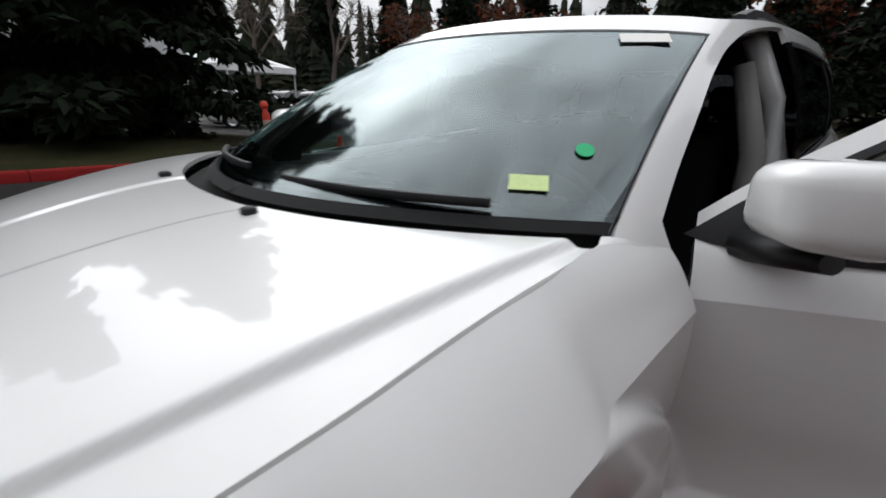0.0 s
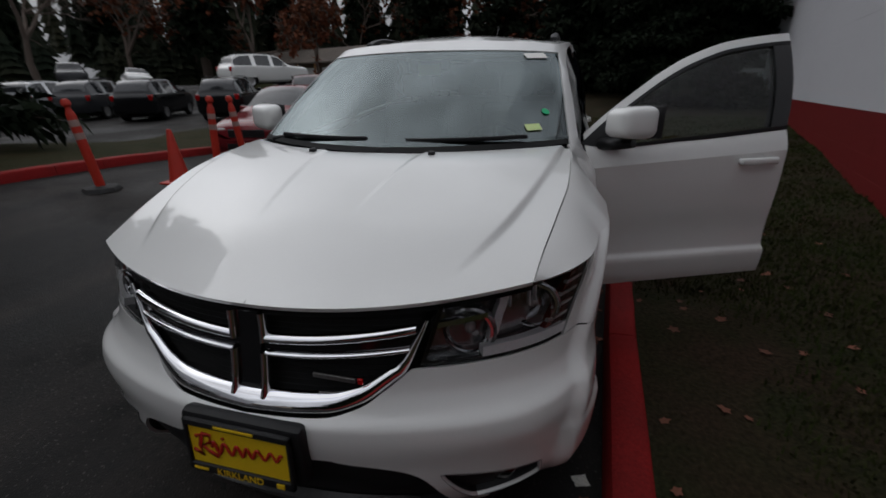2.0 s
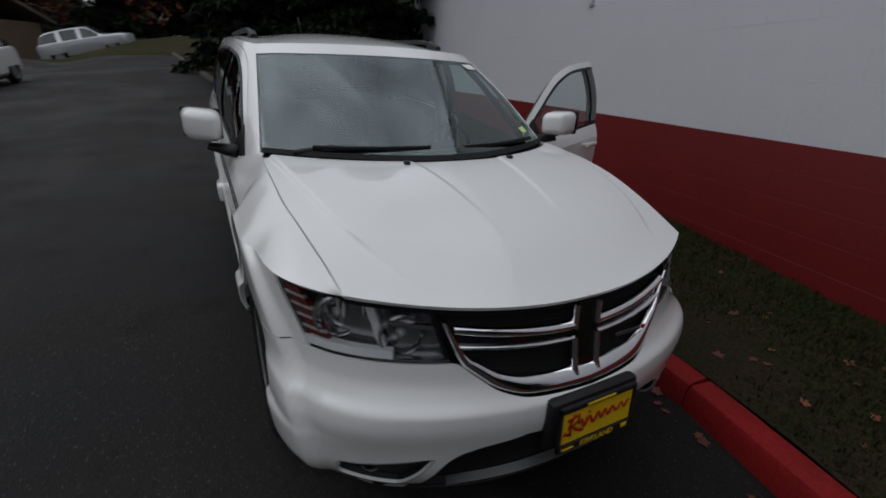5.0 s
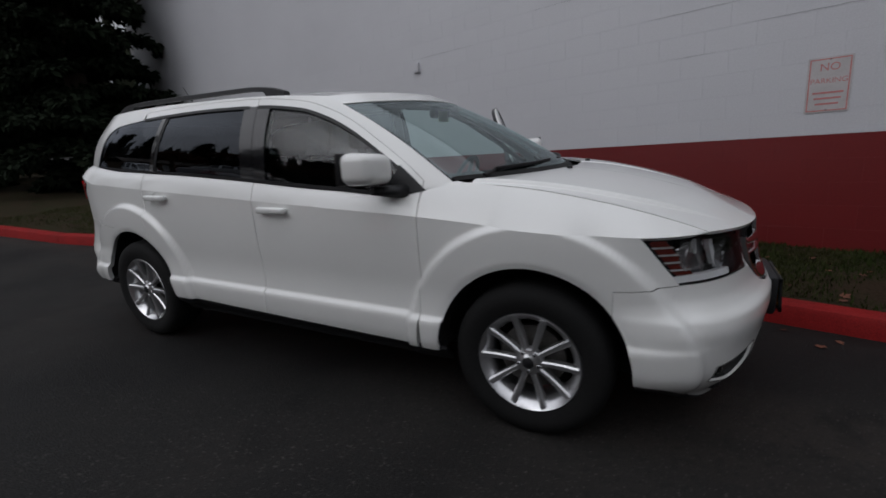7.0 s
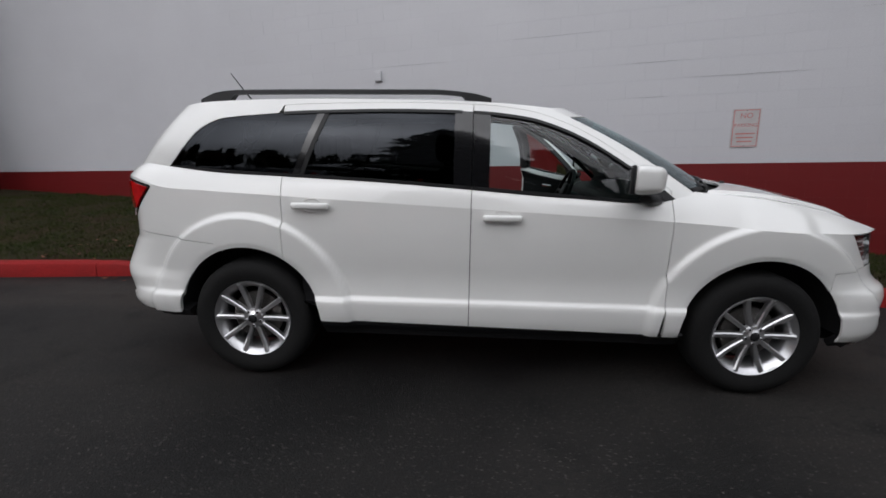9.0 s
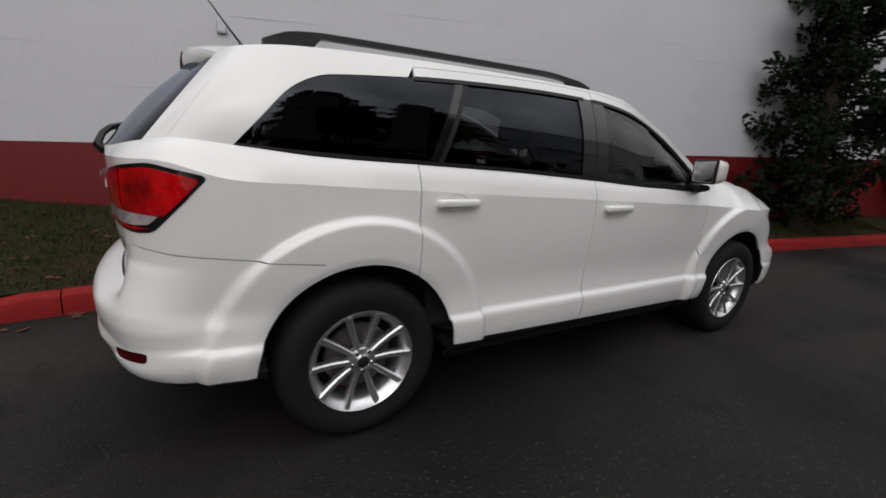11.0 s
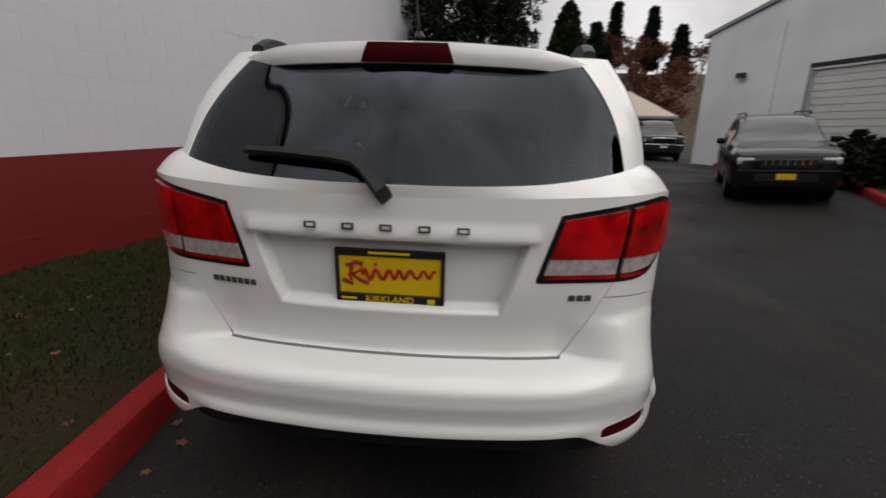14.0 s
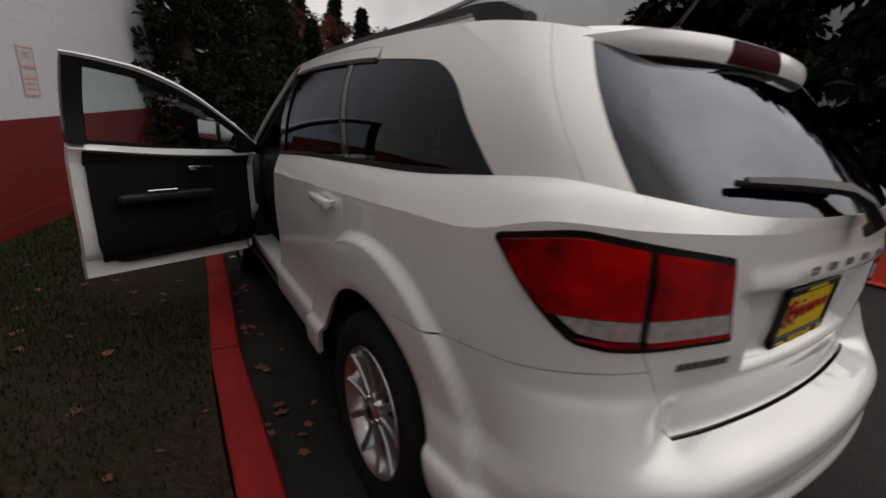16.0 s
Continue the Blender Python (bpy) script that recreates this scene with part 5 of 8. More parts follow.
for s in both:
    x, y = 0.033, s * 0.260
    z = float(hood_z(x, y))
    bm = bmesh.new()
    add_box(bm, x - 0.014, x + 0.014, y - 0.013, y + 0.013, z - 0.004, z + 0.013, 0.006, 2)
    part("washer_jet", shade(bm, 60), M_TRIM, car)
# fuel flap on the driver's side
bm = bmesh.new()
LOW.cut(bm, [lambda x, y, z, u, v: 0.075 - np.abs(x + 2.86), lambda x, y, z, u, v: 0.062 - np.abs(z - 1.03)], 1, 0.001, 0.004)
part("fuel_flap", bm, M_WHITE, car)

# stickers inside the windscreen
def sticker(name, u, v, w, h, material, label):
    c = green(np.array(u), np.array(v))
    nrm = GREEN.normal(np.array(u), np.array(v))
    q = Vector(nrm).to_track_quat("Z", "Y").to_matrix().to_4x4()
    bm = bmesh.new()
    add_box(bm, -w / 2, w / 2, -h / 2, h / 2, -0.0005, 0.0005)
    bmesh.ops.transform(bm, matrix=Matrix.Translation(Vector(c) + Vector(nrm) * 0.001) @ q, verts=bm.verts)
    return part(name, bm, material, screen, label)


def screen_at(x, y, z):
    """u, v on the windscreen nearest to a point."""
    sel = GREEN.uu[GREEN.us <= 4.02], GREEN.vv[GREEN.us <= 4.02]
    p = GREEN.pos[GREEN.us <= 4.02]
    k = np.argmin(((p - np.array([x, y, z])) ** 2).sum(-1))
    return float(sel[0].ravel()[k]), float(sel[1].ravel()[k])


for nm, xyz, w, h, mt, lb in (("price_sticker", (-0.94, 0.553, 1.502), 0.125, 0.055, M_STICKER, "pale printed price sticker"),
                              ("date_sticker", (-0.365, 0.62, 1.215), 0.075, 0.04, M_YELSTICK, "yellow-green sticker")):
    u, v = screen_at(*xyz)
    sticker(nm, u, v, w, h, mt, lb)
u, v = screen_at(-0.494, 0.650, 1.272)
c, nrm = Vector(green(np.array(u), np.array(v))), Vector(GREEN.normal(np.array(u), np.array(v)))
bm = revolve([(0.0, 0.0006), (0.019, 0.0006), (0.019, -0.0006), (0.0, -0.0006)], 20, "z", m=Matrix.Translation(c + nrm * 0.001) @ nrm.to_track_quat("Z", "Y").to_matrix().to_4x4())
part("round_sticker", bm, M_GREEN, screen, "green round sticker")

# interior
bm = bmesh.new()
add_box(bm, -0.72, -0.22, -0.78, 0.78, 0.70, 1.10, 0.07, 3)
for v in bm.verts:
    if v.co.z > 0.95:
        v.co.z += 0.02 * (v.co.x + 0.45) / 0.25
part("dashboard", shade(bm, 50), M_TRIM, car, "black dashboard")
bm = bmesh.new()
m = Matrix.Translation((-0.86, 0.38, 1.02)) @ pose(0, 0, 0, 0, 68, 180)
ring = [(0.185 * math.cos(a), 0.185 * math.sin(a), 0) for a in np.linspace(0, 2 * math.pi, 33)]
tube([m @ Vector(p) for p in ring], 0.015, 8, bm)
for a in (0, math.pi, -math.pi / 2):
    tube([m @ Vector((0.05 * math.cos(a), 0.05 * math.sin(a), -0.01)), m @ Vector((0.18 * math.cos(a), 0.18 * math.sin(a), 0))], 0.016, 6, bm)
add_box(bm, -0.08, 0.08, -0.07, 0.07, -0.035, 0.015, 0.02, 2, m=m)
tube([m @ Vector((0, 0, -0.02)), m @ Vector((0, 0, -0.30))], 0.04, 8, bm)
part("steering_wheel", shade(bm, 60), M_TRIM, car, "black steering wheel")
bm = bmesh.new()
add_box(bm, -0.86, -0.825, -0.12, 0.12, 1.462, 1.525, 0.015, 2)
inside = part("inside_mirror", shade(bm, 60), M_TRIM, car)
part("stock_sticker", box_bm(-0.8245, -0.823, -0.06, 0.07, 1.440, 1.505), M_YELSTICK, inside, "yellow-green stock sticker")


def car_seat(x, y, wide=0.52, back=0.62):
    bm = bmesh.new()
    add_box(bm, x - 0.02, x + 0.50, y - wide / 2, y + wide / 2, 0.52, 0.70, 0.05, 3)
    add_box(bm, x - 0.13, x + 0.03, y - wide / 2 + 0.01, y + wide / 2 - 0.01, 0.62, 0.62 + back, 0.055, 3)
    for v in bm.verts:
        if v.co.z > 0.71:
            v.co.x -= (v.co.z - 0.71) * 0.30
    add_box(bm, x + 0.02, x + 0.42, y - wide / 2 + 0.05, y + wide / 2 - 0.05, 0.33, 0.54, 0.01, 1)
    seat = part("seat", shade(bm, 50), M_FABRIC, car, "dark fabric seat")
    for yy in ([y] if wide < 0.8 else [y - wide * 0.3, y, y + wide * 0.3]):
        bm = bmesh.new()
        hx = x - 0.05 - (back + 0.0) * 0.28
        add_box(bm, hx - 0.06, hx + 0.05, yy - 0.12, yy + 0.12, 0.66 + back, 0.83 + back, 0.045, 3)
        tube([(hx, yy - 0.05, 0.58 + back), (hx, yy - 0.05, 0.70 + back)], 0.007, 6, bm)
        tube([(hx, yy + 0.05, 0.58 + back), (hx, yy + 0.05, 0.70 + back)], 0.007, 6, bm)
        part("headrest", shade(bm, 50), M_FABRIC, seat)


car_seat(-1.55, 0.38)
car_seat(-1.55, -0.38)
car_seat(-2.45, 0.0, 1.36)
car_seat(-3.20, 0.0, 1.05, 0.50)

# ---- ground, kerbs, lawns, buildings ----
def ground_z(x, y):
    """Height of the asphalt: level under the car, rising gently across the road and along it."""
    x, y = np.asarray(x, float), np.asarray(y, float)
    c = np.maximum(0, -y - 1.25)
    e = smooth(-1, 5, x)
    a = np.minimum((0.05 + 0.055 * e) * (np.sqrt(c * c + 0.15) - math.sqrt(0.15)), 0.22 + (0.20 + 0.012 * np.minimum(c, 40)) * e) * (1 - 0.55 * smooth(3, 14, x)) * (1 - smooth(2.5, 7, -x)) - 0.10 * smooth(4, 8, -x) * smooth(2.5, 4.5, -y)
    b = np.minimum(0.05 * np.maximum(0, -x - 8), 1.0) * smooth(-9, -4, y)
    d = np.minimum(0.013 * np.maximum(0, x - 2), 0.45)
    terrace = 0.95 * smooth(16.4, 17.8, -x) * smooth(6, 9, -y) * (1 - smooth(24, 34, -x))
    return a + b + d + terrace




def asphalt():
    """Old damp asphalt: broad dry and damp patches, streaks along the road, pale stone chips."""
    m = mat("worn_asphalt", (0.022, 0.021, 0.020), 0.75, spec=0.2, bump=0.7, bump_size=0.009)
    nt = m.node_tree
    b = nt.nodes["Principled BSDF"]
    tc = nt.nodes.new("ShaderNodeTexCoord")

    def field(scale, detail, lo, hi, stretch=(1, 1, 1)):
        mp = nt.nodes.new("ShaderNodeMapping")
        mp.inputs["Scale"].default_value = stretch
        n = nt.nodes.new("ShaderNodeTexNoise")
        n.inputs["Scale"].default_value, n.inputs["Detail"].default_value = scale, detail
        r = nt.nodes.new("ShaderNodeMapRange")
        r.inputs["From Min"].default_value, r.inputs["From Max"].default_value = lo, hi
        nt.links.new(tc.outputs["Object"], mp.inputs["Vector"])
        nt.links.new(mp.outputs[0], n.inputs["Vector"])
        nt.links.new(n.outputs["Fac"], r.inputs["Value"])
        return r.outputs[0]

    def blend(fac, a, c, part_of=1.0):
        k = nt.nodes.new("ShaderNodeMath")
        k.operation = "MULTIPLY"
        k.inputs[1].default_value = part_of
        nt.links.new(fac, k.inputs[0])
        mx = nt.nodes.new("ShaderNodeMix")
        mx.data_type = "RGBA"
        nt.links.new(k.outputs[0], mx.inputs["Factor"])
        if isinstance(a, tuple):
            mx.inputs["A"].default_value = (*a, 1)
        else:
            nt.links.new(a, mx.inputs["A"])
        mx.inputs["B"].default_value = (*c, 1)
        return mx.outputs["Result"]

    col = blend(field(0.55, 6.0, 0.42, 0.62), (0.006, 0.0058, 0.0057), (0.022, 0.020, 0.0185))
    col = blend(field(0.8, 5.0, 0.5, 0.68, (0.25, 1.6, 1)), col, (0.037, 0.030, 0.026), 0.6)
    col = blend(field(2.2, 6.0, 0.56, 0.70), col, (0.006, 0.006, 0.006), 0.7)
    col = blend(field(70.0, 2.0, 0.62, 0.72), col, (0.10, 0.092, 0.086), 0.6)
    col = blend(field(24.0, 3.0, 0.52, 0.66), col, (0.010, 0.010, 0.010), 0.5)
    nt.links.new(col, b.inputs["Base Color"])
    ro = nt.nodes.new("ShaderNodeMapRange")
    ro.inputs["To Min"].default_value, ro.inputs["To Max"].default_value = 0.62, 0.88
    nt.links.new(field(0.55, 6.0, 0.42, 0.62), ro.inputs["Value"])
    nt.links.new(ro.outputs[0], b.inputs["Roughness"])
    return m


M_ASPHALT = asphalt()
M_DIRT = mat("leaf_litter_soil", (0.032, 0.021, 0.013), 0.95, spec=0.1, grain=0.5, grain_size=0.02, patch=0.75, patch_size=0.35, second=(0.017, 0.022, 0.008), bump=0.9, bump_size=0.02)
M_LAWN = mat("short_lawn", (0.023, 0.026, 0.010), 0.95, spec=0.1, grain=0.45, grain_size=0.03, patch=0.6, patch_size=0.7, second=(0.052, 0.037, 0.019), bump=0.9, bump_size=0.03)
M_BLADE = mat("grass_blade", (0.026, 0.038, 0.010), 0.9, spec=0.05, island=0.45, patch=0.6, patch_size=0.4, second=(0.040, 0.030, 0.015))
M_KERB = mat("worn_red_kerb_paint", (0.25, 0.012, 0.012), 0.7, spec=0.15, grain=0.25, grain_size=0.01, patch=0.55, patch_size=0.22, second=(0.17, 0.014, 0.013), bump=0.5, bump_size=0.008)
M_WALLW = mat("white_block_paint", (0.57, 0.57, 0.595), 0.36, grain=0.06, grain_size=0.012, patch=0.30, patch_size=1.3, second=(0.49, 0.49, 0.515), bump=0.35, bump_size=0.010, island=0.015)
M_WALLR = mat("red_block_paint", (0.150, 0.010, 0.011), 0.40, grain=0.12, grain_size=0.012, patch=0.35, patch_size=0.9, second=(0.115, 0.009, 0.010), bump=0.35, bump_size=0.010, island=0.05)
M_DARKKERB = mat("plain_dark_kerb", (0.07, 0.062, 0.05), 0.9, grain=0.3, grain_size=0.02, patch=0.5, patch_size=0.3, bump=0.5, bump_size=0.01)
M_CONCRETE = mat("grey_concrete", (0.30, 0.29, 0.27), 0.85, grain=0.2, grain_size=0.01, patch=0.4, patch_size=0.4, bump=0.4, bump_size=0.008)
M_LEAF = mat("fallen_leaf", (0.16, 0.055, 0.030), 0.8, island=0.6, grain=0.2, grain_size=0.01)


def axis_lines(lo, hi, near0, near1, step, grow=1.25):
    """Grid lines: fine between near0 and near1, coarser outwards."""
    out = list(np.arange(near0, near1 + 1e-6, step))
    d = step
    while out[-1] < hi:
        d *= grow
        out.append(min(out[-1] + d, hi))
    d = step
    while out[0] > lo:
        d *= grow
        out.insert(0, max(out[0] - d, lo))
    return np.array(out)


def grid_mesh(name, X, Y, Z, material, parent=None, label="", kind="structure", category=""):
    n, m = X.shape
    verts = np.stack([X, Y, Z], -1).reshape(-1, 3)
    i, j = np.meshgrid(np.arange(n - 1), np.arange(m - 1), indexing="ij")
    a = (i * m + j).ravel()
    faces = np.stack([a, a + m, a + m + 1, a + 1], -1)
    me = bpy.data.meshes.new(name)
    me.from_pydata(verts.tolist(), [], faces.tolist())
    me.materials.append(material)
    for p in me.polygons:
        p.use_smooth = True
    me.update()
    if sum(p.normal.z for p in me.polygons) < 0:
        me.flip_normals()
    ob = new(name, me)
    if parent is not None:
        ob.parent = parent
    return tagged(ob, label, category, kind=kind)


gx = axis_lines(-900, 900, -20, 20, 0.5)
gy = axis_lines(-900, 900, -20, 8, 0.5)
GX, GY = np.meshgrid(gx, gy, indexing="ij")
GZ = ground_z(GX, GY) + 0.006 * np.sin(GX * 1.3 + GY * 0.7) * np.sin(GY * 0.9) * smooth(2.2, 4.5, np.abs(GX + 1.4))
grid_mesh("ground", GX, GY, GZ, M_ASPHALT, label="dark worn asphalt roadway with damp patches", category="ground")

near_kerb = fn([(-40, -3.3), (-20, -1.0), (-10, 0.36), (-7.4, 0.68), (-5.8, 0.87), (-4.3, 1.05), (-3.5, 1.13), (-2.7, 1.19), (-2.1, 1.175), (-1.3, 1.11), (-0.4, 1.045), (0.3, 1.005), (0.8, 0.97), (1.2, 0.91), (1.6, 0.81), (2.6, 0.62), (4.25, 0.36), (5.6, 0.13), (7.8, -0.25), (10, -0.78), (15.2, -2.05), (20.5, -3.5), (34, -7.2), (60, -14.0)])


def bank_z(x):
    return BANK(x)


BANK = fn([(-60, 0.6), (-12, 0.34), (-6, 0.33), (-3.5, 0.24), (2.5, 0.20), (9, 0.36), (20, 0.52), (60, 0.55)])


def wall_y(x):
    """The wall's face in plan: it runs at a slant to the road."""
    return np.minimum((2.68407 - 0.23862 * np.asarray(x, float)) / 0.97111, 6.8)


def kerb_piece(p0, p1, height, width, chip=0.0, seed=0):
    """One cast kerb length along the ground from p0 to p1; the lawn lies on its left."""
    rng = random.Random(seed)
    bm = bmesh.new()
    prof = [(0.0, -0.03), (0.008, height * 0.75), (0.022, height * 0.94), (0.045, height), (width - 0.02, height + 0.004), (width, height - 0.01), (width, -0.03)]
    n = 7
    rings = []
    for k in range(n + 1):
        t = k / n
        x, y = p0[0] + (p1[0] - p0[0]) * t, p0[1] + (p1[1] - p0[1]) * t
        d = Vector((p1[0] - p0[0], p1[1] - p0[1])).normalized()
        nx, ny = -d.y, d.x
        z = float(ground_z(x, y))
        cut = chip * math.exp(-((t - 0.5) / 0.22) ** 2) + (0.006 if k in (0, n) else 0.0) + rng.uniform(0, 0.003)
        rings.append([bm.verts.new((x + nx * o, y + ny * o, z + h - (cut if h > 0.05 else 0))) for o, h in prof])
    for A, B in zip(rings, rings[1:]):
        for j in range(len(prof) - 1):
            bm.faces.new((A[j], A[j + 1], B[j + 1], B[j]))
    bm.faces.new(rings[0])
    bm.faces.new(rings[-1])
    bmesh.ops.recalc_face_normals(bm, faces=bm.faces)
    return shade(bm, 38)


def kerb_run(name, pts, height, label, width=0.16, chip_at=None):
    run = thing(name, label, "kerb", kind="structure")
    for k, (p0, p1) in enumerate(zip(pts, pts[1:])):
        d = Vector((p1[0] - p0[0], p1[1] - p0[1]))
        gap = d.normalized() * 0.004
        a, b = (p0[0] + gap.x, p0[1] + gap.y), (p1[0] - gap.x, p1[1] - gap.y)
        chip = 0.075 if chip_at is not None and min(p0[0], p1[0]) < chip_at < max(p0[0], p1[0]) else 0.0
        # lengths beyond x = -12.8 take the plain dark kerb colour instead of red
        part("kerb_stone", kerb_piece(a, b, height, width, chip, k), M_KERB if p0[0] > -12.8 and p1[0] > -12.8 else M_DARKKERB, run)
    return run


xs = list(np.arange(-38, -8, 3.0)) + list(np.arange(-8, 8, 1.25)) + list(np.arange(8, 58, 2.5))
kerb_run("kerb_near", [(x, float(near_kerb(x))) for x in xs], 0.145, "red-painted concrete kerb along the lawn", chip_at=-4.35)
far_pts = [(-40, -22), (-25, -16.5), (-16, -11.6), (-11, -8.6), (-8.5, -7.1), (-6.6, -6.2), (-5.0, -5.9), (-3.4, -5.9), (-2.2, -6.15), (-0.9, -6.45), (0.9, -6.4), (2.3, -6.6), (5.0, -7.9), (7.0, -8.7), (10, -9.2), (15, -10)]
far_sm = [tuple(curve([(x, y, 0) for x, y in far_pts], np.array(u))[:2]) for u in np.arange(0, len(far_pts) - 1 + 1e-6, 0.5)]
kerb_run("kerb_far", [(float(a), float(b)) for a, b in far_sm[::-1]], 0.14, "red-painted concrete kerb round the tree island")

u = np.array(list(np.arange(-38, -9, 1.0)) + list(np.arange(-9, 9, 0.2)) + list(np.arange(9, 58, 1.0)))
v = np.linspace(0, 1, 30)
U, V = np.meshgrid(u, v, indexing="ij")
y0 = near_kerb(U) + 0.155
y1 = np.maximum(wall_y(U) + 0.05, y0 + 1.0)
LY = y0 + (y1 - y0) * V
kz = ground_z(U, near_kerb(U)) + 0.138
LZ = kz + (np.maximum(bank_z(U), kz - 0.02) - kz) * smooth(0.05, 0.95, V)
bumpy = np.array([[noise.noise((a * 2.1, b * 2.1, 0)) * 0.03 + noise.noise((a * 7, b * 7, 3)) * 0.012 for a, b in zip(r, q)] for r, q in zip(U, LY)])
LZ = LZ + bumpy * smooth(0, 0.12, V)
grid_mesh("lawn_near", U, LY, LZ, M_DIRT, label="thin muddy grass strip with fallen leaves below the wall", category="lawn")


def lawn_z(x, y):
    yk = float(near_kerb(x)) + 0.155
    t = min(1, max(0, (y - yk) / (max(float(wall_y(x)) + 0.05, yk + 1.0) - yk)))
    k = float(ground_z(x, float(near_kerb(x)))) + 0.138
    return k + (max(float(bank_z(x)), k - 0.02) - k) * float(smooth(0.05, 0.95, t)) + (noise.noise((x * 2.1, y * 2.1, 0)) * 0.03 + noise.noise((x * 7, y * 7, 3)) * 0.012) * float(smooth(0, 0.12, t))


def blades(name, count, region, zfun, h0, h1, seed, parent=None, label="short rough grass blades"):
    """Many single bent blades, joined: kind stuff."""
    rng = random.Random(seed)
    verts, faces = [], []
    for _ in range(count):
        x, y = region(rng)
        if noise.noise((x * 1.1, y * 1.1, 7)) + rng.uniform(-0.35, 0.5) + bias(x, y) < 0.0:
            continue
        z = zfun(x, y) - 0.005
        h, a = rng.uniform(h0, h1), rng.uniform(0, 6.28)
        w, lean = rng.uniform(0.003, 0.006), rng.uniform(0.1, 0.8) * h
        dx, dy = math.cos(a), math.sin(a)
        k = len(verts)
        verts += [(x - dy * w, y + dx * w, z), (x + dy * w, y - dx * w, z), (x + dx * lean * 0.4 + dy * w * 0.7, y + dy * lean * 0.4 - dx * w * 0.7, z + h * 0.6),
                  (x + dx * lean * 0.4 - dy * w * 0.7, y + dy * lean * 0.4 + dx * w * 0.7, z + h * 0.6), (x + dx * lean, y + dy * lean, z + h)]
        faces += [(k, k + 1, k + 2, k + 3), (k + 3, k + 2, k + 4)]
    me = bpy.data.meshes.new(name)
    me.from_pydata(verts, [], faces)
    me.materials.append(M_BLADE)
    return tagged(new(name, me), label, "grass", kind="stuff")


def bias(x, y):
    """Grass is thin along the kerb and thicker towards the wall."""
    t = min(1.1, (y - float(near_kerb(x))) / 1.3)
    return -0.35 + 0.6 * t if y > -2 else 0.0


def near_region(rng):
    x = rng.uniform(-10.5, 7.5)
    a = float(near_kerb(x)) + 0.17
    return x, a + (float(wall_y(x)) - a) * rng.random()


blades("grass", 110000, near_region, lawn_z, 0.015, 0.05, 4)

# lawn of the tree island across the road
ku = np.arange(0, len(far_pts) - 1 + 1e-6, 0.2)
K = curve([(x, y, 0) for x, y in far_pts], ku)[:, :2]
V2 = np.linspace(0, 1, 12)
depth = 1.0 + 1.5 * smooth(3.2, 4.2, ku) + 3.0 * smooth(4.5, 6.5, ku) + 2.2 * smooth(7, 9, ku) - 2.0 * smooth(12, 15, ku)
back = K + np.stack([np.zeros(len(K)), -depth], -1)
IX = K[:, :1] + (back - K)[:, :1] * V2 + 0 * V2
IY = (K[:, 1:] - 0.15) + (back - K)[:, 1:] * V2
IZ = ground_z(IX, IY) + 0.128 + 0.05 * np.sin(np.pi * V2) * np.ones_like(IX)
grid_mesh("lawn_island", IX, IY, IZ, M_LAWN, label="mown grass island with bare soil under trees", category="lawn")


# ---- the long painted block wall ----
COURSE, BLOCK = 0.2033, 0.4066
WALLM = pose(1.62, 2.366, 1.201, 0, -2.087, -13.805)
wall = thing("wall_north", "long concrete block wall, white above a red base", "wall", kind="structure", at=WALLM)
X0, X1, Z0 = -17.2, 24.4, -2.4
RED_TOP = 0.0
courses = [RED_TOP + COURSE * k for k in range(-10, 24)]
near_lo, near_hi = -8.6, 1.9
bm_block = bmesh.new()
add_box(bm_block, 0.0002, BLOCK - 0.0002, 0, 0.19, 0.0005, COURSE - 0.0005, 0.0012, 1)
me_block = {}
for key, m in (("w", M_WALLW), ("r", M_WALLR)):
    me_block[key] = bpy.data.meshes.new("block")
    bm_block.to_mesh(me_block[key])
    me_block[key].materials.append(m)
bm_block.free()
singles = []
V_, F_, S_ = [], [], []
rng = random.Random(11)
for ci, z in enumerate(courses):
    off = BLOCK / 2 if ci % 2 else 0.0
    x = X0 + off - BLOCK
    while x < X1:
        key = "r" if z < RED_TOP - 0.01 else "w"
        proud = rng.uniform(-0.0003, 0.0003)
        a, b = max(x, X0), min(x + BLOCK, X1)
        if b - a > 0.05:
            if near_lo < x < near_hi and -0.85 < z < 1.5 and len(singles) < 300 and abs(b - a - BLOCK) < 1e-6:
                singles.append((key, x, proud, z))
            else:
                k = len(V_)
                g2, g3 = 0.0016, 0.0009
                V_ += [(a + g3, proud, z + g2), (b - g3, proud, z + g2), (b - g3, proud, z + COURSE - g2), (a + g3, proud, z + COURSE - g2),
                       (a, 0.0014, z), (b, 0.0014, z), (b, 0.0014, z + COURSE), (a, 0.0014, z + COURSE)]
                F_ += [(k, k + 1, k + 2, k + 3), (k + 4, k + 5, k + 1, k), (k + 5, k + 6, k + 2, k + 1), (k + 6, k + 7, k + 3, k + 2), (k + 7, k + 4, k, k + 3)]
                S_ += [0 if key == "w" else 1] * 5
        x += BLOCK
me = bpy.data.meshes.new("blockwork")
me.from_pydata(V_, [], F_)
me.materials.append(M_WALLW)
me.materials.append(M_WALLR)
me.polygons.foreach_set("material_index", S_)
ob = new("blockwork", me)
ob.parent = wall
tagged(ob, kind="stuff")
part("wall_core", box_bm(X0, X1, 0.0014, 0.35, RED_TOP, courses[-1] + COURSE), M_WALLW, wall)
part("wall_foot", box_bm(X0, X1, 0.0014, 0.35, Z0, RED_TOP - 0.001), M_WALLR, wall)
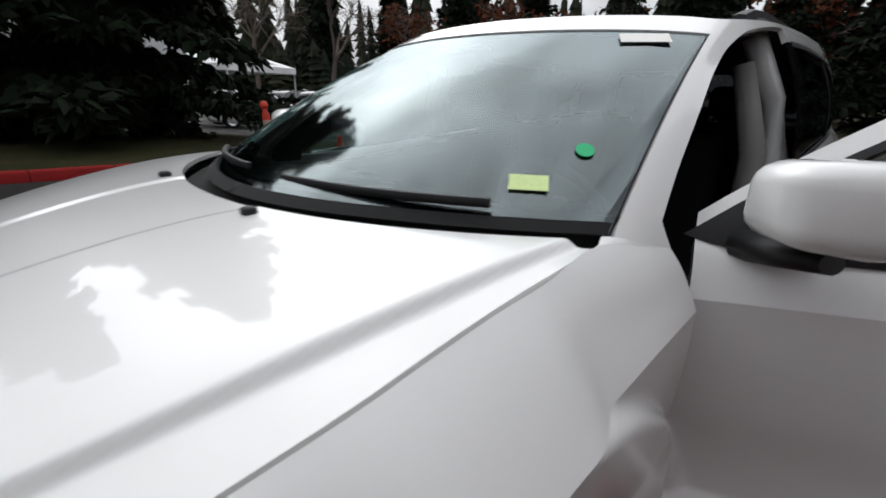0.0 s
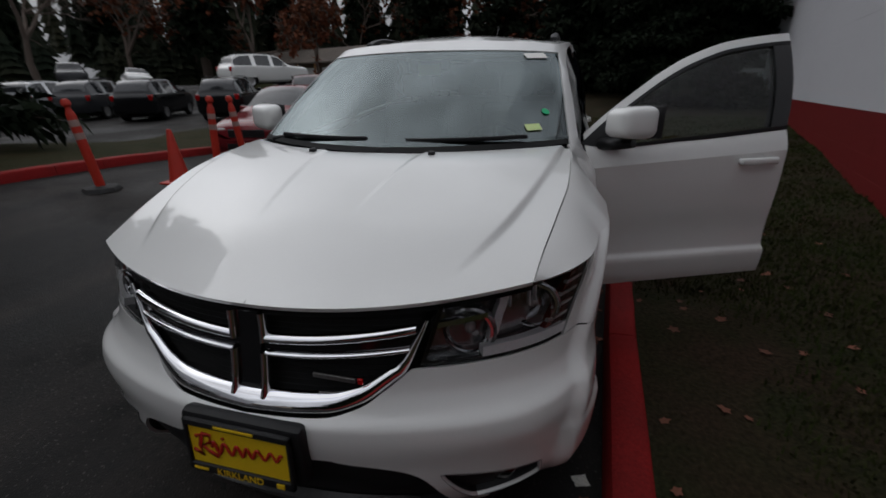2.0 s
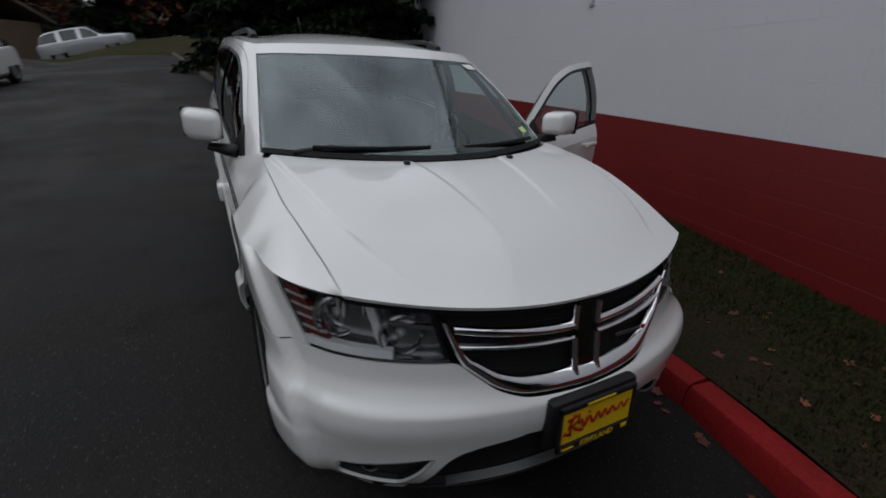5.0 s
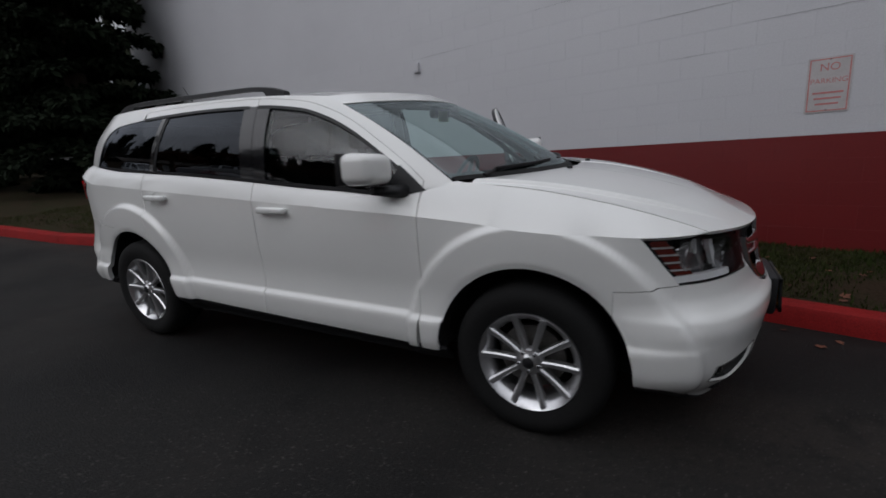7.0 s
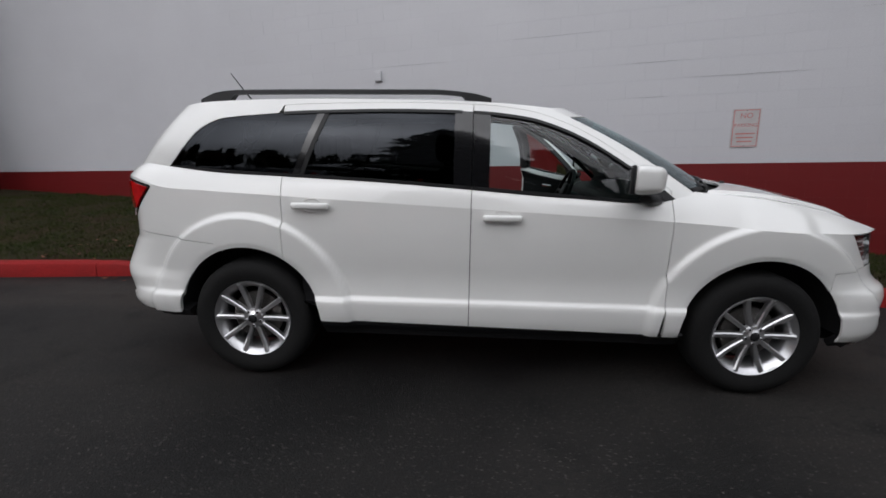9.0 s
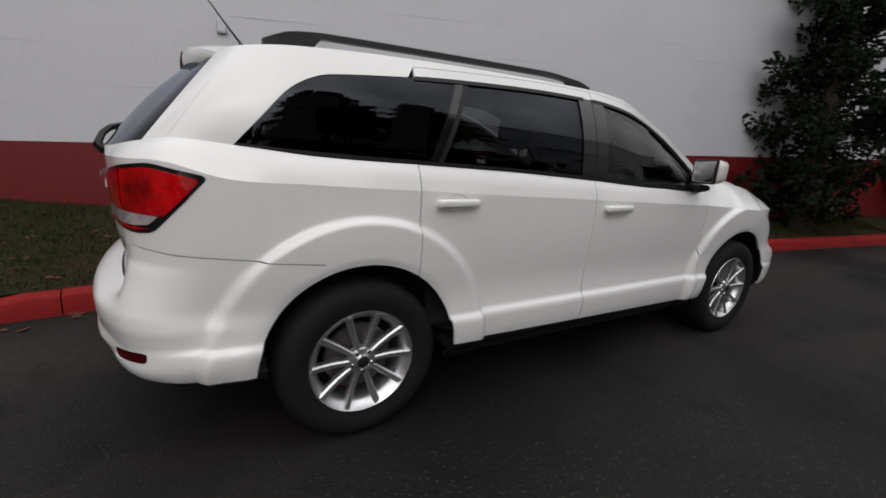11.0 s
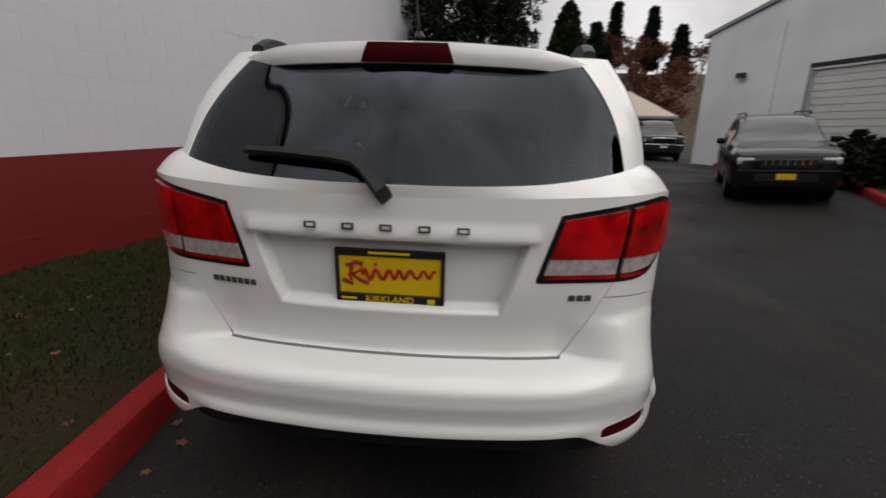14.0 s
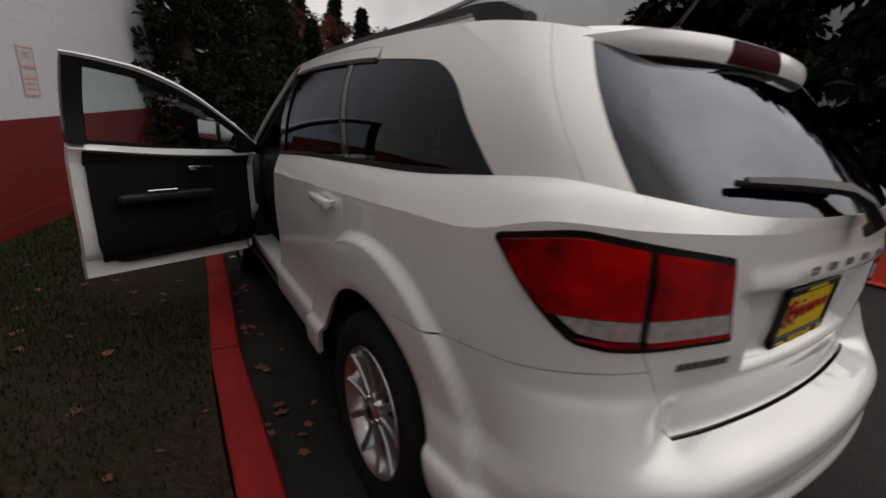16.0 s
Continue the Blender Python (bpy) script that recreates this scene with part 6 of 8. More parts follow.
part("coping", box_bm(X0 - 0.05, X1 + 0.05, -0.05, 0.45, courses[-1] + COURSE, courses[-1] + COURSE + 0.08, 0.01, 1), M_CONCRETE, wall)
part("wall_return", box_bm(X0, X0 + 0.35, 0.352, 14, Z0, courses[-1] + COURSE), M_WALLW, wall)
part("wall_return", box_bm(X1 - 0.35, X1, 0.352, 14, Z0, courses[-1] + COURSE), M_WALLW, wall)
# settling cracks that step along the joints
M_CRACK = mat("dark_crack", (0.34, 0.34, 0.35), 0.9, grain=0.2)
for x0, z, n in ((-3.2, 2.588, 3), (0.2, 2.385, 2), (1.0, 2.182, 3), (3.2, 2.588, 3), (-6.0, 2.182, 3), (-4.2, 1.775, 2), (2.6, 2.79, 2), (-1.2, 2.79, 3), (0.4, 1.978, 1)):
    bm = bmesh.new()
    pts = [(x0 - 1.65 + 0.1 * k, -0.0018, z - 1.1635 + rng.uniform(-0.002, 0.002)) for k in range(n * 4 + 1)]
    tube(pts, [0.0004 + 0.0014 * math.sin(math.pi * k / (n * 4)) for k in range(n * 4 + 1)], 5, bm)
    part("joint_crack", bm, M_CRACK, wall)


def wall_sign(x, z, w, h):
    s = thing("parking_sign", "faded red and white no-parking sign on the wall", "sign", at=WALLM @ Matrix.Translation((x, -0.004, z)))
    white = mat("faded_sign_white", (0.52, 0.50, 0.50), 0.45, grain=0.06, grain_size=0.01, patch=0.3, patch_size=0.15)
    red = mat("faded_sign_red", (0.52, 0.20, 0.19), 0.5, grain=0.15, grain_size=0.01)
    part("sign_plate", box_bm(-w / 2, w / 2, -0.003, 0, -h / 2, h / 2, 0.001, 1), white, s)
    bm = bmesh.new()
    e, t = 0.012, 0.009
    for a in ((-w / 2 + e, w / 2 - e, h / 2 - e - t, h / 2 - e), (-w / 2 + e, w / 2 - e, -h / 2 + e, -h / 2 + e + t), (-w / 2 + e, -w / 2 + e + t, -h / 2 + e + t, h / 2 - e - t), (w / 2 - e - t, w / 2 - e, -h / 2 + e + t, h / 2 - e - t)):
        add_box(bm, a[0], a[1], -0.0045, -0.003, a[2], a[3])
    part("sign_border", bm, red, s)
    for text, zz, size in (("NO", 0.115, 0.085), ("PARKING", 0.015, 0.058)):
        cu = bpy.data.curves.new("sign_word", "FONT")
        cu.body, cu.size, cu.align_x, cu.extrude = text, size, "CENTER", 0.0006
        ob = new("sign_word", cu)
        ob.data.materials.append(red)
        ob.parent = s
        ob.matrix_local = Matrix.Translation((0, -0.0042, zz)) @ pose(0, 0, 0, 90, 0, 0)
    for k in range(3):
        part("sign_line", box_bm(-0.10 + 0.012 * k, 0.10 - 0.012 * k, -0.0045, -0.003, -0.07 - 0.045 * k, -0.055 - 0.045 * k), red, s)
    for zz in (-h / 2 + 0.02, h / 2 - 0.02):
        bm = revolve([(0.0, 0.006), (0.006, 0.005), (0.007, 0.0)], 10, "y", m=Matrix.Translation((0, -0.003, zz)) @ Matrix.Diagonal((1, -1, 1, 1)))
        part("screw", bm, M_STEEL, s)
    return s


wall_sign(0.0, 0.407, 0.290, 0.445)
box_ = thing("wall_outlet_box", "small white-painted electrical box on the wall", "fixture", at=WALLM @ Matrix.Translation((-4.71, -0.02, 1.305)))
part("box_body", shade(box_bm(-0.05, 0.05, -0.02, 0.02, -0.07, 0.07, 0.008, 2)), M_WALLW, box_)
part("box_lid", box_bm(-0.04, 0.04, -0.025, -0.021, -0.055, 0.055, 0.002, 1), M_WALLW, box_)

# leaves and litter
for k in range(220):
    rng2 = random.Random(500 + k)
    if k < 165:
        x = rng2.uniform(-6.5, 4.5)
        yk = float(near_kerb(x))
        y = yk + rng2.uniform(0.18, 1.6)
        z = lawn_z(x, y) + 0.006
    else:
        x = rng2.uniform(-5.5, 2.5)
        y = float(near_kerb(x)) - abs(rng2.gauss(0, 0.10)) - 0.02
        z = float(ground_z(x, y)) + 0.006
    bm = bmesh.new()
    s, cup = rng2.uniform(0.018, 0.045), rng2.uniform(0.1, 0.35)
    ring = []
    for j in range(10):
        a = 2 * math.pi * j / 10
        r = s * (1.0 if j % 2 == 0 else 0.62) * rng2.uniform(0.85, 1.1)
        ring.append(bm.verts.new((r * math.cos(a), r * math.sin(a) * 0.8, cup * r * rng2.uniform(0, 1))))
    c = bm.verts.new((0, 0, 0))
    for j in range(10):
        bm.faces.new((c, ring[j], ring[(j + 1) % 10]))
    leaf = part("fallen_leaf", bm, M_LEAF)
    leaf.matrix_world = Matrix.Translation((x, y, z)) @ pose(0, 0, 0, rng2.uniform(-12, 12), rng2.uniform(-12, 12), rng2.uniform(0, 360))
    tagged(leaf, "dry reddish-brown fallen leaf", "leaf", "fallen leaves")

# ---- trees ----
M_BARK = mat("conifer_bark", (0.055, 0.040, 0.030), 0.9, grain=0.4, grain_size=0.03, bump=0.9, bump_size=0.03)
M_NEEDLE = mat("dark_conifer_needles", (0.008, 0.013, 0.007), 0.85, island=0.5, patch=0.4, patch_size=0.8, second=(0.013, 0.016, 0.008), spec=0.08)
M_PINE = mat("pine_needles", (0.012, 0.019, 0.010), 0.8, island=0.5, patch=0.4, patch_size=0.6, second=(0.018, 0.022, 0.012), spec=0.08)
M_HEDGE = mat("cypress_foliage", (0.016, 0.024, 0.010), 0.85, island=0.45, patch=0.4, patch_size=0.7, second=(0.026, 0.028, 0.012), spec=0.08)
M_RUST = mat("rust_autumn_leaves", (0.11, 0.034, 0.018), 0.8, island=0.5, patch=0.5, patch_size=2.0, second=(0.08, 0.045, 0.02), spec=0.08)
M_TWIG = mat("bare_twigs", (0.10, 0.075, 0.060), 0.9, island=0.3, grain=0.2, grain_size=0.05)
M_FARWOOD = mat("far_fir_wood", (0.014, 0.020, 0.013), 0.9, island=0.5, patch=0.5, patch_size=6.0, second=(0.05, 0.045, 0.025), spec=0.08)


def soup(name, verts, faces, material, parent=None, label="", kind=""):
    me = bpy.data.meshes.new(name)
    me.from_pydata(verts.tolist() if hasattr(verts, "tolist") else verts, [], faces.tolist() if hasattr(faces, "tolist") else faces)
    for m in material if isinstance(material, (list, tuple)) else [material]:
        me.materials.append(m)
    ob = new(name, me)
    if parent is not None:
        ob.parent = parent
    return tagged(ob, label, kind=kind)


def sprays(P, D, size, rs, per=5, spread=0.5, width=0.22):
    """Needle sprays: at each point P with direction D a few thin bent leaves."""
    n = len(P) * per
    base = np.repeat(P, per, 0) + rs.normal(0, size * 0.18, (n, 3))
    d = np.repeat(D, per, 0) + rs.normal(0, spread, (n, 3))
    d /= np.linalg.norm(d, axis=1, keepdims=True)
    s = np.cross(d, rs.normal(0, 1, (n, 3)))
    s /= np.linalg.norm(s, axis=1, keepdims=True)
    L = size * rs.uniform(0.6, 1.3, (n, 1))
    droop = np.array([0, 0, -0.18]) * L
    a, b = base - s * L * width * 0.35, base + s * L * width * 0.35
    c, e = base + d * L * 0.55 + s * L * width, base + d * L * 0.55 - s * L * width
    t = base + d * L + droop
    verts = np.stack([a, b, c, e, t], 1).reshape(-1, 3)
    k = np.arange(n) * 5
    faces = [list(f) for f in np.stack([k, k + 1, k + 2, k + 3], 1).tolist()] + np.stack([k + 3, k + 2, k + 4], 1).tolist()
    return verts, faces


def conifer(name, x, y, z, h, r, seed, label, material=None, bare=0.0, density=1.0, shape=1.0, size=0.24, droop=0.25, group="", clump=0):
    """A fir or pine: trunk, limbs in uneven whorls, crown of needle sprays."""
    rs = np.random.RandomState(seed)
    t = thing(name, label, "tree", group, at=Matrix.Translation((x, y, z)))
    lean = rs.uniform(-0.03, 0.03, 2)
    trunk = [(lean[0] * q * h * q, lean[1] * q * h * q, -0.3 + (h + 0.3) * q) for q in np.linspace(0, 1, 9)]
    part("trunk", tube(trunk, [max(0.015, 0.028 * h * (1 - q) ** 0.8 + 0.01) for q in np.linspace(0, 1, 9)], 10), M_BARK, t)
    P, D, limb_bm = [], [], bmesh.new()
    zz = h * bare
    while zz < h * 0.98:
        q = (zz - h * bare) / (h * (1 - bare))
        ring = max(3, int(rs.uniform(3, 6) if clump else rs.uniform(5, 8)))
        for a in np.arange(ring) * 2 * math.pi / ring + rs.uniform(0, 6.28):
            L = r * (1 - q) ** shape * (rs.uniform(0.35, 1.2) if clump else rs.uniform(0.55, 1.15)) + 0.12
            if q < 0.08:
                L *= 0.8
            ca, sa = math.cos(a), math.sin(a)
            rise = rs.uniform(-0.1, 0.35)
            m = max(3, int(L / (size * 0.42) * density))
            s = np.linspace(0.12, 1, m)
            pz = zz + L * (rise * s - droop * s**2)
            pts = np.stack([ca * L * s, sa * L * s, pz], 1)
            pts[:, :2] += np.array(lean) * zz
            pts += rs.normal(0, size * 0.22, pts.shape) * s[:, None]
            dirs = np.tile([ca, sa, -0.25], (m, 1)) + rs.normal(0, 0.35, (m, 3))
            P.append(pts)
            D.append(dirs)
            # tufts that stand round the limb's outer half
            if clump:
                for c in np.linspace(0.45, 1.0, max(2, int(L / 0.30))):
                    k = int(c * (m - 1))
                    ball = rs.normal(0, 1, (clump, 3))
                    ball /= np.linalg.norm(ball, axis=1, keepdims=True)
                    P.append(pts[k] + ball * rs.uniform(0.10, 0.26) * rs.uniform(0.5, 1.0, (clump, 1)))
                    D.append(ball + np.array([0, 0, 0.5]))
            # side twigs
            for sd in (() if clump else (-1, 1)):
                w = s[:, None] * 0 + (L * 0.28 * (1 - s[:, None] * 0.6))
                side = np.array([-sa, ca, -0.1]) * sd
                P.append(pts + side * w * rs.uniform(0.4, 1.0, (m, 1)))
                D.append(np.tile([ca * 0.5 - sa * sd, sa * 0.5 + ca * sd, -0.3], (m, 1)))
            if L > 0.6:
                tube([(lean[0] * zz, lean[1] * zz, zz), tuple(pts[m // 2]), tuple(pts[-1])], [0.012 + 0.012 * L, 0.012 + 0.005 * L, 0.006], 5, limb_bm)
        zz += max(0.16, 0.05 * h * rs.uniform(0.7, 1.2) * (0.55 + 0.45 * (1 - q)))
    tagged(part("branchwork", limb_bm, M_BARK, t), kind="stuff")
    v, f = sprays(np.concatenate(P), np.concatenate(D), size, rs, 3 if clump else 5, 0.55)
    soup("crown", v, f, material or M_NEEDLE, t)
    return t


def column_tree(name, x, y, z, h, r, seed, label, group=""):
    """A tall clipped cypress: dense upright sprays on an uneven spindle."""
    rs = np.random.RandomState(seed)
    t = thing(name, label, "tree", group, at=Matrix.Translation((x, y, z)))
    part("trunk", tube([(0, 0, -0.3), (0, 0, h * 0.5), (0, 0, h * 0.95)], [0.16, 0.1, 0.02], 8), M_BARK, t)
    n = int(2600 * h / 8)
    q = rs.uniform(0, 1, n) ** 0.9
    a = rs.uniform(0, 6.28, n)
    rad = r * np.minimum(1, (1 - q) ** 0.65 * 1.25) * (0.82 + 0.18 * np.sin(a * 3 + q * 9 + seed)) * rs.uniform(0.75, 1.05, n)
    P = np.stack([np.cos(a) * rad, np.sin(a) * rad, q * h], 1)
    D = np.stack([np.cos(a) * 0.5, np.sin(a) * 0.5, np.full(n, 0.9)], 1)
    v, f = sprays(P, D, 0.34, rs, 4, 0.4, 0.3)
    soup("crown", v, f, M_HEDGE, t)
    return t


def bare_tree(name, x, y, z, h, seed, label, leaves=0.0, leaf_mat=None, group="", spread=0.5):
    """A broadleaf tree in autumn: forked limbs, twigs, a few leaves left."""
    rs = np.random.RandomState(seed)
    t = thing(name, label, "tree", group, at=Matrix.Translation((x, y, z)))
    bm = bmesh.new()
    tips = []

    def grow(p, d, L, rad, depth):
        q = p + d * L
        mid = (p + q) / 2 + Vector(rs.normal(0, 0.04 * L, 3))
        tube([p, mid, q], [rad, rad * 0.85, rad * 0.65], 6 if depth < 2 else 4, bm, cap=False)
        if depth >= 4:
            tips.append((np.array(q), np.array(d)))
            return
        for _ in range(3 if depth < 3 else 2):
            nd = (d + Vector(rs.normal(0, spread, 3)) + Vector((0, 0, 0.15))).normalized()
            grow(q, nd, float(L * rs.uniform(0.6, 0.82)), rad * 0.58, depth + 1)
        tips.append((np.array(q), np.array(d)))

    grow(Vector((0, 0, -0.2)), Vector((0, 0, 1)), h * 0.30, 0.022 * h, 0)
    part("trunk", bm, M_TWIG, t)
    P, D = np.array([a for a, b in tips]), np.array([b for a, b in tips])
    v, f = sprays(P, D, 0.07 * h, rs, 7, 0.7, 0.03)
    soup("twig_cloud", v, f, M_TWIG, t, kind="stuff")
    if leaves:
        k = rs.rand(len(P)) < leaves
        P2, D2 = np.repeat(P[k], 5, 0) + rs.normal(0, 0.05 * h, (k.sum() * 5, 3)), np.repeat(D[k], 5, 0)
        v, f = sprays(P2, D2, 0.032 * h, rs, 6, 1.0, 0.4)
        soup("crown", v, f, leaf_mat or M_RUST, t)
    return t


gz = lambda x, y: float(ground_z(x, y))
conifer("fir_tree", -1.6, -11.2, gz(-1.6, -11.2), 11.5, 4.4, 1, "huge dark fir with branches down to the soil", density=1.25, size=0.30, shape=0.75, group="roadside firs")
conifer("fir_tree", 3.6, -12.6, gz(3.6, -12.6), 11.0, 3.7, 2, "huge dark fir with branches down to the soil", density=1.25, size=0.30, shape=0.75, group="roadside firs")
conifer("fir_tree", -13.6, 4.0, 0.3, 11.0, 2.35, 3, "dark fir standing past the end of the wall", density=1.9, size=0.20, shape=0.5, bare=0.02, group="roadside firs")
conifer("fir_tree", -18.0, 1.9, 0.4, 11.0, 3.4, 4, "dark fir standing past the end of the wall", density=1.1, size=0.32, shape=0.8, group="roadside firs")
for k, (x, y, h, r) in enumerate(((5.5, 0.80, 6.6, 1.20), (9.4, -0.05, 7.2, 1.10), (13.6, -1.20, 7.6, 1.35))):
    conifer("pine_tree", x, y, lawn_z(x, y) - 0.05, h, r, 20 + k, "shaggy pine on the lawn before the white wall", M_PINE, bare=0.05, density=0.7, shape=0.45, size=0.11, droop=-0.12, group="pines by the wall", clump=40)
for k, (x, y, h, r) in enumerate(((24.8, -5.05, 8.5, 1.75), (28.2, -8.2, 6.7, 1.0))):
    column_tree("cypress_tree", x, y, gz(x, y), h, r, 40 + k, "tall dense cypress at the bend of the road", "cypress row")

# shrubs
def shrub(x, y, r, h, seed, label):
    rs = np.random.RandomState(seed)
    t = thing("shrub", label, "shrub", at=Matrix.Translation((x, y, gz(x, y) + 0.1)))
    bm = bmesh.new()
    for k in range(9):
        a = rs.uniform(0, 6.28)
        tube([(0.05 * math.cos(a), 0.05 * math.sin(a), -0.1), (r * 0.4 * math.cos(a), r * 0.4 * math.sin(a), h * 0.5), (r * 0.7 * math.cos(a), r * 0.7 * math.sin(a), h * 0.8)], [0.02, 0.012, 0.005], 5, bm)
    part("stems", bm, M_BARK, t)
    n = int(1100 * r)
    d = rs.normal(0, 1, (n, 3))
    d[:, 2] = np.abs(d[:, 2])
    d /= np.linalg.norm(d, axis=1, keepdims=True)
    P = d * np.array([r, r, h]) * rs.uniform(0.55, 1.0, (n, 1)) * (0.85 + 0.2 * np.sin(d[:, :1] * 7 + d[:, 1:2] * 5))
    v, f = sprays(P, d, 0.13, rs, 5, 0.6, 0.4)
    soup("foliage", v, f, M_HEDGE, t)


shrub(4.6, -8.5, 1.3, 1.0, 60, "low dark green shrub by the kerb")
shrub(6.6, -9.4, 1.4, 1.1, 61, "low dark green shrub by the kerb")
shrub(8.9, -9.9, 1.2, 0.9, 62, "low dark green shrub by the kerb")
shrub(-13.0, 5.3, 1.0, 0.8, 63, "dark shrub against the wall's end")
shrub(-15.0, 5.0, 1.1, 0.9, 64, "dark shrub against the wall's end")

# distant woods all round: layered firs with jagged skirts
def far_woods():
    rs = np.random.RandomState(77)
    V, F = [], []
    for k in range(1150):
        a = rs.uniform(0, 2 * math.pi)
        d = rs.uniform(62, 120)
        x, y = d * math.cos(a), d * math.sin(a)
        if -0.75 < a - math.pi / 2 < 0.75 or math.cos(a) > 0.1:
            continue
        h = rs.uniform(9, 17) * (1.25 if rs.rand() < 0.25 else 1.0)
        low = k % 5 < 2
        if low:
            # undergrowth along the wood's edge
            d = 56 + 5 * rs.rand() if not -16 < y < 24 else d
            x, y, h = d * math.cos(a), d * math.sin(a), rs.uniform(4.5, 7)
        base = gz(x, y) - 0.6 if low else gz(x, y) + rs.uniform(0, 3.0) + (0.05 * (d - 60))
        layers = 9
        for l in range(layers):
            q = l / layers
            zr, r = base + h * (0.08 + 0.92 * q), ((0.42 if low else 0.17) * h) * (1 - q) ** 0.8 * rs.uniform(0.8, 1.1) + 0.2
            n = 11
            top = len(V)
            V.append((x + rs.normal(0, 0.1), y + rs.normal(0, 0.1), zr + h * 0.17))
            for j in range(n):
                b = 2 * math.pi * j / n + rs.uniform(-0.2, 0.2)
                rr = r * (1.0 if j % 2 else 0.55) * rs.uniform(0.7, 1.2)
                V.append((x + rr * math.cos(b), y + rr * math.sin(b), zr - (0.03 * h if j % 2 else 0)))
            for j in range(n):
                F.append((top, top + 1 + j, top + 1 + (j + 1) % n))
    tagged(soup("far_fir_woods", V, F, M_FARWOOD), "distant dark fir woods along the skyline", "woods", kind="stuff")


far_woods()
# rough grass bank where the road bends off
bx, by = np.meshgrid(np.linspace(-46, -26, 24), np.linspace(-9, 9, 24), indexing="ij")
edge = np.minimum(np.minimum(bx + 46, -26 - bx - 0.35 * np.abs(by)), np.minimum(by + 9, 9 - by))
bz = ground_z(bx, by) - 0.1 + 0.25 * smooth(0, 0.8, edge) + 0.9 * smooth(1.0, 9, edge) + 0.05 * np.sin(bx * 1.7) * np.sin(by * 1.3)
grid_mesh("lawn_bank", bx, by, bz, M_LAWN, label="rough grass bank at the bend of the road", category="lawn")
for k, (x, y, h, r) in enumerate(((-43, -5, 13, 3.6), (-46, 0.5, 14, 3.8), (-44, 5.5, 13, 3.6), (-37, 7.5, 12, 3.4), (-24, 6.5, 12, 3.4))):
    conifer("fir_tree", x, y, gz(x, y), h, r, 160 + k, "dark fir in the shade of the bend", density=0.7, size=0.6, shape=0.7, bare=0.12, group="roadside firs")
far_trees = ((-50, -42, 10, 0.35), (-52, -30, 11, 0.5), (-23, -35, 11, 0.0), (-40, -30, 12, 0.5), (-47, -13, 9, 0.8), (-52, -24, 12, 0.3), (-20, -44, 11, 0.0), (-35, -40, 12, 0.4), (-44, -6, 10, 0.7), (-33, -19, 8, 0.9))
for k, (x, y, h, lv) in enumerate(far_trees):
    bare_tree("autumn_tree", x, y, gz(x, y), h, 80 + k, "half-bare autumn tree with rusty leaves" if lv else "leafless grey autumn tree", lv, group="autumn trees by the car park")
for k, (x, y, h) in enumerate(((-38, -34, 17), (-44, -40, 20), (-50, -33, 18), (-48, -14, 17), (-54, -24, 21), (-56, -6, 18), (-52, -44, 19), (-42, -50, 18), (-60, -15, 20), (-33, -52, 17))):
    conifer("tall_fir", x, y, gz(x, y), h, 2.6, 110 + k, "tall distant fir behind the car park", density=0.6, size=0.75, bare=0.25, shape=0.8, group="tall firs")
for k, (x, y, h) in enumerate(((78, -26, 8), (84, -34, 9), (92, -25, 8), (86, -18, 9), (98, -31, 10), (104, -38, 9), (96, -44, 9), (106, -22, 10), (66, -19, 7), (70, -24, 8), (67, -28, 7), (73, -17, 8), (76, -31, 8), (82, -23, 9), (89, -29, 9), (72, -36, 8), (100, -27, 10))):
    bare_tree("autumn_tree", x, y, 17 * float(smooth(50, 112, x)) - 1.0, h, 140 + k, "rusty half-bare tree on the hillside", 0.8, group="hillside trees")
for k, (x, y, h) in enumerate(((90, -21, 12), (99, -34, 14), (93, -38, 11), (104, -28, 15))):
    conifer("tall_fir", x, y, 17 * float(smooth(50, 112, x)) - 0.8, h, 2.2, 190 + k, "dark fir on the brown hillside", density=0.5, size=0.75, bare=0.15, shape=0.8, group="tall firs")
# hillside past the bend
hx, hy = np.meshgrid(np.linspace(50, 150, 30), np.linspace(-70, 20, 30), indexing="ij")
hz = gz(0, 0) + 17 * smooth(50, 112, hx) + 0.8 * np.sin(hx * 0.21) * np.sin(hy * 0.17) - 0.6
M_HILL = mat("brown_hillside_scrub", (0.066, 0.036, 0.020), 0.95, grain=0.5, grain_size=0.6, patch=0.6, patch_size=5.0, second=(0.045, 0.05, 0.025), bump=1.0, bump_size=0.5)
grid_mesh("hillside", hx, hy, hz, M_HILL, label="brown wooded hillside beyond the bend", category="hill")


# ---- buildings ----
M_WHITEWALL = mat("pale_painted_wall", (0.74, 0.75, 0.77), 0.75, grain=0.06, grain_size=0.05, patch=0.3, patch_size=2.0, bump=0.2, bump_size=0.02)
M_SHUTTER = mat("white_roll_door", (0.62, 0.62, 0.60), 0.5, grain=0.06, grain_size=0.03, patch=0.2, patch_size=0.7)
M_ROOFING = mat("brown_shingle_roof", (0.10, 0.080, 0.065), 0.9, grain=0.3, grain_size=0.12, patch=0.4, patch_size=1.5, bump=0.6, bump_size=0.06)
M_SIDING = mat("brown_siding", (0.12, 0.085, 0.055), 0.85, grain=0.2, grain_size=0.1, patch=0.3, patch_size=1.0)
M_WIN = mat("dark_window_pane", (0.02, 0.022, 0.025), 0.08, spec=0.8, grain=0.1)


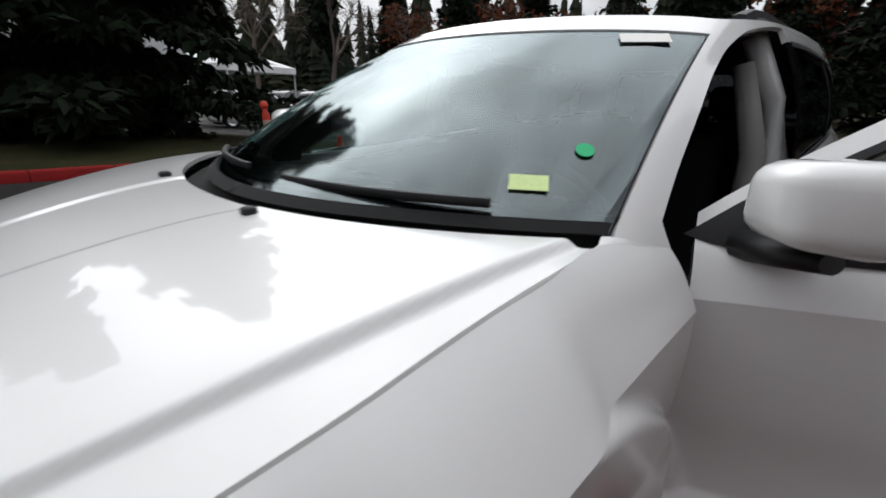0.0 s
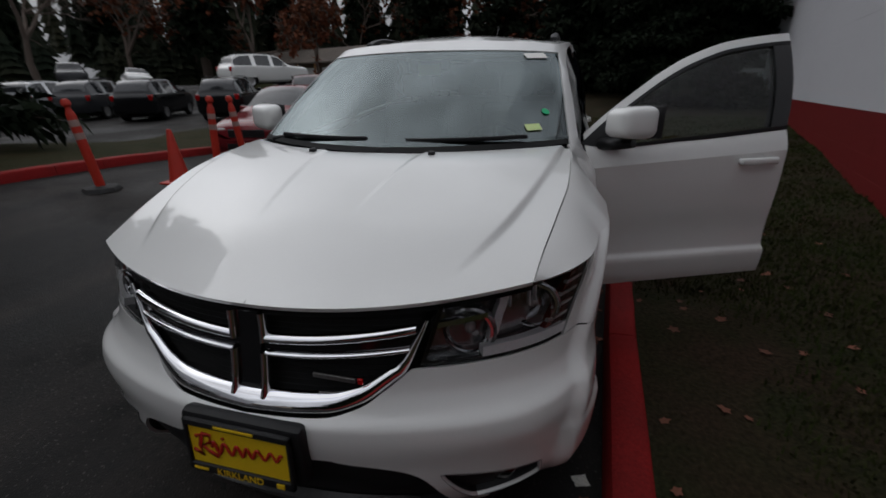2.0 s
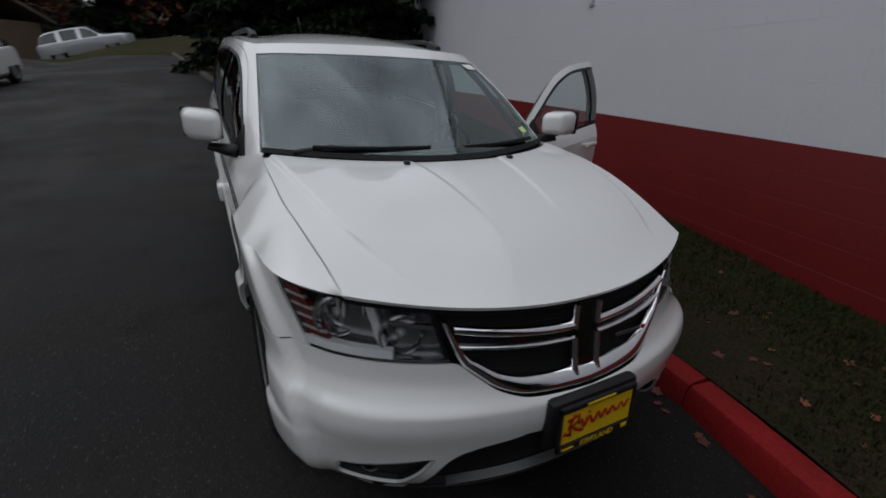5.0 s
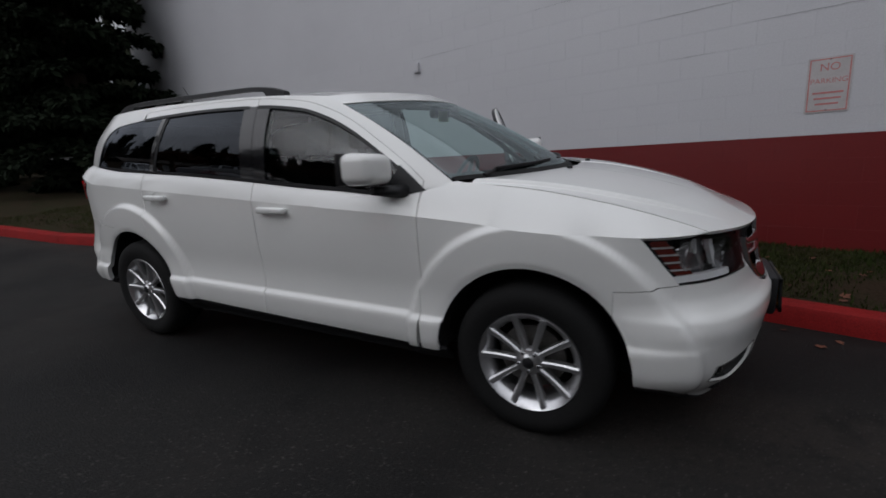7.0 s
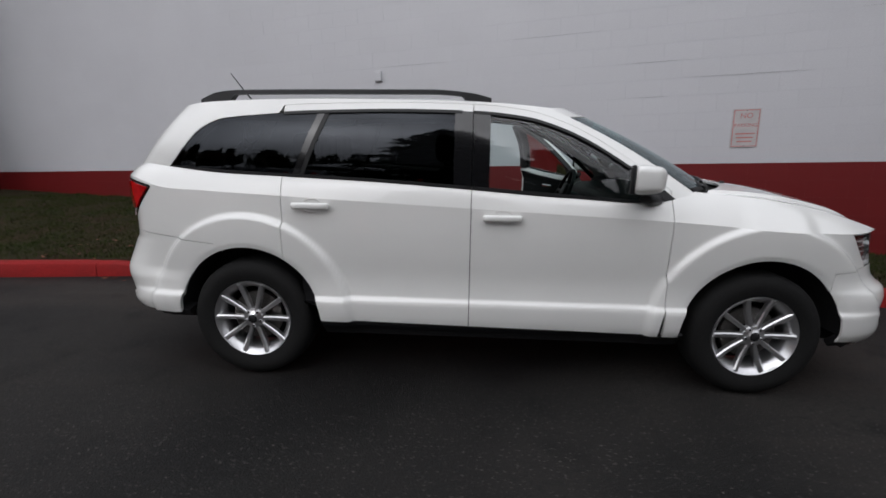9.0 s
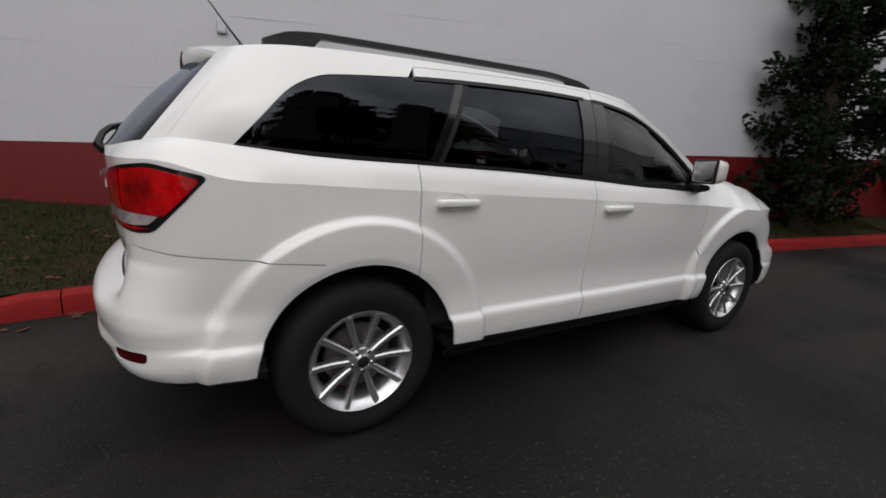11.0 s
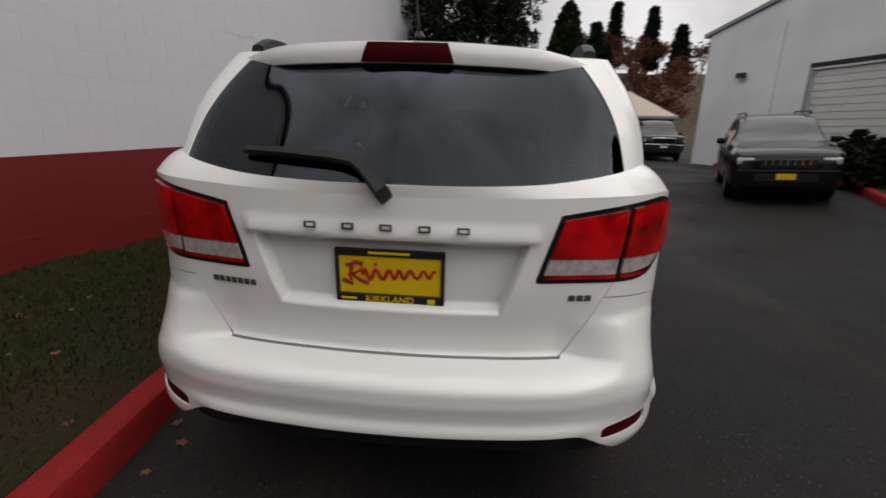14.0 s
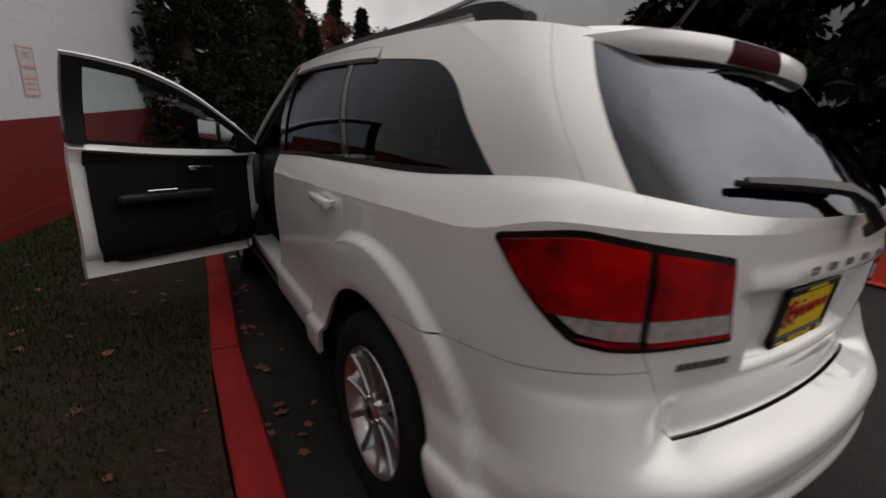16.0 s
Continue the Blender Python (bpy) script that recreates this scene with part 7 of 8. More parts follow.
def workshop():
    """White workshop across the road: long wall with a roll-up door, low gable."""
    ax = Vector((-0.935, -0.355, 0)).normalized()
    ang = math.degrees(math.atan2(ax.y, ax.x))
    b = thing("workshop_building", "white workshop building with a ribbed roll-up door", "building", at=Matrix.Translation((16.7, -9.83, 0.35)) @ pose(0, 0, 0, 0, 0, ang))
    L, D, d0, d1, dh = 24.0, 14.0, 4.6, 8.8, 3.55
    # local x along the front, y to the back, front at y = 0
    for x0, x1, z0, z1 in ((0, d0, -1, 5.4), (d1, L, -1, 5.4), (d0, d1, dh, 5.4)):
        part("front_wall", box_bm(x0, x1, 0.0, 0.25, z0, z1), M_WHITEWALL, b)
    bm = slab([(0, 5.395), (L, 5.395), (L, 6.0), (L * 0.5, 8.2), (0, 5.45)], 0.24)
    part("gable", bm, M_WHITEWALL, b)
    part("end_wall", box_bm(0, 0.25, 0.252, D, -1, 5.4), M_WHITEWALL, b)
    part("end_wall", box_bm(L - 0.25, L, 0.252, D, -1, 5.4), M_WHITEWALL, b)
    part("back_wall", box_bm(0.252, L - 0.252, D - 0.25, D, -1, 5.4), M_WHITEWALL, b)
    bm = slab([(-0.3, 5.4), (L * 0.5, 8.25), (L + 0.3, 5.95), (L + 0.3, 6.1), (L * 0.5, 8.4), (-0.3, 5.55)], D + 0.4, m=Matrix.Translation((0, -0.1, 0)))
    part("roof", bm, mat("grey_roof_edge", (0.22, 0.22, 0.23), 0.7, grain=0.1), b)
    door = part("roll_up_door", box_bm(d0, d1, 0.12, 0.16, -0.3, dh), M_SHUTTER, b, "white ribbed roll-up door")
    n = 15
    for k in range(n):
        z = 0.0 + dh * k / n
        part("door_slat", box_bm(d0 + 0.05, d1 - 0.05, 0.09, 0.119, z + 0.012, z + dh / n - 0.012, 0.008, 1), M_SHUTTER, door)
    for x in (d0 - 0.06, d1 + 0.06):
        part("door_jamb", box_bm(x - 0.06, x + 0.06, -0.03, -0.002, -0.3, dh + 0.08, 0.01, 1), M_CONCRETE, b)
    part("door_head", box_bm(d0 - 0.12, d1 + 0.12, -0.035, -0.003, dh + 0.082, dh + 0.22, 0.01, 1), M_TRIM, b)
    lamp = part("wall_lamp", shade(box_bm(1.7, 2.05, -0.22, -0.002, 3.55, 3.75, 0.03, 2)), M_TRIM, b, "dark wall lamp")
    part("lamp_glass", box_bm(1.74, 2.01, -0.20, -0.04, 3.53, 3.548), M_LAMPCLEAR, lamp)
    for k in range(7):
        part("wall_seam", box_bm(k * 3.4 + 3.3, k * 3.4 + 3.32, -0.004, -0.001, dh + 0.3 if d0 < k * 3.4 + 3.3 < d1 else -1, 5.39), M_CONCRETE, b)


workshop()


def low_block(x, y, z, ang, L, n, seed, label):
    """Long low garages with shallow roof, pale doors and posts."""
    rng3 = random.Random(seed)
    b = thing("garage_block", label, "building", "low garage blocks", at=Matrix.Translation((x, y, z)) @ pose(0, 0, 0, 0, 0, ang))
    part("wall", box_bm(-L / 2, L / 2, 0, 5, -1, 2.5), M_SIDING, b)
    bm = slab([(-0.7, 2.45), (2.5, 3.7), (5.7, 2.45), (5.7, 2.6), (2.5, 3.9), (-0.7, 2.6)], L + 1.0, m=pose(L / 2 + 0.5, 0, 0, 0, 0, 90))
    part("roof", bm, M_ROOFING, b)
    for k in range(n):
        xx = -L / 2 + L * (k + 0.5) / n
        w = L / n * 0.36
        if rng3.random() < 0.75:
            part("garage_door", box_bm(xx - w, xx + w, -0.05, -0.002, 0, 2.1, 0.02, 1), M_SHUTTER if rng3.random() < 0.7 else M_SIDING, b)
        else:
            wd = part("window", box_bm(xx - w * 0.7, xx + w * 0.7, -0.04, -0.002, 0.9, 2.0), M_SHUTTER, b)
            part("pane", box_bm(xx - w * 0.62, xx + w * 0.62, -0.046, -0.041, 0.97, 1.93), M_WIN, wd)
        part("post", box_bm(xx - L / n / 2 - 0.07, xx - L / n / 2 + 0.07, -0.6, -0.46, -0.5, 2.46), mat("ochre_post", (0.28, 0.15, 0.05), 0.8, grain=0.2) if k == 0 else bpy.data.materials["ochre_post"], b)


low_block(-43, -30, gz(-43, -30) - 0.1, 62, 42, 14, 5, "long low brown garages with pale doors under a shingle roof")
bpy.data.materials["ochre_post"].name = "ochre_post_1"
low_block(-66, 4, gz(-66, 4) + 0.4, 86, 30, 9, 6, "long low brown garages with pale doors under a shingle roof")

# tan hipped roof of a shelter past the truck
sh = thing("shelter", "tan hip-roofed shelter beyond the parked truck", "building", at=Matrix.Translation((33.7, -11.1, gz(33.7, -11.1) - 0.4)) @ pose(0, 0, 0, 0, 0, -15))
bm = bmesh.new()
vs = [bm.verts.new(c) for c in ((-3, -4.0, 2.9), (3, -4.0, 2.9), (3, 4.0, 2.9), (-3, 4.0, 2.9), (0, -0.6, 4.9), (0, 0.6, 4.9))]
for f in ((0, 1, 4), (1, 2, 5, 4), (2, 3, 5), (3, 0, 4, 5), (3, 2, 1, 0)):
    bm.faces.new([vs[k] for k in f])
bmesh.ops.recalc_face_normals(bm, faces=bm.faces)
part("roof", bm, mat("tan_roof", (0.42, 0.36, 0.28), 0.8, grain=0.15, grain_size=0.1), sh)
part("fascia", box_bm(-3.05, 3.05, -4.05, 4.05, 2.72, 2.9), M_CONCRETE, sh)
for x in (-2.8, 2.8):
    for y in (-3.8, 3.8):
        part("post", box_bm(x - 0.1, x + 0.1, y - 0.1, y + 0.1, -0.5, 2.72), M_CONCRETE, sh)

# white canopy tent
tn = thing("canopy_tent", "white pop-up canopy tent on thin metal legs", "tent", at=Matrix.Translation((-8.3, -21.3, gz(-8.3, -21.3))) @ pose(0, 0, 0, 0, 0, 25) @ Matrix.Scale(1.15, 4))
M_CANVAS = mat("white_tent_cloth", (0.74, 0.74, 0.73), 0.8, grain=0.05, grain_size=0.02, patch=0.15, patch_size=0.6)
bm = bmesh.new()
a = [bm.verts.new(c) for c in ((-1.9, -1.9, 2.15), (1.9, -1.9, 2.15), (1.9, 1.9, 2.15), (-1.9, 1.9, 2.15))]
m2 = [bm.verts.new(c) for c in ((-0.9, -0.9, 2.55), (0.9, -0.9, 2.55), (0.9, 0.9, 2.55), (-0.9, 0.9, 2.55))]
top = bm.verts.new((0, 0, 3.1))
low_ = [bm.verts.new((v.co.x, v.co.y, 1.92)) for v in a]
for k in range(4):
    j = (k + 1) % 4
    bm.faces.new((a[k], a[j], m2[j], m2[k]))
    bm.faces.new((m2[k], m2[j], top))
    bm.faces.new((low_[k], low_[j], a[j], a[k]))
part("canopy", bm, M_CANVAS, tn)
for x in (-1.85, 1.85):
    for y in (-1.85, 1.85):
        part("leg", box_bm(x - 0.022, x + 0.022, y - 0.022, y + 0.022, 0, 2.1), M_ALLOY, tn)

# ---- delineator posts, cone, sign post ----
M_ORANGE = mat("red_orange_plastic", (0.50, 0.026, 0.010), 0.5, grain=0.08, grain_size=0.01, patch=0.2, patch_size=0.1)
M_REFLECT = mat("silver_reflective_band", (0.40, 0.28, 0.25), 0.35, 0.2, grain=0.15, grain_size=0.01)
M_RUBBER = mat("black_rubber_base", (0.018, 0.018, 0.018), 0.8, grain=0.3, grain_size=0.01)


def delineator(x, y, tilt, turn):
    t = thing("traffic_post", "red-orange delineator post with silver bands on a black rubber base", "traffic post", "traffic posts", at=Matrix.Translation((x, y, gz(x, y))))
    bm = revolve([(0.0, 0.06), (0.10, 0.06), (0.19, 0.045), (0.22, 0.0)], 8, "z")
    part("base", shade(bm, 30), M_RUBBER, t)
    tm = pose(0, 0, 0.03, tilt, 0, turn)
    bm = revolve([(0.052, 0.0), (0.050, 0.86), (0.046, 0.90), (0.030, 0.935), (0.030, 0.97), (0.048, 0.99), (0.048, 1.03), (0.03, 1.06), (0.0, 1.065)], 20, "z", m=tm)
    part("post", shade(bm, 35), M_ORANGE, t)
    for h in (0.60, 0.75):
        bm = revolve([(0.0525, h), (0.0522, h + 0.075)], 20, "z", m=tm)
        part("reflective_band", shade(bm, 60), M_REFLECT, t)


for x, y, a, b in ((-2.42, -4.78, 5, 40), (-3.80, -4.22, 4, 200), (-4.58, -4.34, 5, 60)):
    delineator(x, y, a, b)
cone = thing("traffic_cone", "plain orange traffic cone standing on the asphalt", "traffic cone", at=Matrix.Translation((-3.08, -4.22, gz(-3.08, -4.22))))
part("base", box_bm(-0.18, 0.18, -0.18, 0.18, 0, 0.03, 0.01, 1), M_ORANGE, cone)
part("body", shade(revolve([(0.135, 0.03), (0.125, 0.06), (0.03, 0.68), (0.024, 0.70), (0.0, 0.70)], 28, "z"), 40), M_ORANGE, cone)

sg = thing("sign_post", "small grey sign plate on a weathered wooden post", "sign", at=Matrix.Translation((1.42, -9.25, gz(1.42, -9.25) + 0.1)))
part("post", box_bm(-0.05, 0.05, -0.05, 0.05, -0.2, 2.1, 0.008, 1), mat("weathered_post_wood", (0.10, 0.065, 0.045), 0.9, grain=0.3, grain_size=0.02), sg)
part("plate", box_bm(-0.20, 0.20, 0.052, 0.058, 1.48, 2.08, 0.002, 1), mat("grey_sign_face", (0.36, 0.36, 0.36), 0.5, grain=0.1), sg)
rp = thing("bollard_post", "short red timber post by the bend", "post", at=Matrix.Translation((20.5, -3.0, lawn_z(20.5, -3.0))))
part("post", box_bm(-0.12, 0.12, -0.12, 0.12, -0.2, 1.5, 0.02, 1), M_KERB, rp)
part("cap", box_bm(-0.17, 0.17, -0.17, 0.17, 1.5, 1.75, 0.02, 1), M_KERB, rp)


# ---- parked vehicles ----
def paint(name, c, metal=0.0):
    return mat(name, c, 0.14, metal, coat=0.2, spec=0.25, grain=0.02, grain_size=0.01, patch=0.06, patch_size=0.5)


P_RED, P_BLACK, P_SILVER, P_DARK, P_BROWN = paint("dark_red_paint", (0.17, 0.018, 0.022)), paint("black_paint", (0.010, 0.010, 0.011)), paint("silver_paint", (0.45, 0.46, 0.47), 0.4), paint("charcoal_paint", (0.030, 0.031, 0.034)), paint("maroon_paint", (0.08, 0.012, 0.014))
SHAPES = {
    # along, half width, bottom, belt, top, top half width
    "saloon": (4.25, [(0, .62, .30, .62, .62, .60), (.06, .74, .22, .68, .70, .66), (.35, .82, .20, .76, .80, .72), (1.0, .84, .20, .84, .90, .74), (1.22, .84, .20, .88, .95, .72), (1.75, .84, .20, .92, 1.33, .58), (2.1, .84, .20, .93, 1.43, .56), (2.7, .84, .20, .94, 1.44, .56), (3.15, .84, .20, .95, 1.38, .55), (3.62, .83, .20, .96, 1.04, .64), (4.0, .80, .22, .92, .99, .66), (4.2, .72, .26, .84, .90, .62), (4.25, .62, .34, .76, .80, .56)]),
    "suv": (4.65, [(0, .70, .36, .80, .80, .68), (.06, .80, .28, .88, .92, .74), (.35, .90, .26, .96, 1.02, .78), (1.05, .92, .26, 1.02, 1.09, .80), (1.25, .92, .26, 1.04, 1.14, .78), (1.85, .92, .26, 1.07, 1.58, .66), (2.2, .92, .26, 1.08, 1.66, .65), (3.0, .92, .26, 1.10, 1.69, .65), (3.9, .91, .26, 1.12, 1.66, .64), (4.3, .89, .28, 1.12, 1.52, .62), (4.5, .86, .30, 1.08, 1.14, .70), (4.62, .80, .34, .96, 1.0, .70), (4.65, .70, .40, .86, .90, .62)]),
    "pickup": (5.6, [(0, .80, .45, 1.0, 1.0, .78), (.06, .92, .38, 1.10, 1.14, .84), (.4, .98, .36, 1.16, 1.22, .86), (1.2, 1.0, .36, 1.20, 1.27, .86), (1.4, 1.0, .36, 1.22, 1.32, .84), (1.9, 1.0, .36, 1.24, 1.84, .72), (2.2, 1.0, .36, 1.25, 1.92, .71), (3.3, 1.0, .36, 1.25, 1.92, .71), (3.55, 1.0, .36, 1.25, 1.80, .70), (3.62, 1.0, .38, 1.22, 1.26, .90), (5.4, .98, .42, 1.22, 1.26, .90), (5.58, .94, .46, 1.18, 1.22, .88), (5.6, .85, .5, 1.1, 1.12, .8)]),
}


def parked_car(kind, x, y, heading, material, label, lights=True, rails=False, size=1.0):
    """A parked vehicle: lofted body, glass house, lamps, wheels. Its nose points along heading."""
    L, st = SHAPES[kind]
    c, s = math.cos(radians(heading)), math.sin(radians(heading))
    zf, zb = gz(x + c * L * 0.3, y + s * L * 0.3), gz(x - c * L * 0.3, y - s * L * 0.3)
    pitch = math.degrees(math.atan2(zf - zb, L * 0.6))
    zl, zr = gz(x - s * 0.8, y + c * 0.8), gz(x + s * 0.8, y - c * 0.8)
    roll = math.degrees(math.atan2(zl - zr, 1.6))
    z0 = min((zf + zb) / 2, (zl + zr) / 2)
    t = thing({"saloon": "saloon_car", "suv": "parked_suv", "pickup": "pickup_truck"}[kind], label, "car" if kind != "pickup" else "truck", at=Matrix.Translation((x, y, z0)) @ pose(0, 0, 0, 0, 0, heading) @ pose(0, 0, 0, roll, -pitch, 0) @ Matrix.Scale(size, 4))
    fine = np.unique(np.concatenate([np.linspace(a[0], b[0], 5) for a, b in zip(st, st[1:])]))
    cols = [fn([(r[0], r[k]) for r in st]) for k in range(1, 6)]
    bins = {"body": bmesh.new(), "glass": bmesh.new()}
    rows = []
    for q in fine:
        w, lo, belt, top, tw = (float(f(q)) for f in cols)
        glassy = top - belt > 0.17
        wb = w * 0.93
        wt = tw if glassy else min(wb * 0.97, max(tw, wb * 0.80))
        rows.append((q, glassy, [(0, lo), (w * 0.86, lo), (w * 0.97, lo + 0.10), (w, lo + 0.28), (w * 0.995, belt - 0.12), (w * 0.97, belt - 0.03), (wb, belt), (wt + 0.015, top - 0.075 if glassy else top - 0.02), (wt - 0.03, top - 0.025 if glassy else top - 0.01), (wt * 0.6, top + 0.008), (0, top + 0.015)]))
    whl = (0.80, L - 0.86) if kind == "saloon" else ((0.92, L - 0.98) if kind == "suv" else (1.0, L - 1.25))
    R = {"saloon": 0.30, "suv": 0.36, "pickup": 0.39}[kind]
    for sgn in both:
        for (q0, g0, A), (q1, g1, B) in zip(rows, rows[1:]):
            for j in range(len(A) - 1):
                quad = [(L / 2 - q0, sgn * A[j][0], A[j][1]), (L / 2 - q1, sgn * B[j][0], B[j][1]), (L / 2 - q1, sgn * B[j + 1][0], B[j + 1][1]), (L / 2 - q0, sgn * A[j + 1][0], A[j + 1][1])]
                qm = (q0 + q1) / 2
                if j < 4 and any(abs(qm - w) < R + 0.035 for w in whl) and j in (1, 2) and A[j][1] < R * 1.9:
                    continue
                steep = abs(B[-1][1] - A[-1][1]) > 0.55 * (q1 - q0) * 0.6 and (g0 or g1)
                isglass = (j == 6 and g0 and g1 and not any(abs(qm - p) < 0.05 for p in ((2.45, ) if kind != "suv" else (2.35, 3.3)))) or (j >= 7 and steep and abs(A[-1][1] - B[-1][1]) > 0.02 and j >= 8)
                b = bins["glass" if isglass else "body"]
                vs_ = [b.verts.new(p) for p in (quad if sgn > 0 else quad[::-1])]
                try:
                    f = b.faces.new(vs_)
                    f.smooth = True
                except ValueError:
                    pass
        for end, flip in ((rows[0], False), (rows[-1], True)):
            q, _, A = end
            vs_ = [bins["body"].verts.new((L / 2 - q, sgn * p[0], p[1])) for p in A]
            bins["body"].faces.new(vs_ if (sgn > 0) != flip else vs_[::-1])
    for b in bins.values():
        bmesh.ops.remove_doubles(b, verts=b.verts, dist=0.0008)
        bmesh.ops.recalc_face_normals(b, faces=b.faces)
    part("body", shade(bins["body"], 32), material, t)
    part("glasshouse", bins["glass"], M_WIN, t)
    part("floor_pan", box_bm(-L / 2 + 0.25, L / 2 - 0.25, -0.62, 0.62, 0.18, 0.42), M_GAP, t)
    w0 = float(cols[0](0.4))
    for q in whl:
        for sgn in both:
            m = Matrix.Translation((L / 2 - q, sgn * (w0 - 0.01), R)) @ Matrix.Diagonal((1, sgn, 1, 1))
            wb = part("wheel", shade(revolve([(R * 0.62, -0.2), (R * 0.95, -0.2), (R, -0.16), (R, -0.04), (R * 0.95, 0.0), (R * 0.64, 0.004), (R * 0.62, -0.03)], 28, "y", m=m), 50), M_TYRE, t)
            rim = revolve([(0.0, -0.02), (0.05, -0.012), (R * 0.3, -0.03), (R * 0.55, -0.012), (R * 0.63, 0.0), (R * 0.63, -0.05)], 28, "y", m=m)
            part("rim", shade(rim, 40), M_ALLOY, wb)
            part("arch", shade(revolve([(R + 0.045, 0.0), (R + 0.05, -0.35), (0.0, -0.35)], 20, "y", m=m, a0=0, a1=math.pi), 40), M_GAP, wb)
    if lights:
        wl = float(cols[0](0.06))
        zl_ = {"saloon": 0.60, "suv": 0.80, "pickup": 0.95}[kind]
        for sgn in both:
            part("headlamp", shade(box_bm(L / 2 - 0.24, L / 2 - 0.015, sgn * (wl - 0.16) - 0.15, sgn * (wl - 0.16) + 0.15, zl_ - 0.065, zl_ + 0.075, 0.035, 2)), M_LAMPCLEAR, t)
            part("tail_lamp", shade(box_bm(-L / 2 + 0.0, -L / 2 + 0.2, sgn * (wl - 0.06) - 0.08, sgn * (wl - 0.06) + 0.08, zl_ + 0.05, zl_ + 0.28, 0.03, 2)), M_RED, t)
            part("wing_mirror", shade(box_bm(L / 2 - 1.72, L / 2 - 1.58, sgn * (w0 + 0.09) - 0.09, sgn * (w0 + 0.09) + 0.09, zl_ + 0.28, zl_ + 0.42, 0.04, 2)), material, t)
        tall = 0.16 if kind == "pickup" else 0.0
        g_ = part("grille", shade(box_bm(L / 2 - 0.1, L / 2 + 0.004, -wl * 0.55, wl * 0.55, zl_ - 0.13 - tall, zl_ + 0.05 + tall * 0.6, 0.02, 1)), M_TRIM if kind != "pickup" else M_CHROME, t)
        for k in range(7 if kind == "suv" else 3):
            if kind == "suv":
                yy = (k - 3) * wl * 0.14
                part("grille_slot", box_bm(L / 2 + 0.0042, L / 2 + 0.010, yy - 0.012, yy + 0.012, zl_ - 0.06, zl_ + 0.03), M_CHROME, g_)
            else:
                zz = zl_ - 0.10 - tall * 0.6 + (0.06 + tall * 0.5) * k
                part("grille_slot", box_bm(L / 2 + 0.0042, L / 2 + 0.010, -wl * 0.46, wl * 0.46, zz - 0.010, zz + 0.010), M_TRIM, g_)
        part("lower_grille", shade(box_bm(L / 2 - 0.1, L / 2 + 0.006, -wl * 0.62, wl * 0.62, zl_ - 0.38, zl_ - 0.22, 0.02, 1)), M_TRIM, t)
        part("plate", box_bm(L / 2 + 0.007, L / 2 + 0.014, -0.15, 0.15, zl_ - 0.33, zl_ - 0.22), M_YELLOW if material in (P_BLACK,) else M_STICKER, t)
        part("bumper_strip", shade(box_bm(L / 2 - 0.3, L / 2 + 0.012, -wl * 0.96, wl * 0.96, zl_ - 0.20, zl_ - 0.15, 0.02, 2)), M_CHROME if kind == "pickup" else M_TRIM if material is P_BLACK else material, t)
    if rails:
        for sgn in both:
            part("roof_rail", tube([(0.4, sgn * 0.56, 1.66), (0.35, sgn * 0.57, 1.72), (-1.3, sgn * 0.57, 1.74), (-1.5, sgn * 0.56, 1.66)], 0.018, 6), M_TRIM, t)
    return t


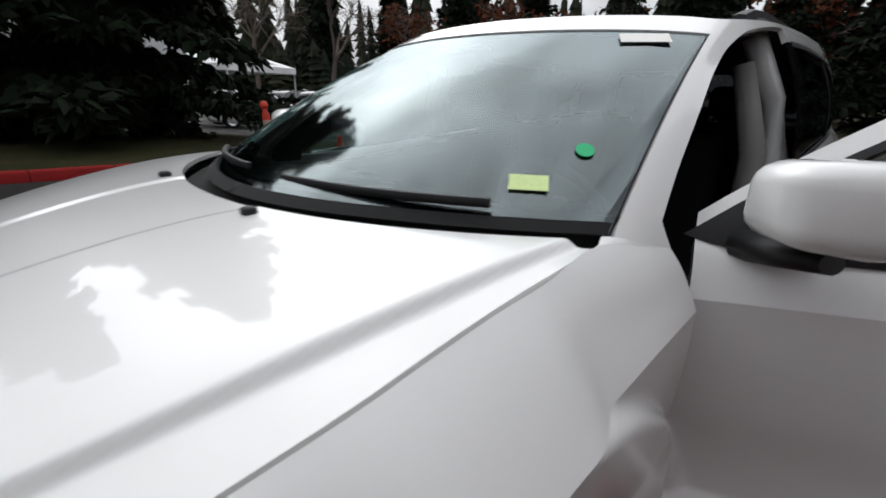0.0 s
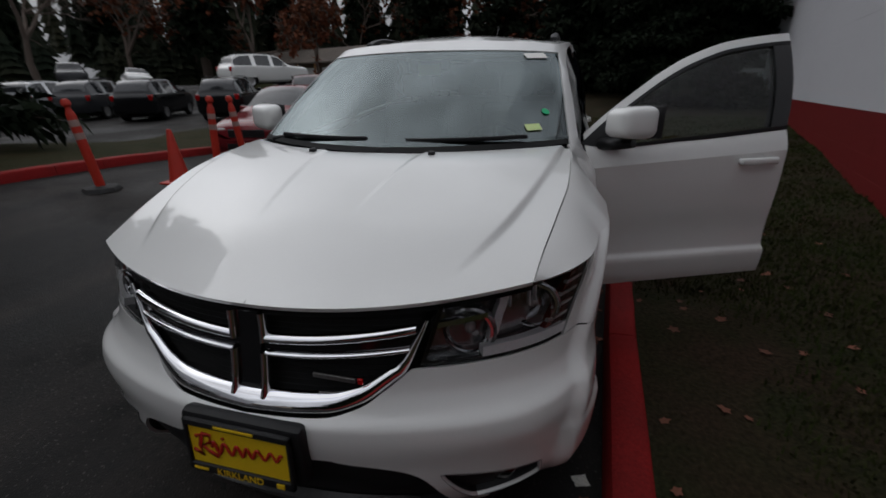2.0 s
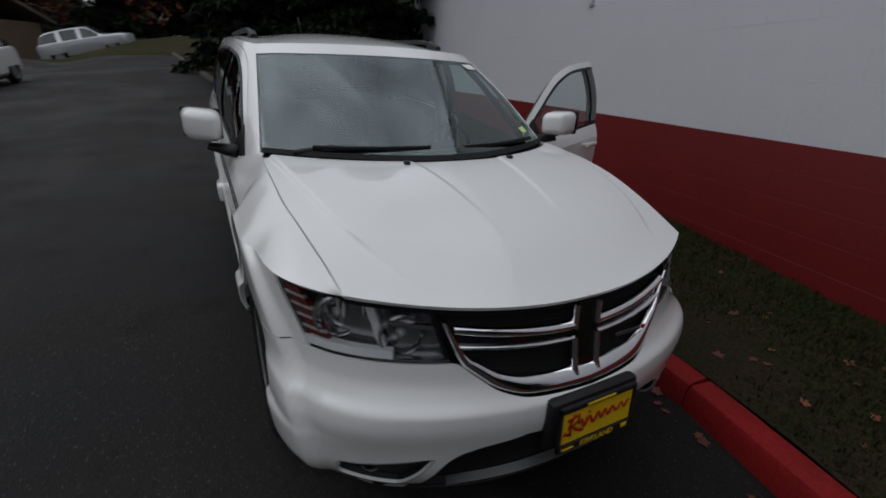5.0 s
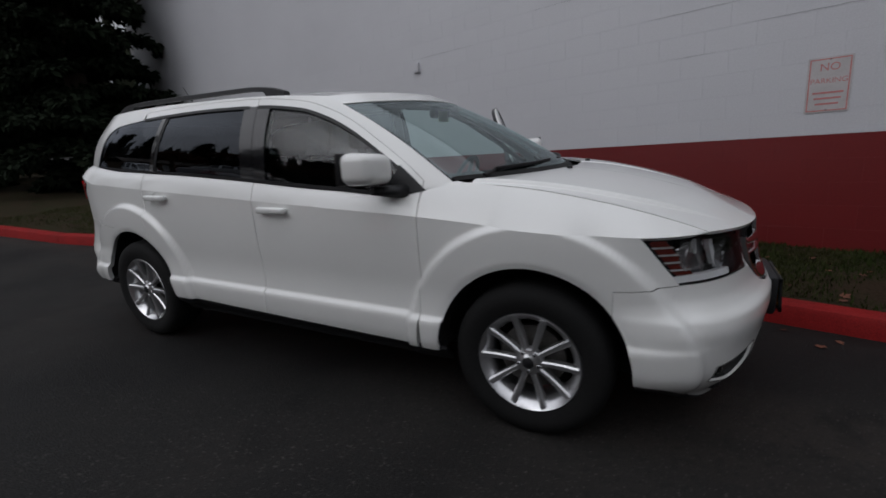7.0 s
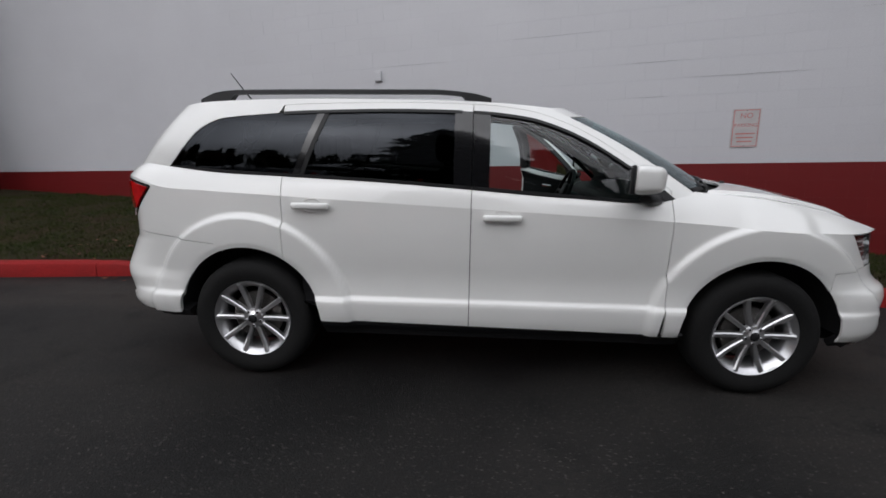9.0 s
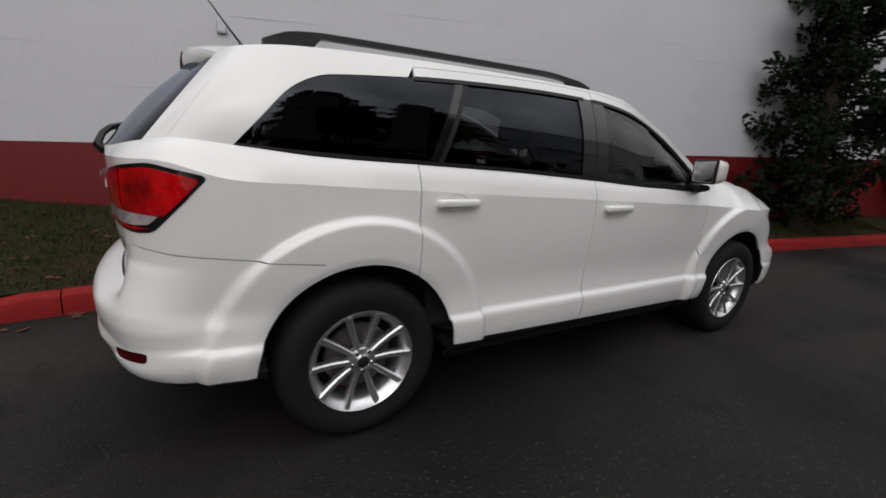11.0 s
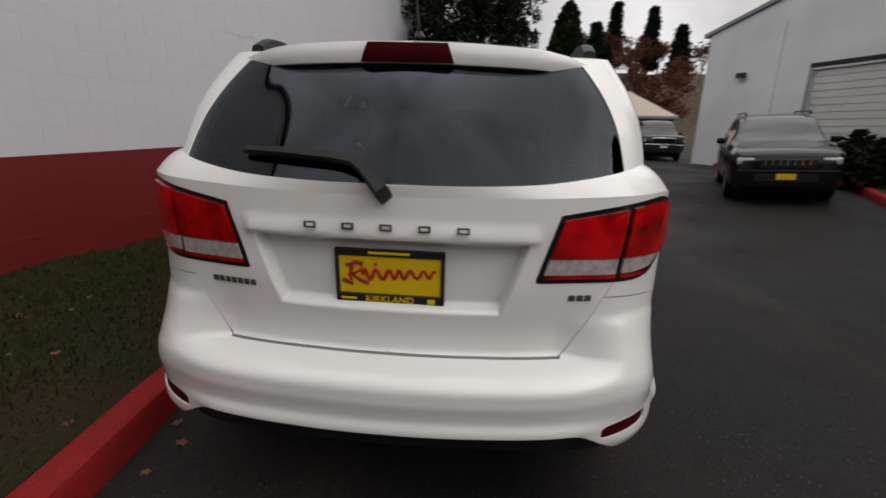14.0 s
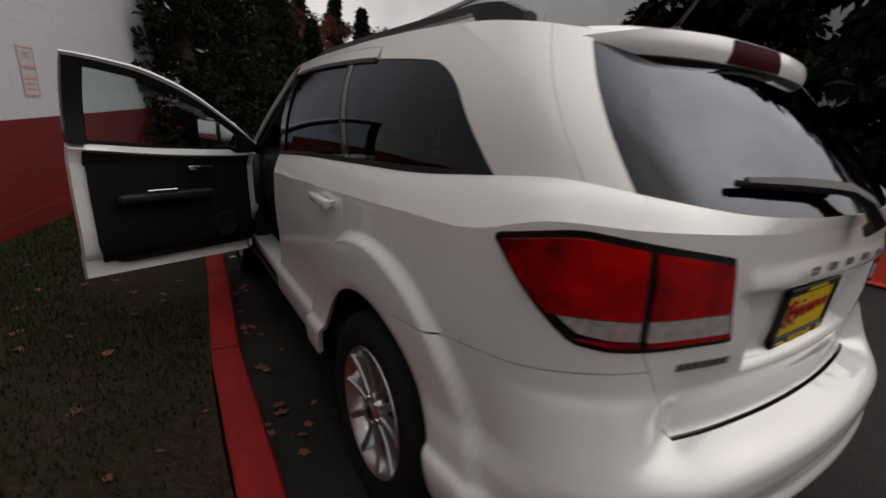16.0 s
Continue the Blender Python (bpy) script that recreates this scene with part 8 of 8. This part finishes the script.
parked_car("saloon", -7.35, -5.2, 8, P_RED, "dark red saloon car parked beside the grass island", size=0.91)
parked_car("suv", 4.8, -6.1, 157, P_BLACK, "glossy black crossover with a yellow dealer plate", rails=True, size=0.89)
parked_car("pickup", 20.5, -9.3, 172, P_DARK, "dark pickup truck with a bright chrome grille")
parked_car("suv", -19.0, -14.0, 155, M_WHITE, "white off-road wagon on the raised terrace", rails=True, size=0.89)
parked_car("suv", -14.6, -8.9, 30, P_BROWN, "maroon wagon beyond the dark red saloon", size=0.89)
parked_car("suv", -15.8, -6.6, -6, M_WHITE, "white boxy off-road wagon facing the road", size=0.89)
for k, (x, y, hd, mt, lb) in enumerate(((-13.85, -11.9, 204, P_BLACK, "black crossover in the car park row"), (-13.5, -15.3, 204, P_BLACK, "black crossover with bright roof rails in the car park row"), (-13.5, -18.2, 203, P_DARK, "charcoal crossover in the car park row"),
                                     (-13.4, -21.0, 202, P_SILVER, "silver crossover in the car park row"), (-13.2, -23.8, 202, P_DARK, "charcoal crossover in the car park row"), (-12.9, -26.6, 202, P_SILVER, "silver crossover in the car park row"),
                                     (-8.2, -18.0, 165, M_WHITE, "white off-road wagon near the canopy tent"))):
    parked_car("suv", x, y, hd, mt, lb, rails=k % 2 == 0, size=0.87)
for k, (x, y, hd, mt) in enumerate(((-30, -24, 60, P_SILVER), (-30.5, -20.5, 62, M_WHITE), (-31, -14, 70, P_RED), (-33, -6, 80, P_SILVER), (-27, -31, 55, M_WHITE), (-24.5, -34, 55, P_DARK))):
    parked_car("suv" if k % 2 else "saloon", x, y, hd, mt, ("white", "silver", "dark red", "silver", "white", "charcoal")[(1, 0, 2, 3, 4, 5)[k]] + " car parked far off before the garages", lights=False)

# crumpled scrap of paper by the kerb
bm = bmesh.new()
rng9 = random.Random(9)
nets = [[bm.verts.new((0.012 * i + rng9.uniform(-0.003, 0.003), 0.014 * j + rng9.uniform(-0.003, 0.003), rng9.uniform(0.004, 0.012))) for j in range(5)] for i in range(5)]
for i in range(4):
    for j in range(4):
        bm.faces.new((nets[i][j], nets[i + 1][j], nets[i + 1][j + 1], nets[i][j + 1]))
bmesh.ops.solidify(bm, geom=bm.faces[:], thickness=0.002)
scrap = part("paper_scrap", bm, M_STICKER)
scrap.matrix_world = Matrix.Translation((0.37, 0.885, gz(0.39, 0.906))) @ pose(0, 0, 0, 0, 0, 20)
tagged(scrap, "small crumpled white paper scrap on the asphalt", "litter")

# ---- the wall's nearest blocks, one by one ----
for key, x, y, z in singles:
    ob = new("block", me_block[key])
    ob.parent = wall
    ob.location = (x, y, z)
